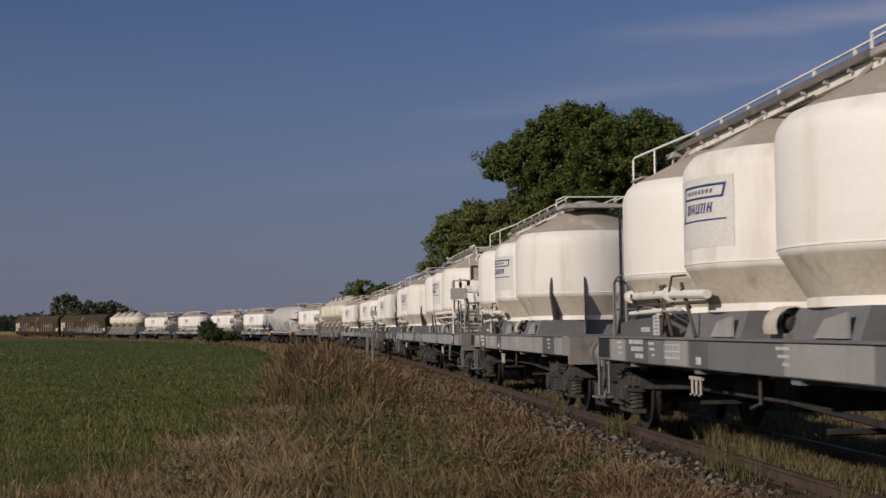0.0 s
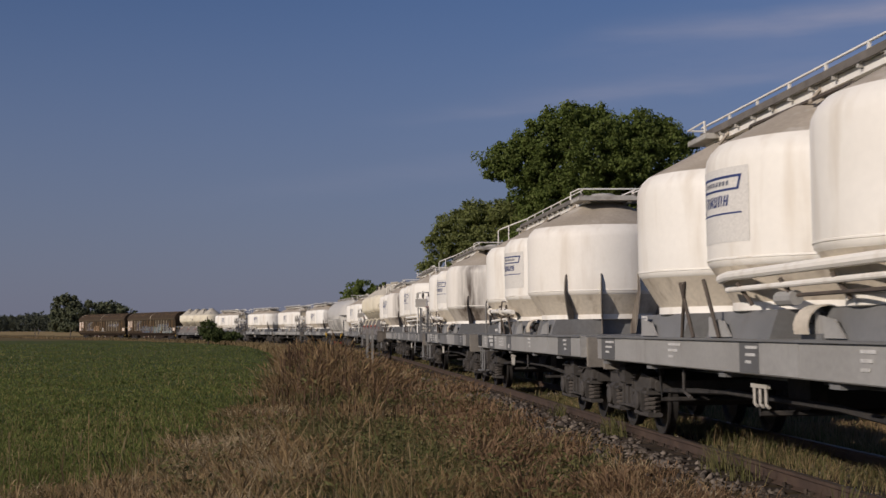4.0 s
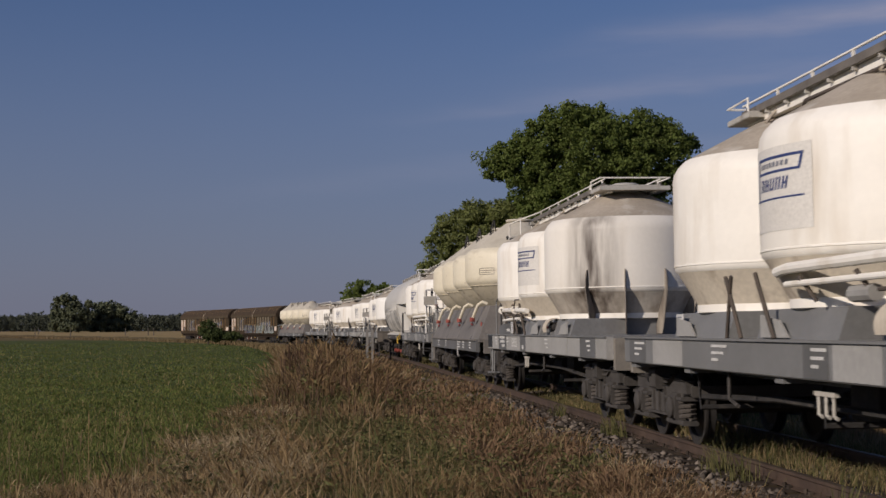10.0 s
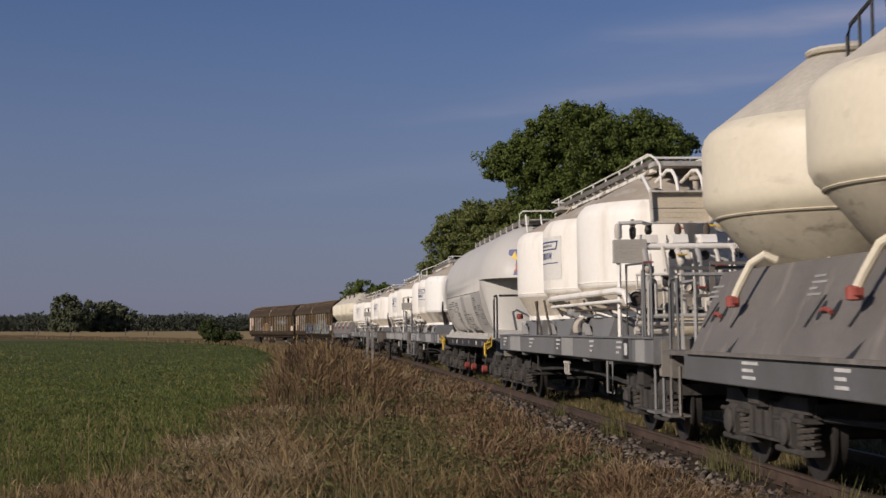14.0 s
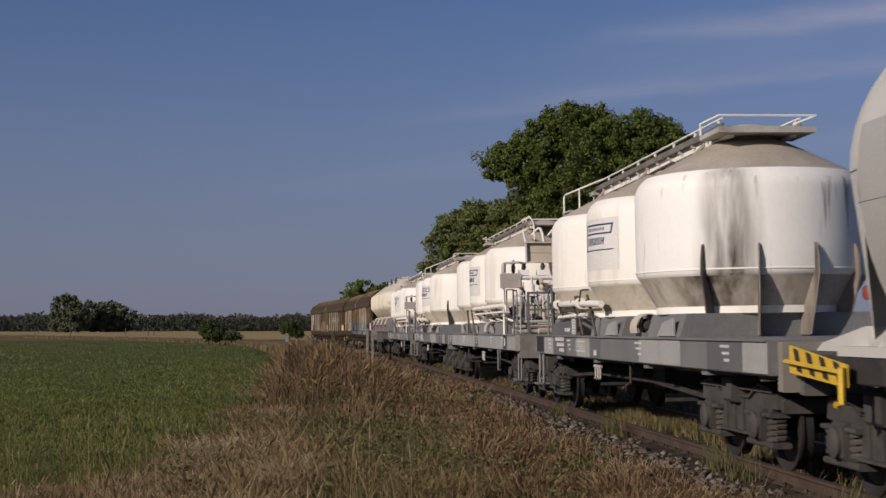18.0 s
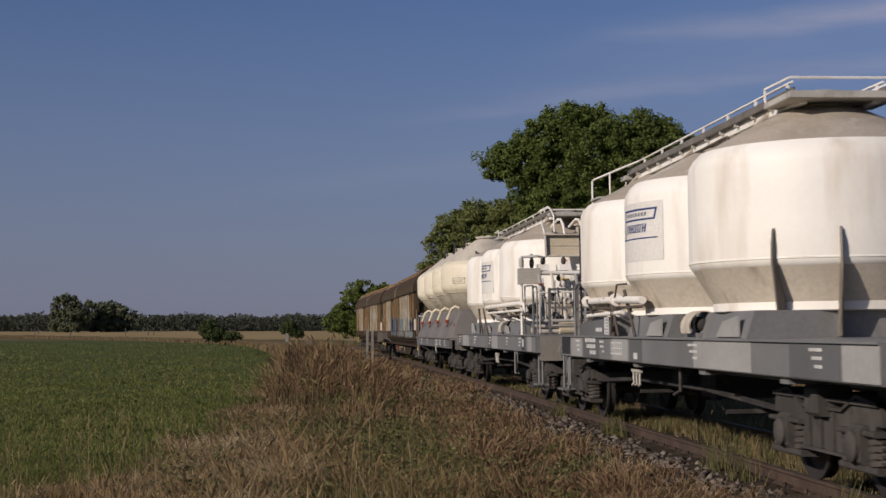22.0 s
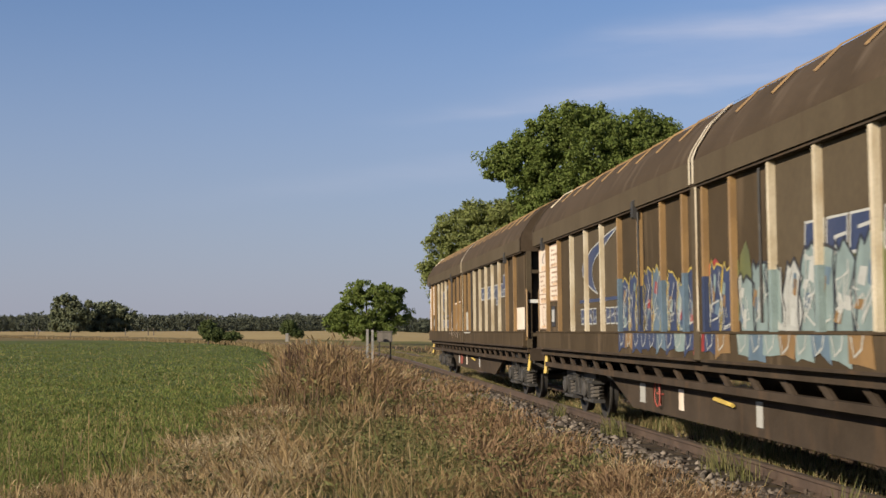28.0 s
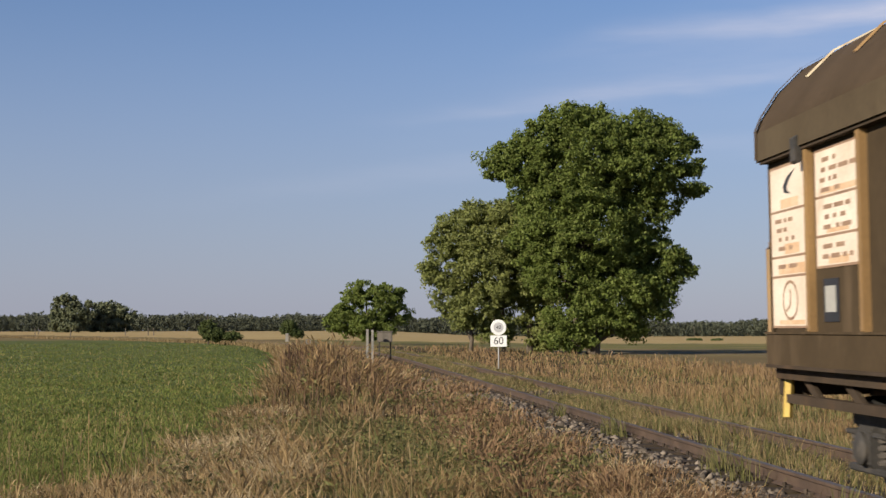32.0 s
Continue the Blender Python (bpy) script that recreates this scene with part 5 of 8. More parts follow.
def spray_piece(x0, x1, z0, z1, y, fills, lines, seed, parent, label, width=0.05):
    """Sprayed letters without sense: angular overlapping bodies with outlines, on the wall above the band and on the band."""
    r = random.Random(seed)
    n = max(5, int((x1 - x0) / 0.42))
    e = 0.0006 if y > 0 else -0.0006
    step = (x1 - x0) / n
    ob = None
    for k in range(n):
        xa, xb = x0 + step * (k - 0.12), x0 + step * (k + 1.12)
        yk = y + e * (1 + k % 4)
        lean = r.uniform(-0.12, 0.12)
        zt = z1 - r.uniform(0.0, 0.18)
        rim = [(xa + 0.03, 1.425), (xa + r.uniform(-0.02, 0.1), 1.425 + (zt - 1.425) * r.uniform(0.3, 0.5)), (xa + r.uniform(0.0, 0.08) + lean, zt - r.uniform(0.05, 0.16)), (xa + 0.12 + lean, zt), (xa + step * 0.45 + lean, zt - r.uniform(0.02, 0.10)),
               (xa + step * 0.7 + lean, zt + r.uniform(-0.06, 0.05)), (xb + lean * 0.6, zt - r.uniform(0.04, 0.18)), (xb - r.uniform(0.0, 0.12), 1.425 + (zt - 1.425) * r.uniform(0.45, 0.65)), (xb + r.uniform(-0.04, 0.06), 1.425 + (zt - 1.425) * 0.25), (xb - 0.04, 1.425)]
        mid = ((xa + xb) / 2 + lean * 0.4, 1.425 + (zt - 1.425) * 0.45)
        body = Shape().add([(mid[0], yk, mid[1])] + [(a, yk, b) for a, b in rim], [(0, q + 1, q + 2) for q in range(len(rim) - 1)] + [(0, len(rim), 1)])
        if ob is None:
            ob = part("sprayed_piece", body, fills[0], parent, label)
        else:
            part("letter_body", body, fills[0] if r.random() < 0.72 else fills[1], ob)
        part("outline", stroke(Shape(), rim, width, yk + e * 5), lines[-1], ob)
        for j in range(3):
            f = fills[1 + (j + k) % (len(fills) - 1)]
            ca, cz = xa + step * r.uniform(0.2, 0.85) + lean * 0.5, 1.425 + (zt - 1.425) * r.uniform(0.12, 0.75)
            w, h = r.uniform(0.05, 0.12), r.uniform(0.08, 0.22)
            part("colour_field", Shape().add([(ca - w, yk + e * 6, cz - h * 0.3), (ca + w * 0.4, yk + e * 6, cz - h * 0.5), (ca + w, yk + e * 6, cz + h * 0.4), (ca - w * 0.3, yk + e * 6, cz + h * 0.5)], [(0, 1, 2, 3)]), f, ob)
        for j in range(5):
            px_, pz_ = xa + step * r.uniform(0.15, 0.5), 1.43 + (zt - 1.43) * r.uniform(0.05, 0.35)
            pts = [(px_, pz_)]
            for q in range(3):
                px_, pz_ = min(xb, max(xa, px_ + r.uniform(-0.16, 0.24))), min(zt - 0.04, max(1.44, pz_ + r.choice((0.22, 0.16, -0.10, 0.03))))
                pts.append((px_, pz_))
            part("inner_line", stroke(Shape(), pts, width * 0.75, yk + e * 7), lines[0], ob)
        # the same letters run down over the lower band
        yb = y + (e / abs(e)) * 0.0525 + e * (k % 4)
        ft = [(xa + 0.02, 1.40), (xb - 0.02, 1.40), (xb - r.uniform(-0.05, 0.1), z0 + r.uniform(0.0, 0.10)), (xa + step * 0.5, z0 + r.uniform(0.02, 0.14)), (xa + r.uniform(-0.05, 0.1), z0 + r.uniform(0.0, 0.08))]
        part("letter_foot", Shape().add([(a, yb, b) for a, b in ft], [(0, 1, 2, 3, 4)]), fills[1 + k % (len(fills) - 1)] if k % 2 else fills[0], ob)
        part("inner_line", stroke(Shape(), [(xa + step * 0.2, 1.38), (xa + step * 0.35, z0 + 0.1), (xa + step * 0.7, z0 + 0.16), (xa + step * 0.8, 1.39)], width * 0.75, yb + e * 5), lines[0], ob)
    # ribs that cross the letters carry their colour
    for x in RIBS:
        if x0 < x < x1:
            g = -1 if y < 0 else 1
            part("painted_rib", Shape().box(x - 0.047, x + 0.047, min(g * 1.34, g * 1.397), max(g * 1.34, g * 1.397), 1.415, z1 - r.uniform(0.05, 0.25)), fills[0] if r.random() < 0.6 else fills[1], ob)
    return ob


def spray_cloud(x0, x1, z0, z1, y, material, seed, parent, label):
    """Soft-edged patches of sprayed background colour."""
    r = random.Random(seed)
    for k in range(int((x1 - x0) / 0.35)):
        cx_, cz, rx = x0 + 0.35 * (k + 0.5), z0 + (z1 - z0) * r.uniform(0.3, 0.75), r.uniform(0.2, 0.38)
        ring = [(cx_ + rx * r.uniform(0.8, 1.15) * math.cos(a * math.pi / 7), y - 0.0001 * (k % 5), max(1.425, cz + (z1 - z0) * 0.5 * r.uniform(0.7, 1.1) * math.sin(a * math.pi / 7))) for a in range(14)]
        part("sprayed_cloud", Shape().add([(cx_, y - 0.0001 * (k % 5), cz)] + ring, [(0, a + 1, (a + 1) % 14 + 1) for a in range(14)]), material, parent, label)


# grime and rust, darkened as well for the shade under the body
UNDER = surf("grimy_shaded_brown", (0.054, 0.040, 0.029), (0.038, 0.028, 0.020), 1.5, 0.9, bump=0.2, fine=20, dirt=(0.07, 0.045, 0.028), dirt_at=(0.52, 0.78), dirt_scale=(1.5, 1.5, 0.6))


def covered_wagon(label, leading):
    top = thing("covered_wagon", None, None, label, "covered wagon", "covered wagons of the train")
    part("frame", Shape().box(-11.2, 11.2, -0.4, 0.4, 0.80, 1.06).box(-11.2, 11.2, -1.30, -1.18, 0.98, 1.08).box(-11.2, 11.2, 1.18, 1.30, 0.98, 1.08).box(-11.2, 11.2, -1.2, 1.2, 1.02, 1.08), UNDER, top, "brown underframe")
    prof = [(1.42, 3.02), (1.42, 3.30), (1.37, 3.42), (1.2, 3.68), (0.95, 3.92), (0.55, 4.12), (0.0, 4.2), (-0.55, 4.12), (-0.95, 3.92), (-1.2, 3.68), (-1.37, 3.42), (-1.42, 3.30), (-1.42, 3.02)]
    for x in (-11.2, 11.2):
        g = 1 if x > 0 else -1
        part("end_wall", Shape().box(x - g * 0.13, x - g * 0.07, -1.33, 1.33, 1.08, 3.02).prism([(y * 0.965, z - 0.03) for y, z in prof], min(x - g * 0.13, x - g * 0.07), max(x - g * 0.13, x - g * 0.07)), OLIVE, top, "olive-brown ribbed end wall")
        for z in (1.35, 2.62, 3.06):
            part("end_shelf", Shape().box(min(x - g * 0.07, x + g * 0.06), max(x - g * 0.07, x + g * 0.06), -1.3, 1.3, z - 0.04, z + 0.03), OLIVE, top)
        for y in (-1.26, -0.45, 0.45, 1.26):
            part("end_post", Shape().box(min(x - g * 0.07, x + g * 0.07), max(x - g * 0.07, x + g * 0.07), y - 0.05, y + 0.05, 1.08, 3.02 if abs(y) > 1 else 3.9), OLIVE, top)
        part("notice", Shape().box(x - g * 0.068, x - g * 0.064, -0.95, -0.70, 1.75, 2.1), YELLOW, top)
        part("white_tie", Shape().box(min(x, x + g * 0.08), max(x, x + g * 0.08), -1.28, -0.5, 1.98, 2.05), MARK, top, "white painted tie bar")
        for y in (-1.31, 1.31):
            part("end_grip", Shape().tube([(x + g * 0.03, y, 1.25), (x + g * 0.10, y, 1.3), (x + g * 0.10, y, 2.2), (x + g * 0.03, y, 2.25)], 0.025, 6), RIB, top)
    # sliding side walls in two halves, with ribs; some bays are lighter olive
    for g in (-1, 1):
        for half in (-1, 1):
            xa, xb = (-11.2, 0.05) if half < 0 else (0.27, 11.2)
            wall = part("side_wall", Shape().box(xa, xb, min(g * 1.26, g * 1.33), max(g * 1.26, g * 1.33), 1.41, 3.02), BROWN, top, "brown sliding side wall")
            ribs = sorted(x for x in RIBS if xa < x < xb and x * half > 0)
            for x in ribs:
                pale = any(abs(x - v) < 0.05 for v in PALE_RIBS)
                part("wall_rib", Shape().box(x - 0.038, x + 0.038, min(g * 1.33, g * 1.395), max(g * 1.33, g * 1.395), 1.41, 3.0, 0.012), PALERIB if pale else RIB, wall, "pale worn rib" if pale else "ochre rib")
                if pale and (x + 1.22 < xb):
                    part("faded_bay", Shape().box(x + 0.05, x + 1.17, min(g * 1.33, g * 1.333), max(g * 1.33, g * 1.333), 1.415, 2.98), OLIVE, wall, "lighter olive wall panel")
            part("lower_band", Shape().box(xa, xb, min(g * 1.30, g * 1.385), max(g * 1.30, g * 1.385), 1.10, 1.41, 0.012), BROWN, wall)
            part("band_lip", Shape().box(xa, xb, min(g * 1.385, g * 1.40), max(g * 1.385, g * 1.40), 1.395, 1.415), BROWN, wall)
            part("band_foot", Shape().box(xa, xb, min(g * 1.30, g * 1.40), max(g * 1.30, g * 1.40), 1.085, 1.115), UNDER, wall)
            part("eave_gutter", Shape().box(xa, xb, min(g * 1.33, g * 1.41), max(g * 1.33, g * 1.41), 2.995, 3.018), UNDER, wall)
            part("eave_fascia", Shape().box(xa, xb, min(g * 1.42, g * 1.432), max(g * 1.42, g * 1.432), 3.025, 3.29), OLIVE, wall, "flat olive fascia under the roof")
            for x in (-2.67, 9.0) if half > 0 else (-2.67, -10.1):
                if xa < x < xb:
                    part("eave_lock", Shape().box(x - 0.07, x + 0.07, min(g * 1.40, g * 1.46), max(g * 1.40, g * 1.46), 2.88, 3.12, 0.02), IRON, wall, "dark eave lock")
        part("middle_post", Shape().box(0.04, 0.28, min(g * 1.33, g * 1.41), max(g * 1.33, g * 1.41), 1.1, 3.3, 0.01), OLIVE, top, "worn middle post")
        part("post_edge", Shape().box(0.22, 0.285, min(g * 1.41, g * 1.414), max(g * 1.41, g * 1.414), 1.42, 3.0), PALERIB, top)
        for x in (-2.5, 2.5):
            part("locking_bar", Shape().tube([(x, g * 1.42, 1.5), (x, g * 1.42, 2.95)], 0.016), IRON, top)
    roof = part("roof", Shape().prism(prof, -11.27, 11.27), ROOFBROWN, top, "dusty brown arched roof")
    for k in range(19):
        x = -10.4 + 1.155 * k
        if abs(x - 0.16) < 0.3:
            continue
        m_ = PALERIB if k == 0 else RIB
        part("roof_rib", Shape().strip([[(x - 0.025, y * 1.004, z + 0.008) for y, z in prof[3:-3]], [(x, y * 1.014, z + 0.022) for y, z in prof[3:-3]], [(x + 0.025, y * 1.004, z + 0.008) for y, z in prof[3:-3]]]), m_, roof)
    for x in (0.10, 0.24, -11.22, 11.22):
        part("roof_edge", Shape().strip([[(x - 0.04, y * 1.012, z + 0.02) for y, z in prof], [(x + 0.04, y * 1.012, z + 0.02) for y, z in prof]]), PALERIB if abs(x) < 2 else ROOFBROWN, roof)
    # below the floor: long beam with braces, deep middle girder
    for g in (-1, 1):
        lo = Shape().box(-11.0, 11.0, g * 1.22 - 0.05, g * 1.22 + 0.05, 0.76, 0.84)
        for k in range(22):
            x = -10.8 + 1.0 * k
            lo.add([(x, g * 1.24, 1.06), (x + 0.18, g * 1.24, 1.06), (x + 0.62, g * 1.24, 0.84), (x + 0.44, g * 1.24, 0.84), (x, g * 1.20, 1.06), (x + 0.18, g * 1.20, 1.06), (x + 0.62, g * 1.20, 0.84), (x + 0.44, g * 1.20, 0.84)],
                   [(0, 1, 2, 3), (7, 6, 5, 4), (0, 4, 5, 1), (2, 6, 7, 3), (1, 5, 6, 2), (0, 3, 7, 4)])
        part("lower_rail", lo, UNDER, top, "long lower rail with slanting braces")
        part("girder", Shape().plate([(-6.2, 0.78), (6.2, 0.78), (4.5, 0.34), (-4.5, 0.34)], g * 1.05 - 0.03, g * 1.05 + 0.03), UNDER, top, "deep grimy brown middle girder")
        y = g * 1.083
        for x, w, m in ((-4.0, 0.3, PALE), (-1.9, 0.22, LABELWHITE), (1.2, 0.2, PALE)):
            part("placard", Shape().box(x, x + w, y - 0.003, y + 0.003, 0.44, 0.70), m, top)
        wheel = Shape().lathe([(0.16, -0.012), (0.175, 0.0), (0.16, 0.012)], -2.8, g * 1.14, 0.6, 20, "y", cap=False).tube([(-2.8, g * 1.1, 0.45), (-2.8, g * 1.1, 0.75)], 0.014, 5).tube([(-2.95, g * 1.1, 0.6), (-2.65, g * 1.1, 0.6)], 0.014, 5)
        part("handbrake_wheel", wheel, RED, top, "red handbrake wheel")
        part("pull_handle", Shape().tube([(-0.2, g * 1.12, 0.66), (0.5, g * 1.12, 0.62)], 0.025), OLDYELLOW, top)
        for x in (-11.1, 11.1):
            part("corner_grip", Shape().tube([(x, g * 1.2, 1.02), (x * 0.995, g * 1.25, 0.62)], 0.045), OLDYELLOW, top, "yellow corner grip")
        # white label sheets at the wall's end, in stained panels with print
        r = random.Random(5)
        for x0, x1, cuts in ((-11.12, -10.02, (2.93, 2.52, 2.10, 1.92, 1.46)), (-9.90, -8.80, (2.95, 2.55, 2.22, 1.96))):
            y = g * 1.334
            sheet = part("label_sheet", Shape().box(x0, x1, y - 0.002, y + 0.002, cuts[-1], cuts[0]), LABELWHITE, top, "rust-stained white label panel")
            for z in cuts:
                part("sheet_edge", stroke(Shape(), [(x0, z), (x1, z)], 0.022, y + g * 0.004), RUSTPRINT, sheet)
            for x in (x0, x1):
                part("sheet_edge", stroke(Shape(), [(x, cuts[0]), (x, cuts[-1])], 0.022, y + g * 0.004), RUSTPRINT, sheet)
            for zt, zb in zip(cuts[:-1], cuts[1:]):
                part("rust_stain", Shape().box(x0 + r.uniform(0.1, 0.4), x1 - r.uniform(0.1, 0.4), y + g * 0.002 - 0.0008, y + g * 0.002 + 0.0008, zb + 0.02, zb + r.uniform(0.05, 0.12)), STAIN, sheet, "soft rust stain")
                z = zt - 0.07
                while z > zb + 0.07 and not (x0 < -11 and zb < 1.5) and not (x0 < -11 and zt > 2.9 and z > 2.66):
                    x = x0 + 0.12 + r.uniform(0, 0.1)
                    for _ in range(r.choice((2, 3, 4))):
                        w = r.uniform(0.06, 0.22)
                        if x + w < x1 - 0.1:
                            part("print_bar", Shape().box(x, x + w, y + g * 0.003 - 0.0008, y + g * 0.003 + 0.0008, z - 0.038, z), RUSTPRINT, sheet)
                        x += w + r.uniform(0.04, 0.12)
                    z -= 0.085
            if x0 < -11:
                part("mini_crescent", Shape().strip([[(x0 + a_, y + g * 0.004, b_) for a_, b_ in ((0.72, 2.88), (0.48, 2.82), (0.36, 2.74), (0.40, 2.68), (0.58, 2.66))], [(x0 + a_, y + g * 0.004, b_) for a_, b_ in ((0.72, 2.88), (0.56, 2.80), (0.48, 2.74), (0.48, 2.70), (0.58, 2.66))]]), SPRAYBLACK, sheet)
                ring = [(x0 + 0.5 + 0.2 * math.cos(k * math.pi / 8), 1.70 + 0.17 * math.sin(k * math.pi / 8)) for k in range(17)]
                part("ring_mark", stroke(Shape(), ring, 0.028, y + g * 0.004), RUSTPRINT, sheet)
                part("ring_hand", stroke(Shape(), [(x0 + 0.5, 1.80), (x0 + 0.5, 1.66), (x0 + 0.38, 1.60)], 0.026, y + g * 0.004), RUSTPRINT, sheet)
        part("label_sheet", Shape().box(10.05, 11.1, g * 1.334 - 0.002, g * 1.334 + 0.002, 1.45, 1.90), LABELWHITE, top, "rust-stained white label panel")
        part("small_window", Shape().box(-9.75, -9.40, g * 1.336 - 0.004, g * 1.336 + 0.004, 1.5, 1.86), SPRAYBLACK, top)
        part("window_label", Shape().box(-9.70, -9.46, g * 1.342 - 0.003, g * 1.342 + 0.003, 1.58, 1.80), PALE, top)
        # crescent emblem, rule and lettering bars
        y = g * 1.336
        outer = ((-4.0, 2.90), (-4.5, 2.86), (-4.91, 2.82), (-5.38, 2.76), (-6.02, 2.67), (-6.55, 2.54), (-6.80, 2.42), (-6.76, 2.30), (-6.47, 2.17), (-5.98, 2.05), (-5.59, 1.98))
        inner = ((-4.0, 2.90), (-4.35, 2.83), (-4.69, 2.76), (-5.14, 2.65), (-5.50, 2.58), (-5.76, 2.51), (-5.95, 2.42), (-6.0, 2.34), (-5.98, 2.24), (-5.86, 2.12), (-5.59, 1.98))
        emb = part("crescent_emblem", Shape().strip([[(x, y, z) for x, z in outer], [(x, y, z) for x, z in inner]]), NAVY, top, "dark blue crescent emblem")
        part("emblem_edge", stroke(Shape(), outer + inner[::-1], 0.018, y + g * 0.001), CHALK, emb)
        part("rule", stroke(Shape(), [(-7.05, 1.885), (-3.75, 1.89)], 0.05, y), NAVY, emb)
        for k in range(10):
            if k != 4:
                x = -6.95 + 0.325 * k
                bar = part("name_bar", Shape().add([(x, y, 1.53), (x + 0.25, y, 1.53), (x + 0.25, y, 1.76), (x, y, 1.76)], [(0, 1, 2, 3)]), NAVY, emb, "blue block in place of a letter")
                part("bar_edge", stroke(Shape(), [(x, 1.53), (x + 0.25, 1.53), (x + 0.25, 1.76), (x, 1.76), (x, 1.53)], 0.024, y + g * 0.001), CHALK, bar)
                part("bar_slit", stroke(Shape(), [(x + 0.1, 1.60 + 0.04 * (k % 3)), (x + 0.25, 1.60 + 0.04 * ((k + 1) % 3))], 0.026, y + g * 0.002), CHALK, bar)
        x = 3.46
        for k, (w, up, down) in enumerate(((0.46, 0, 0), (0.46, 0, 0), (0.46, 0, 0), (0.12, -0.20, 0), (0.24, 0, 0), (0.26, 0, 0), (0.26, 0, 0), (0.30, 0, 0), (0.22, 0, 0), (0.30, 0, 0.17), (0.30, 0, 0), (0.10, -0.20, 0), (0.26, 0, 0), (0.30, 0.18, 0))):
            z0, z1 = (2.05 if leading else 2.19) - down, (2.36 if leading else 2.48) + up
            bar = part("lettering_bar", Shape().add([(x, y, z0), (x + w, y, z0), (x + w + 0.03, y, z1), (x + 0.03, y, z1)], [(0, 1, 2, 3)]), NAVY, top, "blue block in place of a letter")
            part("bar_edge", stroke(Shape(), [(x, z0), (x + w, z0), (x + w + 0.03, z1), (x + 0.03, z1), (x, z0)], 0.03, y + g * 0.001), CHALK, bar)
            if w > 0.2:
                part("bar_slit", stroke(Shape(), [(x + w * 0.4, z0 + 0.09 + 0.05 * (k % 3)), (x + w, z0 + 0.11 + 0.05 * (k % 3))], 0.03, y + g * 0.002), CHALK, bar)
                part("bar_slit", stroke(Shape(), [(x + w * 0.45, z0), (x + w * 0.5, z0 + 0.10 + 0.04 * (k % 2))], 0.03, y + g * 0.002), CHALK, bar)
            x += w + 0.06
    y = -1.336
    if leading:
        spray_cloud(1.2, 2.0, 1.5, 2.3, -1.3345, SPRAYGREEN, 4, top, "green sprayed haze")
        spray_cloud(4.6, 5.8, 1.5, 2.4, -1.3345, SPRAYGREEN, 9, top, "green sprayed haze")
        spray_cloud(0.45, 0.9, 1.6, 2.1, -1.3345, SPRAYRED, 2, top, "red sprayed haze")
        spray_piece(-3.9, 1.3, 1.12, 2.22, y, (NAVY, SKYBLUE, OCHRE, TEAL, NAVY, SPRAYRED), (CHALK, SPRAYYELLOW), 3, top, "sprayed navy letter shapes outlined in yellow and white", 0.026)
        spray_piece(1.6, 5.0, 1.12, 2.18, y, (TEAL, CHALK, SKYBLUE, CHALK, OCHRE), (CHALK, SPRAYBLACK), 8, top, "sprayed chalk-white and teal letter shapes with black outline", 0.034)
        spray_piece(5.7, 10.1, 1.10, 2.05, y, (CHALK, SPRAYBLACK, TEAL), (SPRAYBLACK, SPRAYBLACK), 5, top, "sprayed white and black letter shapes", 0.034)
    else:
        fr = Shape().add([(-3.70, y, 1.42), (-0.95, y, 1.42), (-0.9, y, 2.1), (-1.0, y, 2.2), (-2.9, y, 2.17), (-3.5, y, 1.95), (-3.68, y, 1.7)], [(0, 1, 2, 3, 4, 5, 6)])
        pc = part("sprayed_piece", fr, OCHRE, top, "sprayed ochre letter shapes with white outline")
        part("outline", stroke(Shape(), [(-3.72, 1.43), (-3.68, 1.72), (-3.5, 1.97), (-3.3, 2.12), (-2.9, 2.2), (-1.0, 2.26), (-0.92, 2.12), (-0.92, 1.43)], 0.045, y - 0.001), LABELWHITE, pc)
        for pts in ([(-3.2, 1.45), (-3.15, 1.85), (-2.8, 1.88), (-2.8, 1.45)], [(-2.45, 1.88), (-2.4, 1.5), (-2.1, 1.85)], [(-1.9, 1.82), (-1.5, 1.84), (-1.8, 1.45), (-1.9, 1.82)]):
            part("letter", stroke(Shape(), pts, 0.05, y - 0.001), RUSTPRINT, pc)
        for pts in ([(-2.6, 1.6), (-2.55, 1.43)], [(-2.1, 1.6), (-2.0, 1.43)], [(-2.3, 1.5), (-1.75, 1.8)], [(-3.4, 1.7), (-3.36, 1.43)], [(-1.2, 1.9), (-1.18, 1.43)]):
            part("drip", stroke(Shape(), pts, 0.03, y - 0.002), CHALK, pc)
        for k in range(7):
            part("band_drip", stroke(Shape(), [(-3.6 + 0.42 * k, 1.40), (-3.58 + 0.42 * k, 1.40 - 0.08 - 0.05 * (k % 3))], 0.035, -1.388), LABELWHITE, pc)
        patch = part("pale_patch", Shape().box(0.34, 1.42, y - 0.002, y, 1.45, 1.93), CHALK, top, "pale painted-over patch")
        part("patch_tail", Shape().add([(0.3, -1.3875, 1.405), (2.1, -1.3875, 1.395), (1.6, -1.3875, 1.36), (0.4, -1.3875, 1.35)], [(0, 1, 2, 3)]), CHALK, patch)
        for k in range(4):
            part("patch_mark", stroke(Shape(), [(0.5 + 0.22 * k, 1.84 - 0.03 * k), (0.56 + 0.22 * k, 1.72), (0.5 + 0.24 * k, 1.6)], 0.03, y - 0.003), RUSTPRINT, patch)
    for x in (-11.2, 11.2):
        part("headstock", Shape().box(x - 0.06, x + 0.06, -1.25, 1.25, 0.82, 1.075, 0.01), UNDER, top)
        buffers(x, top, IRON)
    bogie(-8.6, top, IRON)
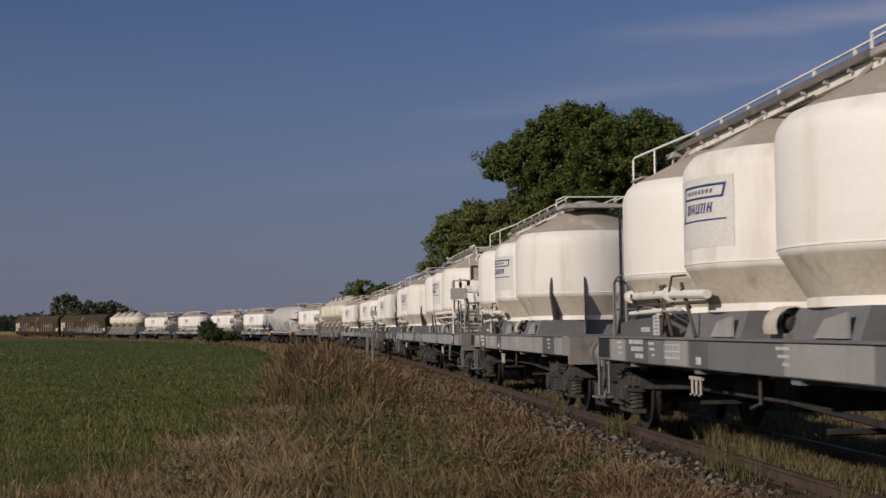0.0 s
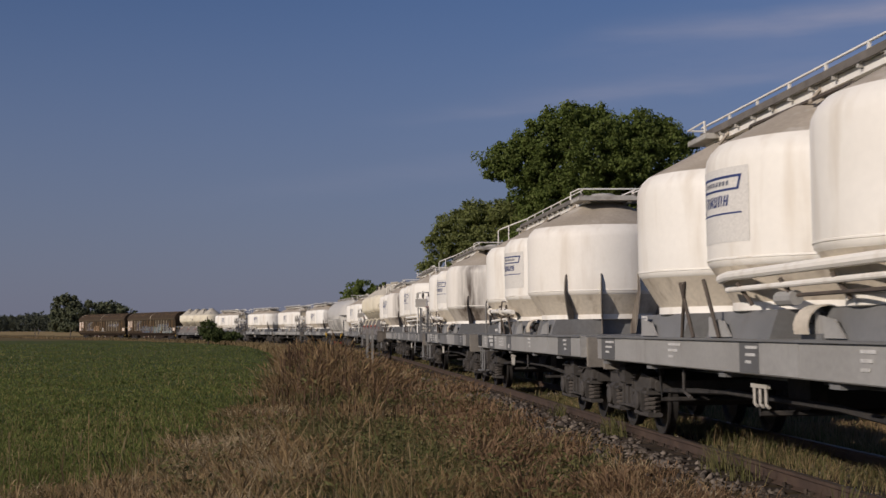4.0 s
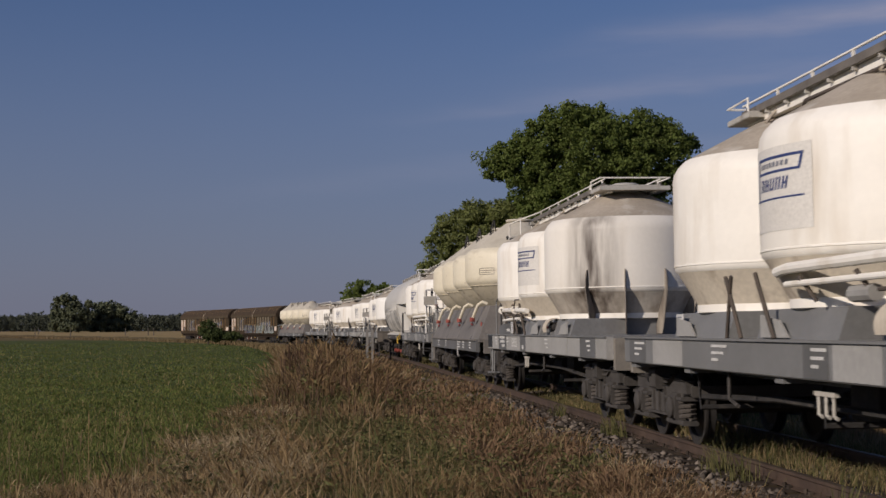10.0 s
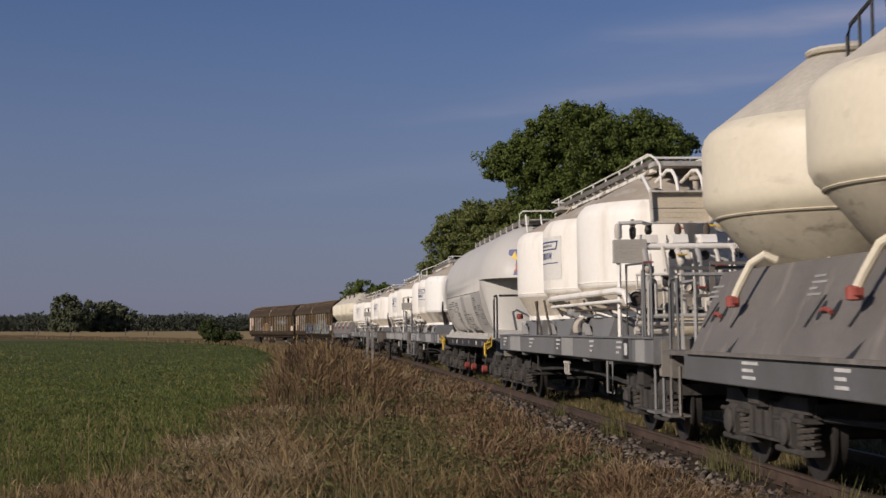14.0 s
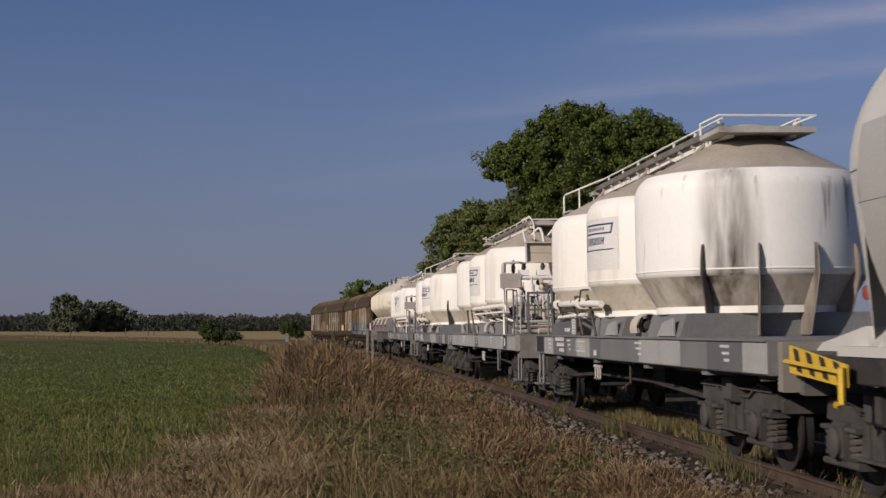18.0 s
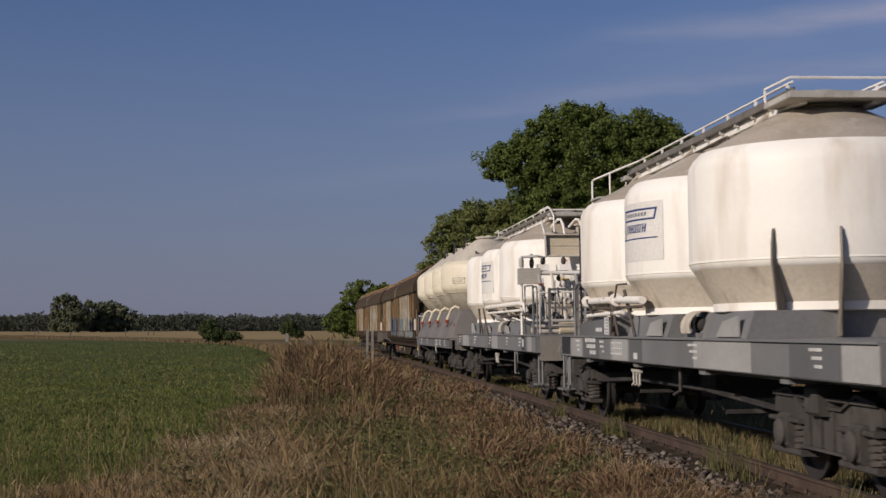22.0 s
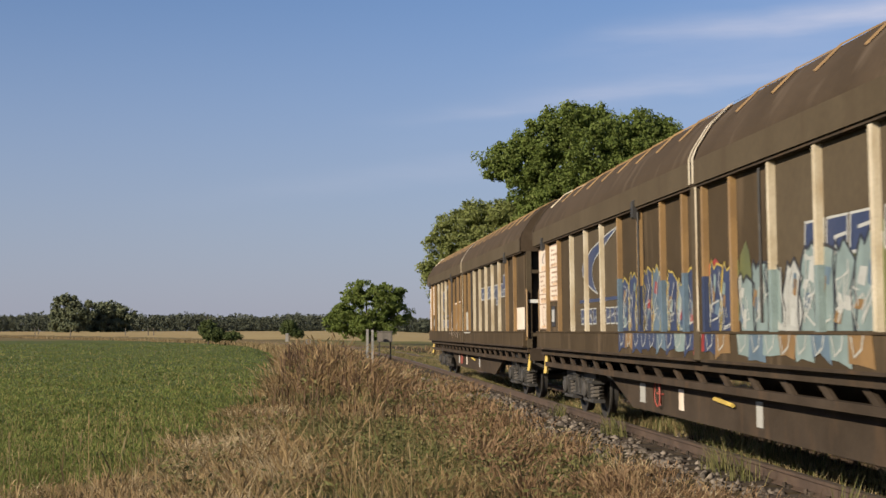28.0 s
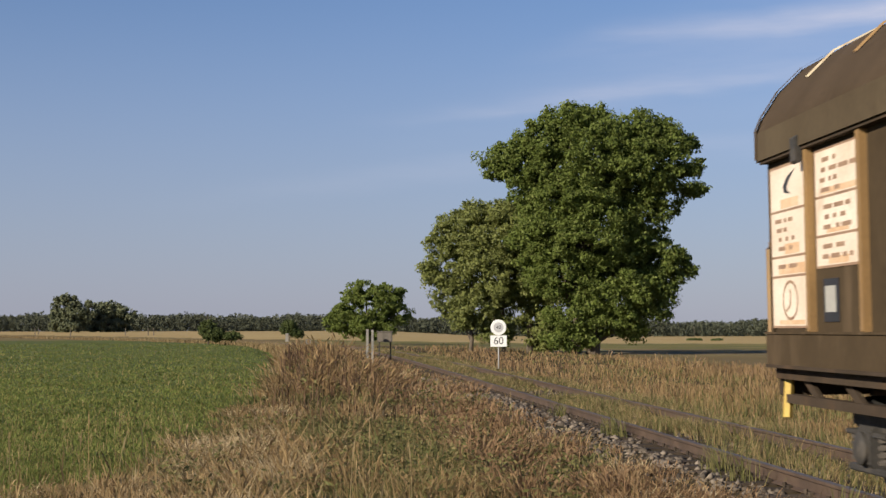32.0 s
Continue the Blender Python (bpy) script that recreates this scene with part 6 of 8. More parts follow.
    bogie(8.6, top, IRON)
    return top


# ---- the train: middle of each wagon along the track at 16 s, and its leading end ----
def sooted(m, a, far=0.62):
    """Adds a run of soot down the side of the end silo, at the bearing a from its axis."""
    n, l = m.node_tree.nodes, m.node_tree.links
    bsdf = n["Principled BSDF"]
    was = bsdf.inputs["Base Color"].links[0].from_socket
    tc, mp = n.new("ShaderNodeTexCoord"), n.new("ShaderNodeMapping")
    mp.inputs["Scale"].default_value = (2.4, 2.4, 0.35)
    l.new(tc.outputs["Object"], mp.inputs["Vector"])
    nz, sep = n.new("ShaderNodeTexNoise"), n.new("ShaderNodeSeparateXYZ")
    nz.inputs["Scale"].default_value, nz.inputs["Detail"].default_value = 3.0, 6.0
    l.new(mp.outputs["Vector"], nz.inputs["Vector"])
    l.new(tc.outputs["Object"], sep.inputs[0])
    flat = n.new("ShaderNodeVectorMath")
    flat.operation, flat.inputs[1].default_value = "MULTIPLY", (1, 1, 0.22)
    l.new(tc.outputs["Object"], flat.inputs[0])
    gap = n.new("ShaderNodeVectorMath")
    gap.operation = "DISTANCE"
    gap.inputs[1].default_value = (-3.22 + 1.47 * math.cos(radians(a)), 1.47 * math.sin(radians(a)), 2.2 * 0.22)
    l.new(flat.outputs[0], gap.inputs[0])

    def ranged(sock, lo, hi, t0, t1):
        r = n.new("ShaderNodeMapRange")
        for key, v in (("From Min", lo), ("From Max", hi), ("To Min", t0), ("To Max", t1)):
            r.inputs[key].default_value = v
        l.new(sock, r.inputs["Value"])
        return r.outputs["Result"]
    run_ = n.new("ShaderNodeMath")
    run_.operation = "MULTIPLY"
    l.new(ranged(gap.outputs["Value"], 0.04, far, 1.0, 0.0), run_.inputs[0])
    l.new(ranged(nz.outputs["Fac"], 0.25, 0.65, 0.35, 1.25), run_.inputs[1])
    mx = n.new("ShaderNodeMix")
    mx.data_type, mx.clamp_factor = "RGBA", True
    l.new(run_.outputs[0], mx.inputs["Factor"])
    l.new(was, mx.inputs["A"])
    mx.inputs["B"].default_value = (0.055, 0.038, 0.026, 1)
    l.new(mx.outputs["Result"], bsdf.inputs["Base Color"])
    return m


STREAKED = sooted(surf("streaked_white", (0.80, 0.765, 0.69), (0.74, 0.70, 0.62), 0.6, 0.5, bump=0.04, fine=14, mottle=0.06, dirt=(0.50, 0.44, 0.35), dirt_at=(0.55, 0.9), dirt_scale=(1.1, 1.1, 0.12)), 143)
STREAKED_LOW = sooted(surf("streaked_hopper", (0.56, 0.51, 0.43), (0.47, 0.42, 0.35), 0.8, 0.6, bump=0.08, fine=14, dirt=(0.20, 0.16, 0.12), dirt_at=(0.50, 0.8), dirt_scale=(2.2, 2.2, 0.15)), 143, 0.8)
DUSTY = surf("dusty_white_shell", (0.81, 0.775, 0.70), (0.76, 0.715, 0.635), 0.6, 0.58, bump=0.04, fine=14, mottle=0.06, dirt=(0.50, 0.43, 0.33), dirt_at=(0.55, 0.9), dirt_scale=(1.3, 1.3, 0.2))
CHIPPED = sooted(surf("chipped_white", (0.84, 0.82, 0.76), (0.81, 0.79, 0.73), 0.6, 0.55, bump=0.04, fine=14, mottle=0.06, dirt=(0.22, 0.18, 0.15), dirt_at=(0.61, 0.74), dirt_scale=(3.2, 3.2, 0.35)), 152, 0.48)
TRAIN = []
MODEL = {"pipes": silo_wagon("white three-silo wagon with grey frame"), "plain": silo_wagon("white three-silo wagon with grey frame", False)}
used = set()
for k, (mid, lead, coat, sill, label) in enumerate((
        (-126.8, "plain", None, GREY, "white three-silo wagon with roof walkway, on grey bogie frame"),
        (-110.4, "plain", DUSTY, PALE, "dusty white three-silo wagon with plain end leading"),
        (-94.15, "pipes", None, PALE, "white three-silo wagon with pipework and notice board leading"),
        (-78.4, "plain", DUSTY, PALE, "dusty white three-silo wagon with plain end leading"),
        (-62.2, "plain", STREAKED, GREY, "three-silo wagon with brown-black streaks on end silo"),
        (-46.5, "pipes", None, GREY, "clean white three-silo wagon with valves and ladder leading"),
        (-30.9, "plain", STREAKED, PALE, "three-silo wagon with dark soot streaks on end silo"),
        (-1.1, "pipes", None, GREY, "white three-silo wagon with white pipework and board leading"),
        (28.15, "plain", CHIPPED, GREY, "white three-silo wagon with black scrapes on end silo"),
        (44.0, "pipes", None, PALE, "white three-silo wagon with pipework and notice board leading"),
        (59.6, "plain", None, GREY, "clean white three-silo wagon with plain end leading"),
        (75.45, "pipes", None, GREY, "bright white three-silo wagon with pipework leading"))):
    ob = copy_thing(MODEL[lead], Matrix()) if lead in used else MODEL[lead]
    used.add(lead)
    tagged(ob, label)
    for c in ob.children:
        dress = coat if c.get("end") else STREAKED_LOW if c.get("soil") and coat in (STREAKED, CHIPPED) else sill if c.get("sill") else None
        if dress:
            c.material_slots[0].link = "OBJECT"
            c.material_slots[0].material = dress
    if mid not in (-78.4, -62.2, -46.5, 28.15, 44.0, 59.6):
        for c in [c for c in ob.children if c.name.startswith("brake_tag")]:
            bpy.data.objects.remove(c)
    TRAIN.append((ob, mid, lead, 5.9))
B1 = cream_wagon("cream four-silo wagon with grey skirt and red valves")
TRAIN.append((B1, -16.6, "pipes", 4.6))
TRAIN.append((copy_thing(B1, Matrix()), 90.7, "pipes", 4.6))
C1 = grey_wagon("light grey powder tank wagon with yellow-black corner plates")
TRAIN.append((C1, 13.2, "pipes", 5.0))
TRAIN.append((covered_wagon("brown covered wagon, side wall sprayed with colourful lettering", True), 110.05, "pipes", 8.6))
TRAIN.append((covered_wagon("brown covered wagon with blue crescent and rust-stained labels", False), 134.1, "pipes", 8.6))


def wagon_pose(mid, lead, pivot, t):
    s = mid - run(t)
    a, b = on_track(s - pivot, 0.04), on_track(s + pivot, 0.04)
    if lead == "plain":
        a, b = b, a
    d = (a - b).normalized()
    tilt = CANT if lead != "plain" else -CANT
    return Matrix.Translation((a + b) / 2) @ Matrix.Rotation(math.atan2(d.y, d.x), 4, "Z") @ Matrix.Rotation(tilt, 4, "X")




# ---- ground ----
RNG = np.random.default_rng(7)


def smooth(a, b, x):
    u = np.clip((x - a) / (b - a), 0, 1)
    return u * u * (3 - 2 * u)


def beside(x, y):
    """Distance along and beside the track (far side positive) of points."""
    s = np.interp(y, TY, TS)
    for _ in range(3):
        tx, ty, th = np.interp(s, TS, TX), np.interp(s, TS, TY), np.interp(s, TS, TH)
        s = s + (-(x - tx) * np.sin(th) + (y - ty) * np.cos(th)) * 0.8
    tx, ty, th = np.interp(s, TS, TX), np.interp(s, TS, TY), np.interp(s, TS, TH)
    return s, (x - tx) * np.cos(th) + (y - ty) * np.sin(th)


def ground_z(x, y):
    """Height of the ground: the bed of the track, the verges, and fields that rise or fall far off."""
    s, l = beside(x, y)
    a = np.abs(l)
    bed = -0.2 - 0.38 * smooth(1.6, 2.9, a)
    r = np.hypot(x, y)
    left = smooth(20, -30, x) * smooth(2.2, 8.0, a)
    z = bed + left * (0.55 * smooth(45, 150, r) + 1.25 * smooth(150, 520, r)) - 0.55 * smooth(-20, 60, x) * smooth(140, 520, r) * smooth(6, 40, a)
    return z + 0.03 * np.sin(x * 0.9 + 1.3 * np.sin(y * 0.31)) * smooth(2.4, 4, a)


def field_edge(y):
    """Where, beside the track, the verge gives way to the green field."""
    return -7.6 + 0.75 * smooth(24, 44, y) + 0.7 * smooth(80, 110, y) + 3.0 * smooth(110, 150, y) - 0.9 * smooth(22, 16, y)


def np_mesh(name, verts, polys, material):
    """A mesh from arrays; polys is one array of equal-sided faces, or a list of such."""
    polys = polys if isinstance(polys, list) else [polys]
    me = bpy.data.meshes.new(name)
    me.vertices.add(len(verts))
    me.vertices.foreach_set("co", np.ascontiguousarray(verts, dtype=np.float32).ravel())
    total = np.concatenate([np.full(len(p), p.shape[1]) for p in polys])
    idx = np.concatenate([p.ravel() for p in polys]).astype(np.int32)
    me.loops.add(len(idx))
    me.loops.foreach_set("vertex_index", idx)
    me.polygons.add(len(total))
    starts = np.concatenate([[0], np.cumsum(total)[:-1]]).astype(np.int32)
    me.polygons.foreach_set("loop_start", starts)
    me.update(calc_edges=True)
    me.validate()
    me.materials.append(material)
    return me


def zone_mat(name, a, b, scale, c, c_at, stretch):
    return surf(name, a, b, scale, 0.95, bump=0.5, fine=9, dirt=c, dirt_at=c_at, dirt_scale=stretch)


FIELD = zone_mat("field_green", (0.068, 0.088, 0.019), (0.092, 0.110, 0.027), 0.25, (0.17, 0.145, 0.05), (0.58, 0.80), (0.05, 0.16, 0.1))
# verge litter, darkened to put shade into the gaps between tussocks
VERGE = zone_mat("shaded_verge_litter", (0.055, 0.041, 0.021), (0.034, 0.031, 0.014), 0.8, (0.09, 0.065, 0.033), (0.5, 0.75), (0.5, 0.5, 0.5))
STUBBLE = zone_mat("ripe_field", (0.165, 0.122, 0.056), (0.135, 0.10, 0.045), 0.05, (0.17, 0.16, 0.055), (0.56, 0.7), (0.01, 0.06, 0.1))

rad = np.concatenate([np.linspace(0.5, 60, 90), np.geomspace(61, 3200, 110)])
ang = np.radians(np.concatenate([np.linspace(-28, 28, 160), np.linspace(31, 329, 60)]))
GR, GA = np.meshgrid(rad, ang, indexing="ij")
GX, GY = GR * np.sin(GA), GR * np.cos(GA)
nr, na = GX.shape
verts = np.stack([GX, GY, ground_z(GX, GY)], -1).reshape(-1, 3)
ii, kk = np.meshgrid(np.arange(nr - 1), np.arange(na), indexing="ij")
k2 = (kk + 1) % na
quads = np.stack([ii * na + kk, ii * na + k2, (ii + 1) * na + k2, (ii + 1) * na + kk], -1).reshape(-1, 4)
hub = np.stack([np.arange(na), np.full(na, len(verts)), (np.arange(na) + 1) % na], -1)
verts = np.concatenate([verts, [[0, 0, -0.58]]])
gm = np_mesh("ground", verts, [quads, hub], FIELD)
gm.materials.append(VERGE)
gm.materials.append(STUBBLE)
cx = np.array([p.center for p in gm.polygons])
_, gl = beside(cx[:, 0], cx[:, 1])
gr = np.hypot(cx[:, 0], cx[:, 1])
zone = np.where(gl < field_edge(cx[:, 1]), np.where(gr < 218 + 0.12 * cx[:, 0], 0, 2), np.where(gl > 16, 2, 1))
gm.materials.append(zone_mat("dull_meadow", (0.14, 0.13, 0.04), (0.11, 0.105, 0.033), 0.05, (0.20, 0.15, 0.065), (0.5, 0.7), (0.02, 0.08, 0.1)))
gm.materials.append(zone_mat("pale_stubble", (0.36, 0.265, 0.12), (0.31, 0.225, 0.10), 0.05, (0.34, 0.27, 0.13), (0.5, 0.7), (0.02, 0.08, 0.1)))
zone = np.where((gl > 16) & (gr > 150), np.where(gr > 215, 4, 3), zone)
zone = np.where((gl < 30) & (gr > 150) & (zone == 1), 2, zone)
gm.polygons.foreach_set("material_index", zone.astype(np.int32))
gm.shade_smooth()
tagged(new("ground", gm), "flat land with green field, dry verge and ripe fields", "ground", kind="structure")


# ---- track ----
RAIL = surf("rusty_rail", (0.10, 0.066, 0.046), (0.07, 0.047, 0.034), 3, 0.65, metal=0.2, bump=0.2)
HEAD = surf("worn_rail_head", (0.12, 0.092, 0.072), (0.09, 0.068, 0.053), 3, 0.5, metal=0.4, bump=0.05)
BALLAST = surf("ballast", (0.085, 0.066, 0.047), (0.052, 0.040, 0.029), 9, 0.95, bump=1.0, fine=25)
STONE = surf("ballast_stone", (0.165, 0.138, 0.112), (0.095, 0.078, 0.064), 4, 0.9, bump=0.3, vary=0.55, island=True)
SLEEPER = surf("old_sleeper", (0.075, 0.058, 0.045), (0.05, 0.04, 0.032), 3, 0.9, bump=0.5, fine=22, vary=0.2)


def along(offsets, s0, s1, step):
    """Rows of points along the track, for a profile of (side, up)."""
    return [[on_track(s, o, u) for o, u in offsets] for s in np.arange(s0, s1, step)]


track = thing("railway_track", None, None, "single rusty track on old sleepers, curving away", "track")
for o in (-0.7525, 0.7525):
    prof = [(0.036, -0.006), (0.036, -0.035), (0.012, -0.05), (0.012, -0.135), (0.07, -0.155), (0.07, -0.165), (-0.07, -0.165), (-0.07, -0.155), (-0.012, -0.135), (-0.012, -0.05), (-0.036, -0.035), (-0.036, -0.006)]
    rail = part("rail", Shape().strip(along([(o + a, b) for a, b in prof], -60, 420, 2.0), True), RAIL, track, "rusty steel rail")
    part("rail_head", Shape().strip(along([(o + a, b) for a, b in ((-0.036, -0.006), (-0.022, 0.0), (0.022, 0.0), (0.036, -0.006))], -60, 420, 2.0)), HEAD, rail, "worn shiny running surface")
bed = Shape().strip(along([(-2.7, -0.66), (-1.75, -0.23), (-1.3, -0.2), (1.3, -0.2), (1.75, -0.23), (2.7, -0.66)], -60, 420, 2.0))
thing("ballast", bed, BALLAST, "weathered stone ballast under the track", "ballast", kind="stuff")
ties = Shape().box(-0.12, 0.12, -1.25, 1.25, -0.30, -0.172, 0.012)
for y in (-0.7525, 0.7525):
    for g in (-1, 1):
        ties.box(-0.07, 0.07, y + g * 0.075 - 0.02, y + g * 0.075 + 0.02, -0.172, -0.135)
        ties.lathe([(0.022, -0.15), (0.022, -0.11)], 0, y + g * 0.11, 0, 6)
tie_mesh = ties.mesh("sleeper", SLEEPER)
for k in range(170):
    s = -3.0 + 0.62 * k
    p, h = on_track(s), float(np.interp(s, TS, TH))
    part("sleeper", tie_mesh, None, track, at=Matrix.Translation(p) @ Matrix.Rotation(h + math.pi / 2, 4, "Z"))
rest = Shape()
for s in np.arange(102.4, 330, 0.62):
    p, h = on_track(s), float(np.interp(s, TS, TH))
    m = Matrix.Translation(p) @ Matrix.Rotation(h, 4, "Z")
    rest.add([m @ Vector(v) for v in ((-1.25, -0.12, -0.18), (1.25, -0.12, -0.18), (1.25, 0.12, -0.18), (-1.25, 0.12, -0.18), (-1.25, -0.12, -0.25), (1.25, -0.12, -0.25), (1.25, 0.12, -0.25), (-1.25, 0.12, -0.25))],
             [(0, 1, 2, 3), (4, 5, 1, 0), (3, 2, 6, 7)])
tagged(part("far_sleepers", rest, SLEEPER, track), kind="stuff")


def track_points(s, l):
    """World places on the ground for arrays of distances along and beside the track."""
    x, y, h = np.interp(s, TS, TX), np.interp(s, TS, TY), np.interp(s, TS, TH)
    return x + l * np.cos(h), y + l * np.sin(h)


# loose stones on the shoulders of the ballast
n = 5200
ss = RNG.uniform(0, 1, n) ** 1.4 * 42 - 2
ll = np.where(RNG.random(n) < 0.75, RNG.uniform(-2.75, -0.95, n), RNG.uniform(-0.6, 2.6, n))
px_, py_ = track_points(ss, ll)
pz_ = np.interp(np.abs(ll), (0, 1.3, 1.75, 2.7), (-0.2, -0.2, -0.23, -0.60))
size = RNG.uniform(0.018, 0.05, n) * (1 + ss / 60)
octa = np.array([(1, 0, 0), (-1, 0, 0), (0, 1, 0), (0, -1, 0), (0, 0, 1), (0, 0, -1)], float)
of = np.array([(0, 2, 4), (2, 1, 4), (1, 3, 4), (3, 0, 4), (2, 0, 5), (1, 2, 5), (3, 1, 5), (0, 3, 5)])
sv = (octa[None] + RNG.normal(0, 0.28, (n, 6, 3))) * size[:, None, None] * np.array([1.2, 1.2, 0.8]) + np.stack([px_, py_, pz_ + size * 0.3], -1)[:, None]
sf = (of[None] + 6 * np.arange(n)[:, None, None]).reshape(-1, 3)
tagged(new("ballast_stones", np_mesh("ballast_stones", sv.reshape(-1, 3), sf, STONE)), "loose pale ballast stones on the shoulder", "stones", kind="stuff")


# ---- grass ----
def blade_mat(name, tones, glow=0.3):
    """Colours per blade, some light passing through."""
    m = bpy.data.materials.new(name)
    m.use_nodes = True
    n, l = m.node_tree.nodes, m.node_tree.links
    bsdf = n["Principled BSDF"]
    geo, rp = n.new("ShaderNodeNewGeometry"), n.new("ShaderNodeValToRGB")
    el = rp.color_ramp.elements
    while len(el) < len(tones):
        el.new(0.5)
    for i, c in enumerate(tones):
        el[i].position, el[i].color = i / (len(tones) - 1), (*c, 1)
    l.new(geo.outputs["Random Per Island"], rp.inputs["Fac"])
    l.new(rp.outputs["Color"], bsdf.inputs["Base Color"])
    bsdf.inputs["Roughness"].default_value = 0.7
    bsdf.inputs["Specular IOR Level"].default_value = 0.15
    tr, mx = n.new("ShaderNodeBsdfTranslucent"), n.new("ShaderNodeMixShader")
    l.new(rp.outputs["Color"], tr.inputs["Color"])
    mx.inputs["Fac"].default_value = glow
    l.new(bsdf.outputs[0], mx.inputs[1])
    l.new(tr.outputs[0], mx.inputs[2])
    l.new(mx.outputs[0], n["Material Output"].inputs["Surface"])
    return m


STRAW = blade_mat("straw_blades", ((0.16, 0.112, 0.054), (0.30, 0.215, 0.105), (0.085, 0.060, 0.030), (0.42, 0.32, 0.17), (0.06, 0.056, 0.024)))
REDGRASS = blade_mat("reddish_grass", ((0.18, 0.112, 0.062), (0.25, 0.160, 0.090), (0.11, 0.066, 0.038), (0.32, 0.22, 0.125)))
GREENGRASS = blade_mat("green_blades", ((0.098, 0.105, 0.036), (0.150, 0.145, 0.055), (0.058, 0.068, 0.024), (0.23, 0.19, 0.09), (0.12, 0.13, 0.04)), 0.35)
FIELDGRASS = blade_mat("field_blades", ((0.113, 0.147, 0.034), (0.170, 0.195, 0.054), (0.066, 0.095, 0.021), (0.240, 0.207, 0.078), (0.130, 0.164, 0.038)), 0.4)
DOCK = blade_mat("dock_seeds", ((0.070, 0.042, 0.026), (0.105, 0.062, 0.036), (0.048, 0.031, 0.020)), 0.1)


def patchy(x, y, scale, seed):
    """Slow variation between 0 and 1."""
    v = np.sin(x * scale + seed) + np.sin(y * scale * 0.6 + 2 * seed) + np.sin((x + y) * scale * 0.45 + 3 * seed) + np.sin((x - 1.7 * y) * scale * 0.9 + 5 * seed) * 0.6
    return np.clip(0.5 + v / 5, 0, 1)


def grass(name, x, y, z, height, width, material, label, head=0.0, lean=0.3, heading=None, droop=0.15):
    """Curved blades on the ground; head is the share of the height taken by a seed head."""
    n = len(x)
    a, b = RNG.uniform(0, 2 * np.pi, n), RNG.uniform(0, 2 * np.pi, n)
    if heading is None:
        b = np.where(RNG.random(n) < 0.6, 2 * np.pi * patchy(x, y, 1.3, 3.3) * 1.5 + RNG.normal(0, 0.5, n), b)
    else:
        b = heading
    tilt = (np.abs(RNG.normal(0, lean, n)) + (0.0 if heading is None else 0.35 * lean)) * height
    wx, wy = np.cos(a) * width / 2, np.sin(a) * width / 2
    dx, dy = np.cos(b) * tilt, np.sin(b) * tilt
    base = np.stack([x, y, z], -1)
    side = np.stack([wx, wy, 0 * wx], -1)

    def at(u, w):
        c = base + np.stack([dx * u * u, dy * u * u, height * (u - droop * u * u * (tilt / height))], -1)
        return c - side * w, c + side * w

    if head:
        rows = [(0.0, 0.8), (1 - head, 0.5), (1 - head * 0.6, 1.6), (1.0, 0.25)]
    else:
        rows = [(0.0, 1.0), (0.5, 0.8), (1.0, 0.12)]
    pts = np.stack([p for u, w in rows for p in at(u, w)], 1)
    k = len(rows)
    quad = np.array([(2 * i, 2 * i + 1, 2 * i + 3, 2 * i + 2) for i in range(k - 1)])
    q = (quad[None] + 2 * k * np.arange(n)[:, None, None]).reshape(-1, 4)
    return tagged(new(name, np_mesh(name, pts.reshape(-1, 3), q, material)), label, "grass", kind="stuff")


def scatter(n, near, far_):
    """Places spread evenly over the view between two distances."""
    y = 1 / RNG.uniform(1 / far_, 1 / near, n)
    x = y * RNG.uniform(-0.345, 0.345, n)
    s, l = beside(x, y)
    return x, y, s, l


def verge_height(y, l):
    tall = smooth(30, 52, y) * smooth(-2.3, -4.2, l)
    return (0.30 + 0.75 * tall + 0.06 * smooth(-3, -5, l)) * (0.45 + 0.55 * smooth(-1.5, -3.0, l))


GOLD = blade_mat("golden_straw", ((0.205, 0.135, 0.062), (0.285, 0.196, 0.096), (0.13, 0.084, 0.039), (0.35, 0.25, 0.135)))
BLEACHED = blade_mat("bleached_straw", ((0.36, 0.28, 0.16), (0.46, 0.38, 0.24), (0.27, 0.20, 0.11)))

# tussocks: blades that arch outwards from a common root
x, y, s, l = scatter(36000, 8.5, 110)
edge = field_edge(y) + 0.35 * np.sin(y * 0.7) + RNG.normal(0, 0.22, len(y))
keep = (l > edge) & (l < -1.05 - (0.4 + 1.05 * RNG.random(len(y)) ** 0.7) * smooth(42, 15, y))
x, y, s, l = x[keep], y[keep], s[keep], l[keep]
per = 24
nt = len(x)
wet = smooth(-6.3, -5.3, l) * smooth(-2.7, -3.5, l) * smooth(66, 40, y)   # greener middle of the verge
tall = smooth(30, 46, y) * smooth(-2.4, -3.6, l)
kind = RNG.random(nt) * 0.6 + 0.8 * (patchy(x, y, 1.1, 1.0) - 0.5) + 0.7 * (patchy(x, y, 3.4, 4.0) - 0.5) + 0.08 + 0.34 * wet - 0.22 * smooth(-5.4, -6.2, l) * smooth(36, 28, y) - 0.10 * tall
tone = np.where(kind > 0.38, 0, np.where(kind > 0.30, 1, np.where(kind > 0.06, 2, 3)))
tone = np.where((l > -3.4) & (RNG.random(nt) < 0.6), 4, tone)          # reddish along the ballast
tone = np.where((tall > 0.5) & (RNG.random(nt) < 0.6), np.where(RNG.random(nt) < 0.65, 2, 4), tone)
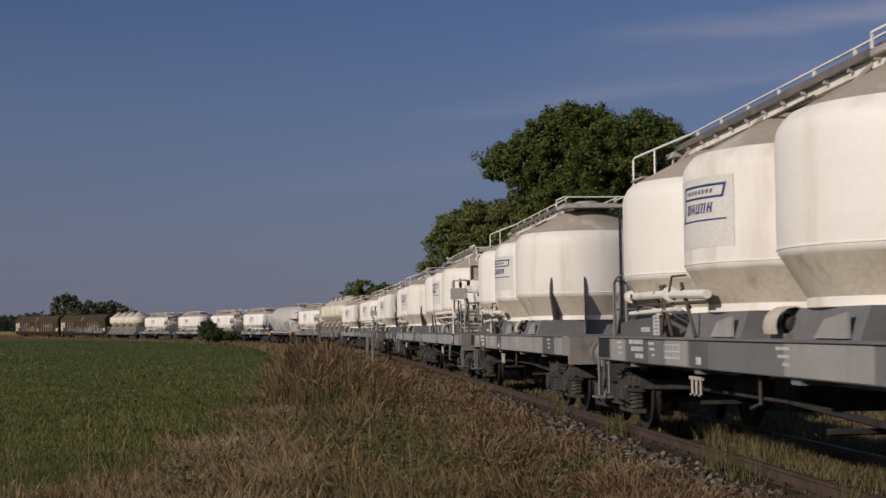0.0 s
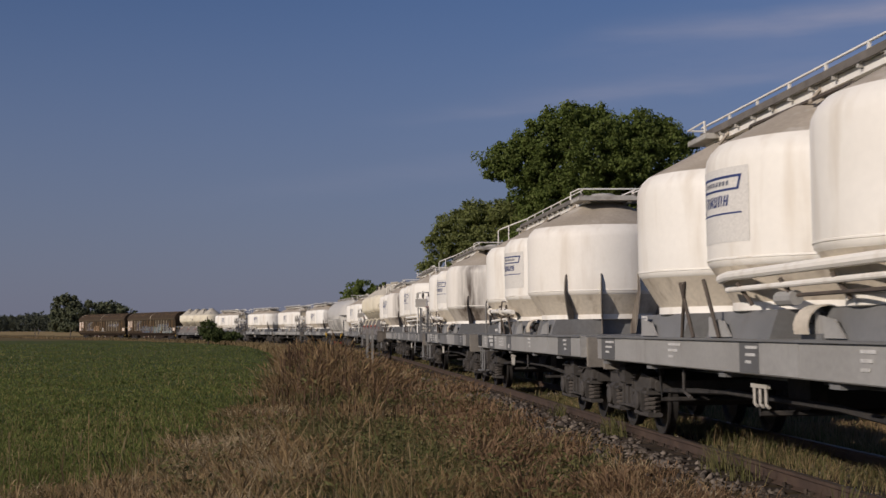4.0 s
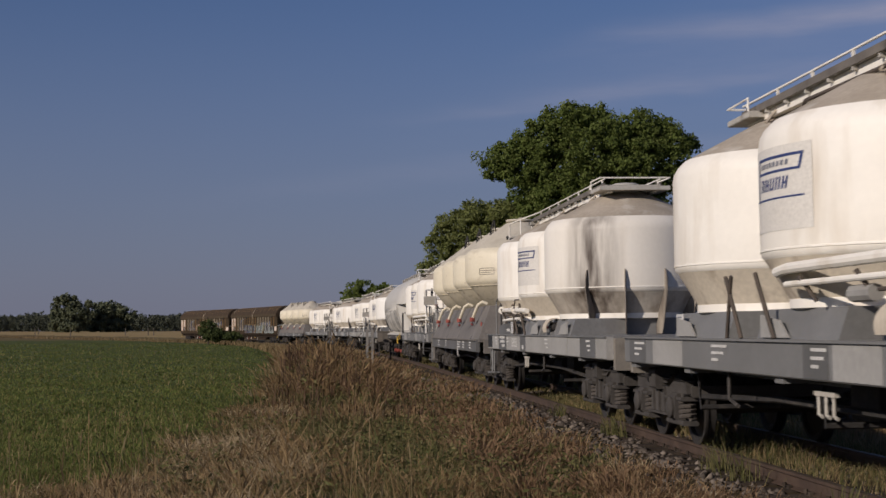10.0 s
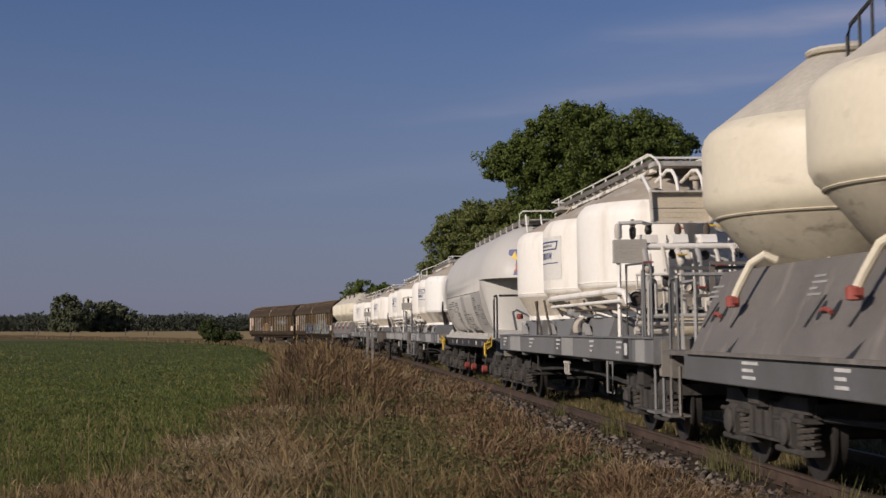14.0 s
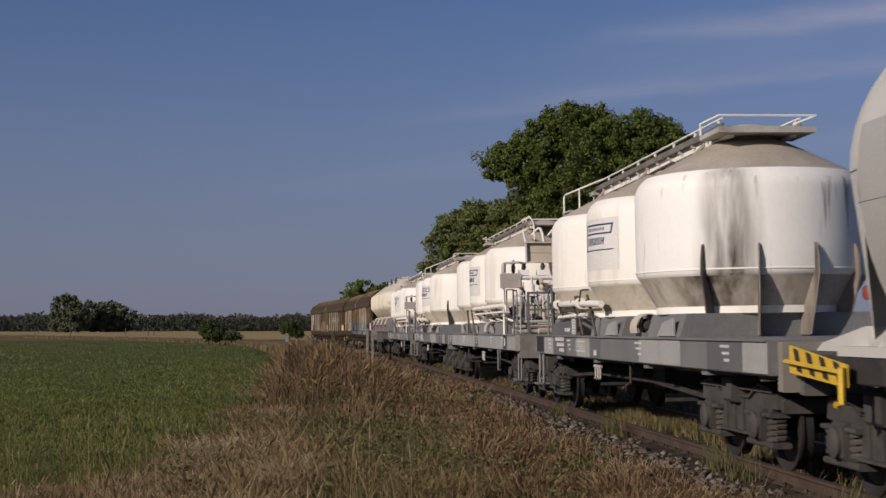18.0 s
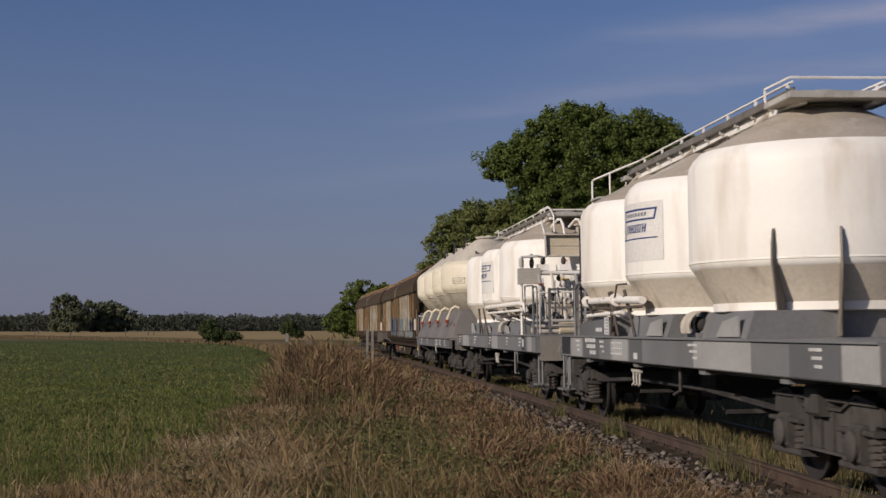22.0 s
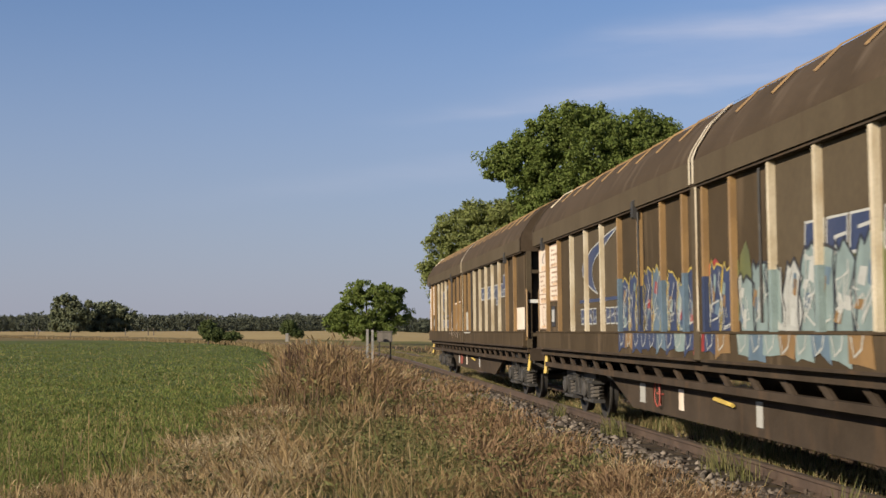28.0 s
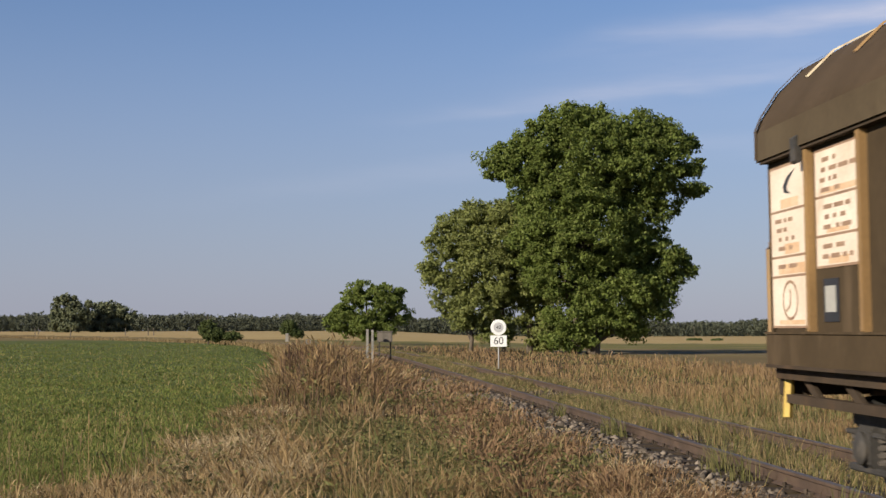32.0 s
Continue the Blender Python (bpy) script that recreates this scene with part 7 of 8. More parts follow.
tall_h = verge_height(y, l) * RNG.uniform(0.35, 1.5, nt) * (0.15 + 1.0 * patchy(x, y, 2.6, 0.7) + 0.65 * patchy(x, y, 6.5, 1.9)) * (0.55 + 0.45 * smooth(0.0, 1.4, l - field_edge(y)))
root = RNG.uniform(0.04, 0.13, nt) * np.maximum(1, y / 20)
ox, oy = RNG.normal(0, 1, (nt, per)), RNG.normal(0, 1, (nt, per))
bx, by = (x[:, None] + ox * root[:, None]), (y[:, None] + oy * root[:, None])
lay = 2 * np.pi * patchy(x, y, 0.8, 3.3) * 1.5                           # the way the wind has laid each tussock
out = np.arctan2(oy + 0.8 * np.sin(lay)[:, None], ox + 0.8 * np.cos(lay)[:, None]) + RNG.normal(0, 0.5, (nt, per))
bh = tall_h[:, None] * RNG.uniform(0.3, 1.05, (nt, per)) * np.where(tone == 0, 0.75, 1.0)[:, None]
bw = np.maximum(0.007, 0.00075 * y)[:, None] * RNG.uniform(0.7, 1.5, (nt, per))
for k, (nm, mt, lb, hd, ln, wd) in enumerate((
        ("green_grass", GREENGRASS, "green grass tussocks between the dry stalks", 0.0, 0.75, 1.4),
        ("dry_grass", STRAW, "dry straw-coloured grass tussocks on the verge", 0.0, 0.75, 1.1),
        ("golden_grass", GOLD, "golden dry grass with fine seed heads on the verge", 0.22, 0.55, 0.85),
        ("bleached_grass", BLEACHED, "bleached pale grass laid over by the wind", 0.0, 0.95, 1.0),
        ("reddish_grass", REDGRASS, "reddish dry grass with seed heads on the verge", 0.25, 0.5, 0.9))):
    m = tone == k
    gx, gy = bx[m].ravel(), by[m].ravel()
    grass(nm, gx, gy, ground_z(gx, gy), bh[m].ravel(), bw[m].ravel() * wd, mt, lb, head=hd, lean=ln, heading=out[m].ravel(), droop=0.35)
# single stalks standing over the tussocks
x, y, s, l = scatter(30000, 8.5, 100)
keep = (l > field_edge(y) + 0.2) & (l < -2.3) & (patchy(x, y, 1.9, 2.2) + 0.3 * RNG.random(len(x)) > 0.62)
x, y, l = x[keep], y[keep], l[keep]
grass("seeding_grass", x, y, ground_z(x, y), verge_height(y, l) * RNG.uniform(0.7, 1.45, len(x)), np.maximum(0.003, 0.00028 * y), GOLD, "thin grass stalks gone to seed", head=0.2, lean=0.3)

# leafy herbs low in the verge
n = 6500
y = 1 / RNG.uniform(1 / 70, 1 / 8, n)
x = y * RNG.uniform(-0.2, 0.3, n)
_, l = beside(x, y)
ok = (l > field_edge(y) + 0.6) & (l < -2.3) & (patchy(x, y, 1.1, 1.0) + 0.35 * patchy(x, y, 4.5, 2.0) > 0.55)
x, y, l = x[ok], y[ok], l[ok]
n, per = len(x), 16
hz = ground_z(x, y) + verge_height(y, l) * RNG.uniform(0.15, 0.95, n)
spread = RNG.uniform(0.05, 0.14, n)
c = np.repeat(np.stack([x, y, hz], -1), per, 0) + RNG.normal(0, 1, (n * per, 3)) * np.repeat(spread, per)[:, None]
a = RNG.normal(0, 1, (n * per, 3)) * np.array([1, 1, 0.5])
a /= np.linalg.norm(a, axis=1)[:, None]
b = np.cross(a, RNG.normal(0, 1, (n * per, 3)))
b /= np.linalg.norm(b, axis=1)[:, None]
sz = (RNG.uniform(0.02, 0.05, n * per) * np.maximum(1, np.repeat(y, per) / 25))[:, None]
v = np.stack([c - a * sz, c + b * sz * 0.4, c + a * sz, c - b * sz * 0.4], 1).reshape(-1, 3)
tagged(new("verge_herbs", np_mesh("verge_herbs", v, np.arange(len(v)).reshape(-1, 4), GREENGRASS)), "leafy green herbs low in the verge", "herbs", kind="stuff")

# dock and sorrel stalks in the tall strip
n = 800
s, l = RNG.uniform(18, 58, n), RNG.uniform(-6.6, -2.8, n)
x, y = track_points(s, l)
grass("dock_stalks", x, y, ground_z(x, y), verge_height(y, l) * RNG.uniform(0.8, 1.3, n) + 0.1, np.full(n, 0.018), DOCK, "dark brown dock stalks gone to seed", head=0.5, lean=0.1)

# the green field
x, y, s, l = scatter(300000, 13, 160)
keep = l < field_edge(y) + RNG.normal(0, 0.4, len(y))
x, y = x[keep], y[keep]
z = ground_z(x, y)
h = RNG.uniform(0.03, 0.10, len(x)) * (0.7 + 0.6 * patchy(x, y, 1.5, 2.0))
grass("field_grass", x, y, z, h, np.maximum(0.009, 0.00085 * y), FIELDGRASS, "short green grass of the field", lean=0.9)
x, y, s, l = scatter(9000, 13, 120)
keep = (l < field_edge(y)) & (patchy(x, y, 0.35, 4.0) + 0.25 * RNG.random(len(x)) > 0.66)
x, y = x[keep], y[keep]
grass("field_straw", x, y, ground_z(x, y), RNG.uniform(0.10, 0.26, len(x)), np.maximum(0.004, 0.0004 * y), STRAW, "dry stalks standing in the green field", head=0.2, lean=0.3)

# the far verge and the weeds between the rails
x, y, s, l = scatter(330000, 11, 150)
keep = (l > 1.5 + 0.5 * RNG.random(len(y))) & (l < 17)
x, y, s, l = x[keep], y[keep], s[keep], l[keep]
z = ground_z(x, y)
h = (0.12 + 0.20 * smooth(2.0, 5.5, l)) * RNG.uniform(0.3, 1.4, len(x)) * (0.15 + 0.8 * patchy(x, y, 1.7, 2.7) + 0.75 * patchy(x, y, 0.5, 1.3))
kind = RNG.random(len(x)) + 0.9 * (patchy(x, y, 0.6, 6.0) - 0.5) - 0.45 * smooth(5.0, 1.8, l)
thick = np.maximum(0.005, 0.00045 * y)
g_, r_ = kind < 0.14, kind > 0.9
p_ = ~(g_ | r_)
grass("dry_grass", x[p_], y[p_], z[p_], h[p_], thick[p_] * 1.2, GOLD, "golden dry grass beyond the track", lean=0.6, droop=0.3)
grass("green_grass", x[g_], y[g_], z[g_], h[g_] * 0.8, thick[g_] * 1.5, GREENGRASS, "green weeds beside the track", lean=0.4)
grass("reddish_grass", x[r_], y[r_], z[r_], h[r_] * 1.1, thick[r_], REDGRASS, "reddish seeding grass beyond the track", head=0.25, lean=0.25)
n = 130000
s, l = RNG.uniform(0, 1, n) ** 1.5 * 105 - 3, RNG.normal(0.12, 0.33, n) + np.where(RNG.random(n) < 0.4, 1.1, 0.0)
ok = (np.abs(np.abs(l) - 0.7525) > 0.08) & (patchy(s, l, 0.8, 9.0) + 0.4 * RNG.random(n) > 0.48)
x, y = track_points(s[ok], l[ok])
hh = RNG.uniform(0.06, 0.25, len(x)) * (0.5 + patchy(x, y, 1.4, 8.0))
dry = RNG.random(len(x)) < 0.45
for m, nm, mt, lb in ((~dry, "track_weeds", GREENGRASS, "low green weeds growing between the rails"), (dry, "dry_track_weeds", STRAW, "dry weeds growing between the rails")):
    grass(nm, x[m], y[m], np.full(m.sum(), -0.2), hh[m], np.maximum(0.006, 0.0005 * y[m]), mt, lb, lean=0.6)
# a few taller weeds at the near rail
n = 420
cs = RNG.choice([11.6, 12.0, 5.3, 6.4, 16.5, 2.2], n)
s, l = cs + RNG.normal(0, 0.16, n), -1.02 + RNG.normal(0, 0.08, n)
x, y = track_points(s, l)
grass("rail_weeds", x, y, np.full(n, -0.2), RNG.uniform(0.12, 0.42, n), np.full(n, 0.012), GREENGRASS, "green weeds at the rail", lean=0.5)
# long grass that hides the bed of the track far off
n = 26000
s, l = RNG.uniform(80, 330, n), RNG.uniform(-7.5, -1.7, n)
x, y = track_points(s, l)
z = ground_z(x, y)
grass("trackside_grass", x, y, z, RNG.uniform(0.25, 0.6, n), np.full(n, 0.06), STRAW, "long dry grass along the distant track", lean=0.3)
# tall pale stalks close by, at the edge of the field
n = 130
y = 1 / RNG.uniform(1 / 17, 1 / 8.5, n)
x = y * RNG.uniform(-0.34, -0.02, n)
grass("tall_stalks", x, y, ground_z(x, y), RNG.uniform(0.75, 1.08, n), np.full(n, 0.011), STRAW, "tall pale grass stalks with drooping seed heads", head=0.22, lean=0.25)
# trodden grass round the place where the camera stands, beside the track
n = 42000
a, r = RNG.uniform(0, 2 * np.pi, n), 0.7 + 9.3 * RNG.random(n) ** 0.5
x, y = r * np.sin(a), r * np.cos(a)
_, l = beside(x, y)
ok = l < -2.0
x, y, l = x[ok], y[ok], l[ok]
h = RNG.uniform(0.08, 0.34, len(x)) * (0.4 + 0.9 * patchy(x, y, 2.6, 0.7))
dry = patchy(x, y, 1.1, 1.0) + 0.4 * RNG.random(len(x)) < 0.72
for m, nm, mt, lb in ((dry, "trodden_dry_grass", STRAW, "low dry grass on the near verge"), (~dry, "trodden_green_grass", GREENGRASS, "low green grass on the near verge")):
    grass(nm, x[m], y[m], ground_z(x[m], y[m]), h[m], np.full(m.sum(), 0.006), mt, lb, lean=0.7)


# ---- trees ----
LEAVES = blade_mat("tree_leaves", ((0.120, 0.158, 0.036), (0.158, 0.198, 0.050), (0.088, 0.120, 0.027), (0.195, 0.225, 0.070)), 0.45)
MAPLE = blade_mat("maple_leaves", ((0.190, 0.215, 0.066), (0.235, 0.258, 0.088), (0.145, 0.168, 0.052), (0.270, 0.285, 0.118)), 0.5)
# far leaves are greyed, the haze of distance put into their colour
FARLEAVES = blade_mat("wood_leaves", ((0.10, 0.115, 0.065), (0.135, 0.145, 0.085), (0.075, 0.09, 0.052)), 0.2)
WOODLEAVES = blade_mat("distant_wood_leaves", ((0.058, 0.066, 0.046), (0.078, 0.085, 0.058), (0.044, 0.052, 0.038)), 0.12)
BARK = surf("bark", (0.13, 0.105, 0.08), (0.085, 0.07, 0.055), 3, 0.9, bump=0.8, fine=14, stretch=(1, 1, 0.25))


BUSHLEAVES = blade_mat("bush_leaves", ((0.062, 0.082, 0.026), (0.085, 0.105, 0.036), (0.045, 0.062, 0.02)), 0.3)


def leaf_cloud(centres, radius, count, size):
    """Leaf faces scattered round the centres of clumps."""
    n = len(centres) * count
    c = np.repeat(centres, count, 0)
    d = RNG.normal(0, 1, (n, 3))
    d = d / np.linalg.norm(d, axis=1)[:, None] * RNG.random((n, 1)) ** 0.45
    p = c + d * np.repeat(radius, count)[:, None] * np.array([1, 1, 0.72])
    nrm = d + RNG.normal(0, 0.45, (n, 3)) + np.array([0, 0, 0.25])
    a = np.cross(nrm, RNG.normal(0, 1, (n, 3)))
    a /= np.linalg.norm(a, axis=1)[:, None]
    b = np.cross(a, nrm)
    b /= np.linalg.norm(b, axis=1)[:, None]
    s = (size * RNG.uniform(0.6, 1.4, n))[:, None]
    v = np.stack([p - a * s, p + b * s * 0.55, p + a * s, p - b * s * 0.55], 1).reshape(-1, 3)
    return v, np.arange(4 * n).reshape(-1, 4)


def tree(name, dist, blobs, trunks, leaf, per_m2, label, category="tree", depth=0.8, mat_=None, clump=0.75, fill=0.6):
    """A crown of leaf clumps on limbs. blobs: bearing, middle height, half width, half height, as seen at dist metres; trunks: bearing and girth."""
    base_x = trunks[0][0] * dist
    z0 = float(ground_z(np.array([base_x]), np.array([dist]))[0])
    top = thing(name, None, None, label, category, at=pose(base_x, dist, z0))
    cl, rad_, mids = [], [], []
    for bx, bz, rx, rz in blobs:
        cx_, cz, wx, wz = bx * dist, EYE[2] + bz * dist, rx * dist, rz * dist
        wy = wx * depth
        n = int(max(6, per_m2 * 4 * math.pi * ((wx * wy) ** 1.6 / 3 + 2 * (wx * wz) ** 1.6 / 3) ** 0.625))
        # lobes on the outside of the blob, each a shell of leaf clumps
        many = max(4, n // 8)
        d = RNG.normal(0, 1, (many, 3))
        d = d / np.linalg.norm(d, axis=1)[:, None] * RNG.uniform(0.45, 0.98, (many, 1))
        lobe = np.array([cx_, dist + RNG.uniform(-0.2, 0.2) * wy, cz]) + d * np.array([wx, wy, wz])
        wide = RNG.uniform(0.16, 0.42, many) * min(wx, wz)
        own = RNG.integers(0, many, n)
        e = RNG.normal(0, 1, (n, 3))
        e = e / np.linalg.norm(e, axis=1)[:, None] * RNG.uniform(0.4, 1.0, (n, 1))
        spot = lobe[own] + e * wide[own][:, None] * np.array([1.25, 1.25, 0.75])
        even = RNG.normal(0, 1, (n, 3))
        even = even / np.linalg.norm(even, axis=1)[:, None] * RNG.uniform(0.35, 1.0, (n, 1)) ** 0.5
        even = np.array([cx_, dist, cz]) + even * np.array([wx, wy, wz]) * RNG.uniform(0.80, 1.10, (n, 1))
        cl.append(np.where(RNG.random((n, 1)) < fill, even, spot))
        rad_.append(RNG.uniform(0.35, 1.0, n) ** 1.3 * 1.15 * clump)
        mids.append(Vector((cx_, dist, cz)))
    cl, rad_ = np.concatenate(cl), np.concatenate(rad_)
    cl[:, 2] = np.maximum(cl[:, 2], z0 + 0.5 * rad_)
    v, q = leaf_cloud(cl - np.array([base_x, dist, z0]), rad_, leaf[1], leaf[0])
    part("crown", np_mesh("crown", v, q, mat_ or LEAVES), None, top)
    for tb, girth in trunks:
        tx = tb * dist - base_x
        w = Shape().tube([(tx, 0, -0.2), (tx + 0.15, 0, 1.2), (tx - 0.1, 0.1, 3.0), (tx + 0.2, 0, 5.0)][: 4 if dist < 150 else 3], girth, 9, girth * 0.6)
        trunk = part("trunk", w, BARK, top, "tapered grey-brown trunk")
        near = sorted(mids, key=lambda m: abs(m.x - tb * dist))[: max(2, len(mids) // len(trunks))]
        for m in near:
            e = m - Vector((base_x, dist, z0))
            st = Vector((tx, 0, min(2.2, 0.4 * e.z)))
            k = st.lerp(e, 0.5) + Vector((0, 0.3, 0.12 * e.z))
            part("limb", Shape().tube([st, k, e], girth * 0.45, 6, girth * 0.12), BARK, trunk)
    return top


def ell(px, py, rx, ry):
    """Bearing and height slopes of an oval in a level view of the place."""
    return ((px - 784) / 2507, (585.3 - py) / 2507, rx / 2507, ry / 2507)


tree("oak_tree", 116, [ell(*e) for e in ((1050, 282, 130, 86), (930, 292, 66, 52), (1145, 285, 78, 76), (1150, 368, 52, 44), (1008, 212, 52, 36), (1058, 202, 22, 20), (1140, 224, 56, 30), (1190, 252, 42, 34), (1222, 296, 28, 24), (1226, 336, 30, 14), (896, 280, 34, 26), (876, 300, 18, 22), (968, 232, 34, 26),
     (1040, 400, 120, 80), (1010, 350, 110, 50), (1000, 480, 80, 56), (960, 420, 60, 50), (1120, 440, 60, 50), (1180, 452, 46, 26), (1205, 476, 30, 26), (1150, 505, 60, 44), (1090, 520, 95, 60), (1150, 552, 34, 26), (1030, 560, 70, 40), (1115, 582, 30, 20), (1010, 603, 55, 20))], [((1048 - 784) / 2507, 0.6), ((1020 - 784) / 2507, 0.35)],
     (0.135, 46), 2.7, "large dense oak with dark trunks standing in dry grass", clump=0.78, fill=0.42)
tree("field_maple", 123, [ell(*e) for e in ((885, 425, 92, 64), (880, 480, 90, 60), (812, 412, 48, 38), (772, 428, 24, 18), (790, 478, 44, 44), (764, 486, 20, 14), (800, 530, 38, 34), (850, 545, 66, 42), (940, 500, 70, 60), (900, 384, 52, 34), (845, 380, 40, 22), (955, 570, 40, 28), (880, 590, 36, 24), (985, 590, 42, 28), (815, 570, 24, 18), (960, 610, 30, 14))],
     [((936 - 784) / 2507, 0.32), ((832 - 784) / 2507, 0.2), ((890 - 784) / 2507, 0.2)],
     (0.130, 42), 2.9, "spreading lighter green tree with pale trunks", clump=0.68, mat_=MAPLE, fill=0.5)
tree("round_tree", 172, [ell(*e) for e in ((652, 546, 62, 44), (642, 514, 36, 18), (690, 518, 28, 18), (606, 562, 30, 30), (708, 556, 24, 20), (650, 580, 60, 20), (585, 575, 14, 16))], [((652 - 784) / 2507, 0.3)],
     (0.16, 38), 2.0, "rounded dark green tree beyond the track", clump=0.62, fill=0.4)
tree("willow_tree", 420, [ell(*e) for e in ((118, 540, 27, 20), (135, 555, 30, 16), (100, 555, 16, 14), (160, 538, 10, 7), (120, 575, 34, 14))], [((122 - 784) / 2507, 0.5)],
     (0.42, 26), 0.5, "grey-green willow in front of the woods", mat_=FARLEAVES, clump=1.5)
tree("poplar_group", 430, [ell(*e) for e in ((185, 553, 28, 18), (205, 555, 22, 18), (228, 560, 13, 16), (190, 575, 44, 14), (165, 560, 12, 10))], [((190 - 784) / 2507, 0.5)],
     (0.42, 26), 0.55, "dark green clump of trees before the woods", mat_=FARLEAVES, clump=1.5)
tree("bush", 150, [ell(*e) for e in ((368, 583, 18, 17), (380, 592, 24, 12), (408, 595, 22, 8))], [((368 - 784) / 2507, 0.08)], (0.10, 26), 10.4, "low dark green bush at the field's edge", "bush", mat_=BUSHLEAVES, fill=0.95, clump=0.35)
tree("bush", 210, [ell(*e) for e in ((512, 580, 16, 14), (525, 590, 14, 8))], [((512 - 784) / 2507, 0.08)], (0.13, 24), 7.8, "small green bush near the track", "bush", mat_=BUSHLEAVES, fill=0.95, clump=0.4)
tree("bush", 300, [ell(*e) for e in ((1228, 606, 12, 5), (1268, 609, 9, 4))], [((1228 - 784) / 2507, 0.06)], (0.16, 24), 6.5, "small dark bush in the ripe field", "bush", mat_=BUSHLEAVES, fill=0.95, clump=0.4)

# woods along the horizon
n = 15000
b = RNG.uniform(-0.34, 0.36, n)
dist = RNG.uniform(560, 640, n)
wx = b * dist
top_h = 6.7 + 0.5 * np.sin(b * 60) + 0.45 * np.sin(b * 173 + 1) + RNG.normal(0, 0.4, n) - 0.3 * smooth(-0.05, 0.2, b)
wz0 = ground_z(wx, dist)
cen = np.stack([wx, dist, wz0 + np.maximum(0.6, top_h * RNG.uniform(0.02, 0.93, n))], -1)
v, q = leaf_cloud(cen, RNG.uniform(0.6, 1.5, n), 12, 0.45)
tagged(new("distant_woods", np_mesh("distant_woods", v, q, WOODLEAVES)), "dark band of distant mixed woods", "woods", kind="stuff")


# ---- signs, posts and fences ----
CONCRETE = surf("weathered_concrete", (0.27, 0.255, 0.23), (0.20, 0.19, 0.175), 3, 0.9, bump=0.4, fine=25)
SIGNWHITE = surf("sign_white", (0.80, 0.80, 0.79), (0.74, 0.74, 0.73), 3, 0.4, bump=0)
SIGNGREY = surf("sign_grey", (0.46, 0.46, 0.47), (0.42, 0.42, 0.43), 3, 0.5, bump=0)
STEEL = surf("galvanised_post", (0.40, 0.40, 0.40), (0.30, 0.30, 0.30), 4, 0.5, metal=0.6)
WOOD = surf("grey_wood", (0.16, 0.14, 0.12), (0.11, 0.10, 0.085), 3, 0.9, bump=0.5, stretch=(1, 1, 0.2))


def lettering(text, size, at, parent, material, depth=0.003):
    """Raised characters facing -y."""
    cu = bpy.data.curves.new("figures", "FONT")
    cu.body, cu.size, cu.align_x, cu.align_y, cu.extrude = text, size, "CENTER", "CENTER", depth
    ob = bpy.data.objects.new("tmp", cu)
    scene.collection.objects.link(ob)
    me = bpy.data.meshes.new_from_object(ob.evaluated_get(bpy.context.evaluated_depsgraph_get()))
    bpy.data.objects.remove(ob)
    me.materials.clear()
    me.materials.append(material)
    return part("figures", me, None, parent, at=at @ pose(0, 0, 0, 90, 0, 0))


sx, sy = (882 - 784) / 2507 * 63, 63.0
sz = float(ground_z(np.array([sx]), np.array([sy]))[0])
sign = thing("speed_sign", None, None, "white railway speed sign, round plate over square plate", "sign", at=pose(sx, sy, sz))
zt = 1.419 - (580 - 585.3) * 63 / 2507 - sz
part("post", Shape().tube([(0, 0.03, -0.1), (0, 0.03, zt + 0.2)], 0.03, 8), STEEL, sign)
disc = part("round_plate", Shape().lathe([(0.34, -0.01), (0.35, 0.0), (0.34, 0.012)], 0, 0, zt, 32, "y"), SIGNWHITE, sign, "white round plate with grey disc")
part("ring", Shape().lathe([(0.22, -0.016), (0.22, -0.012)], 0, 0, zt, 28, "y"), SIGNGREY, disc)
lettering("40", 0.24, pose(0, -0.018, zt), disc, INK)
sq = part("square_plate", Shape().box(-0.36, 0.36, -0.01, 0.012, zt - 0.86, zt - 0.36, 0.004), SIGNWHITE, sign, "white square plate with the number 60")
lettering("60", 0.46, pose(0, -0.012, zt - 0.61), sq, INK)

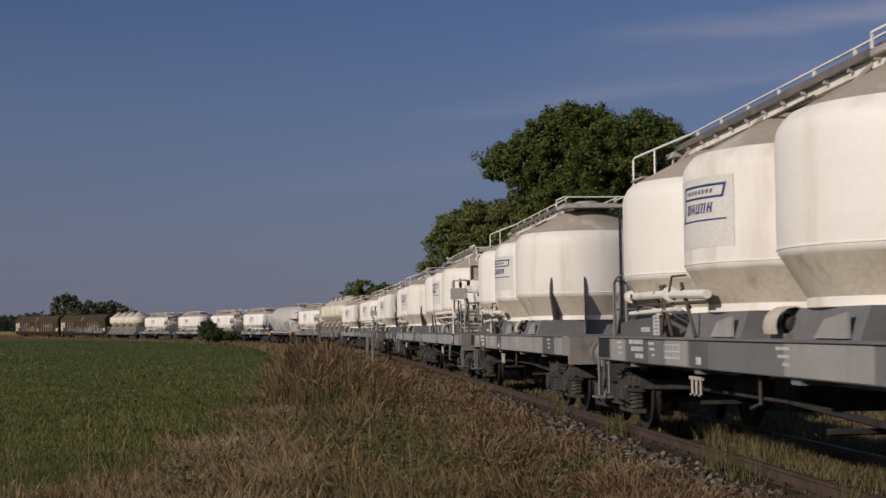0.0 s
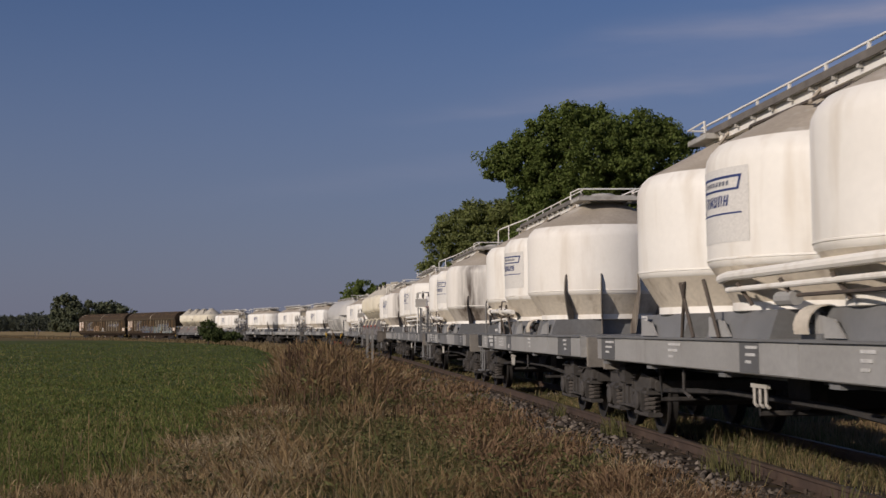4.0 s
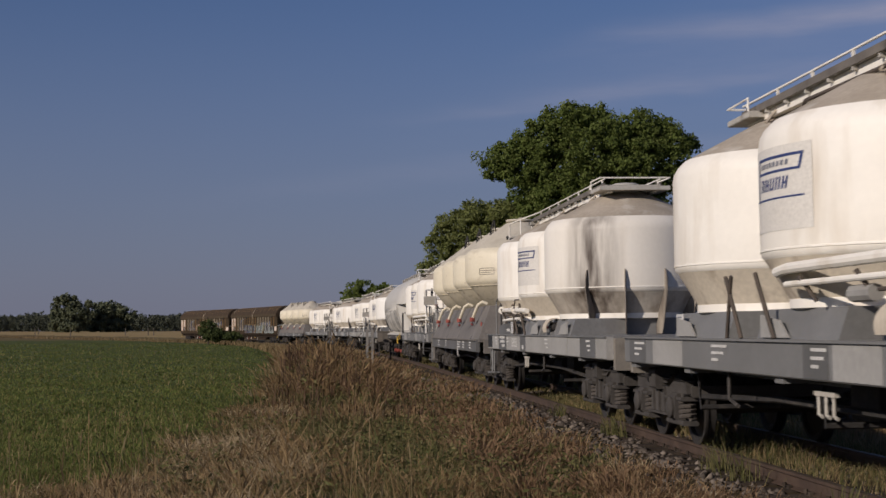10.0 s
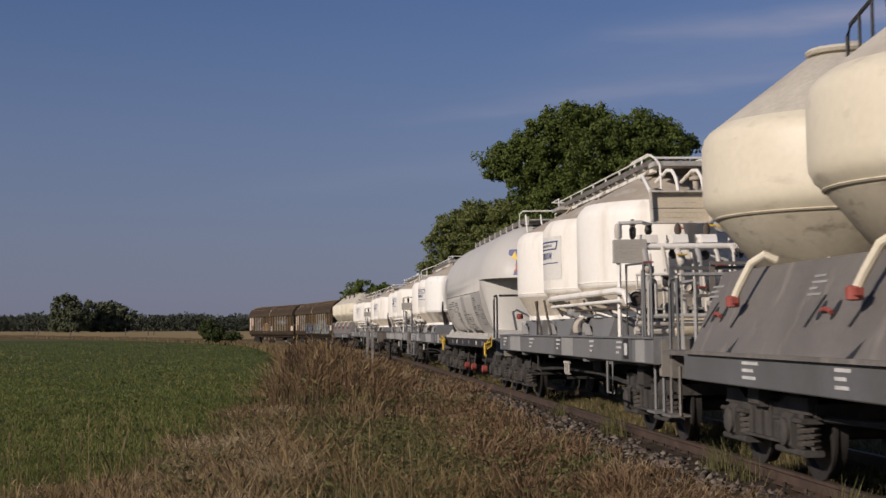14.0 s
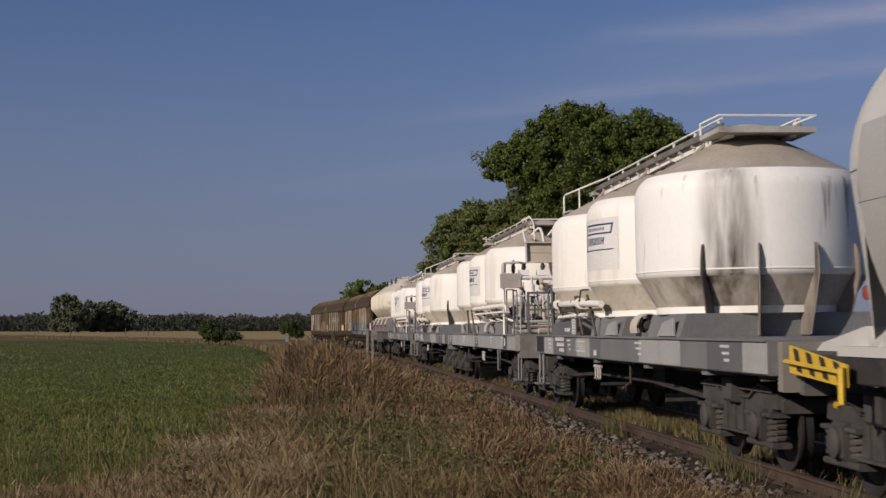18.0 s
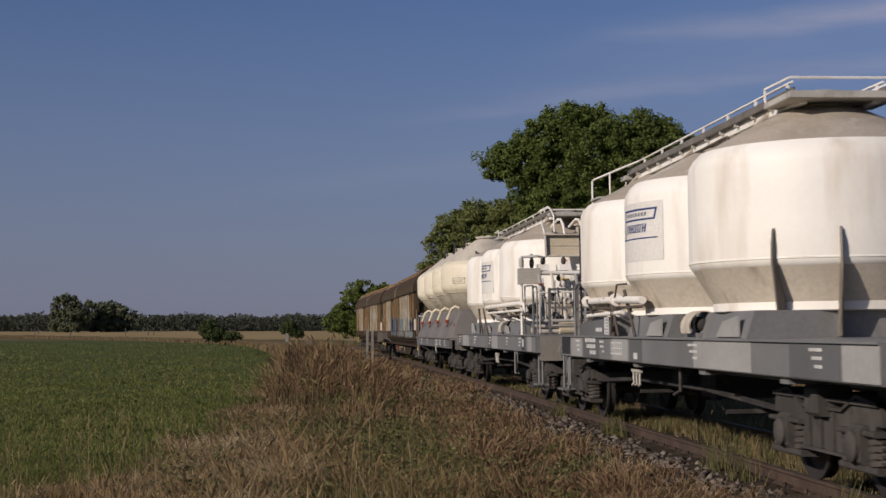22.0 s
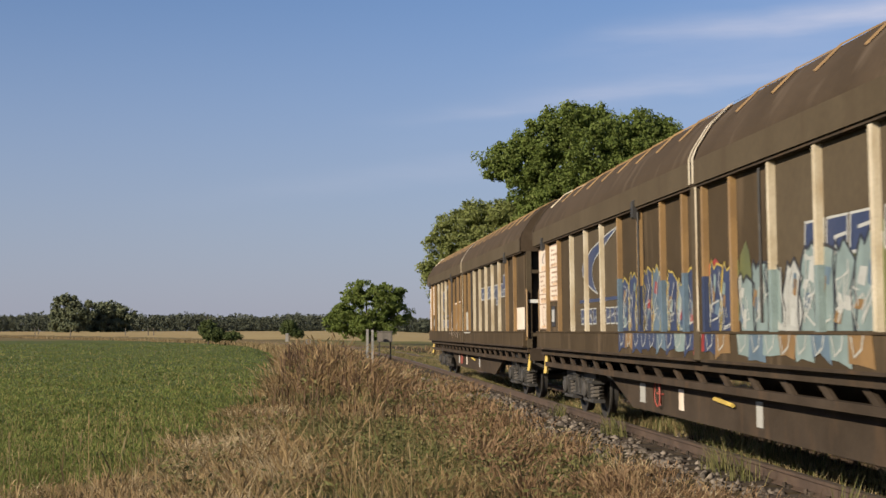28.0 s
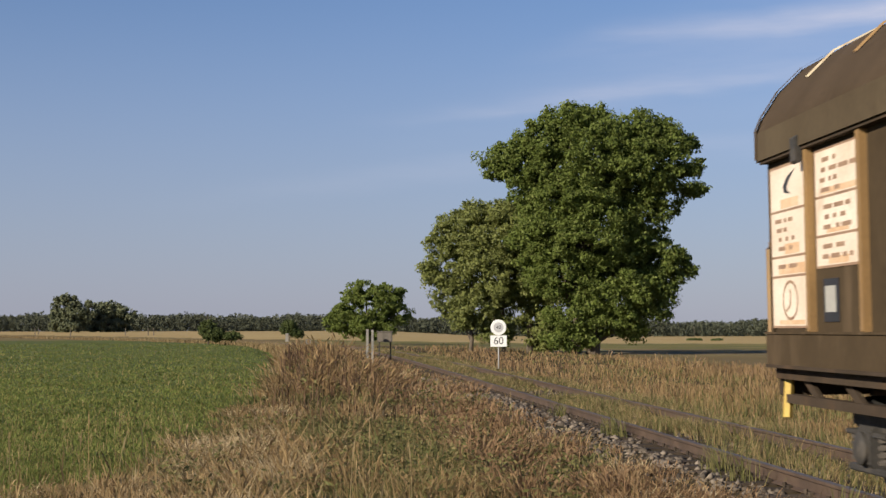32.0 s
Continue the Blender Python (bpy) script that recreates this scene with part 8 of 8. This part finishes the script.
for px, dist, zt, w, label in ((650, 75, 583, 0.13, "pale concrete post beside the track"), (659, 74.6, 584, 0.12, "pale concrete post beside the track"), (508, 190, 590, 0.4, "short pale concrete marker in the grass"),
                               (546, 150, 600, 0.55, "low white concrete culvert head in grass")):
    x = (px - 784) / 2507 * dist
    z0 = float(ground_z(np.array([x]), np.array([dist]))[0])
    h = 1.419 - (zt - 585.3) * dist / 2507 - z0
    p = Shape().box(-w / 2, w / 2, -w / 2, w / 2, -0.2, h, 0.015)
    p.box(-w / 2 - 0.01, w / 2 + 0.01, -w / 2 - 0.01, w / 2 + 0.01, h - 0.12, h - 0.05)
    thing("concrete_post", p, CONCRETE, label, "post", at=pose(x, dist, z0))
x = (681 - 784) / 2507 * 76
z0 = float(ground_z(np.array([x]), np.array([76.0]))[0])
cab = thing("trackside_cabinet", None, None, "grey trackside cabinet on legs beside the posts", "cabinet", at=pose(x, 76, z0))
zb = 1.419 - (606 - 585.3) * 76 / 2507 - z0
part("housing", Shape().box(-0.40, 0.40, -0.2, 0.2, zb, zb + 0.55, 0.02), WOOD, cab)
part("roof", Shape().box(-0.44, 0.44, -0.24, 0.24, zb + 0.55, zb + 0.6, 0.01), WOOD, cab)
for lx in (-0.3, 0.3):
    part("leg", Shape().box(lx - 0.04, lx + 0.04, -0.04, 0.04, -0.1, zb), IRON, cab)
part("door", Shape().box(-0.34, 0.34, -0.215, -0.2, zb + 0.05, zb + 0.5, 0.004), WOOD, cab)
for px, dist in ((62, 330), (68, 330), (125, 300), (262, 300), (272, 310), (222, 300)):
    x = (px - 784) / 2507 * dist
    z0 = float(ground_z(np.array([x]), np.array([float(dist)]))[0])
    thing("fence_post", Shape().tube([(0, 0, -0.2), (0.02, 0, 0.7), (0.03, 0, 1.5)], 0.12, 6, 0.09), WOOD, "weathered wooden fence post in the far field", "post", "posts in the field", at=pose(x, dist, z0))


def motions():
    times = [k * 0.5 for k in range(65)]
    turns = [k / 15 for k in range(481)]
    for ob, mid, lead, pivot in TRAIN:
        walk(ob, [(t, wagon_pose(mid, lead, pivot, t)) for t in times])
        way = -1 if lead == "plain" else 1
        for c in ob.children_recursive:
            if c.name.startswith("wheelset"):
                at = c.matrix_basis.copy()
                walk(c, [(t, at @ Matrix.Rotation(way * run(t) / 0.46, 4, "Y")) for t in turns])


motions()
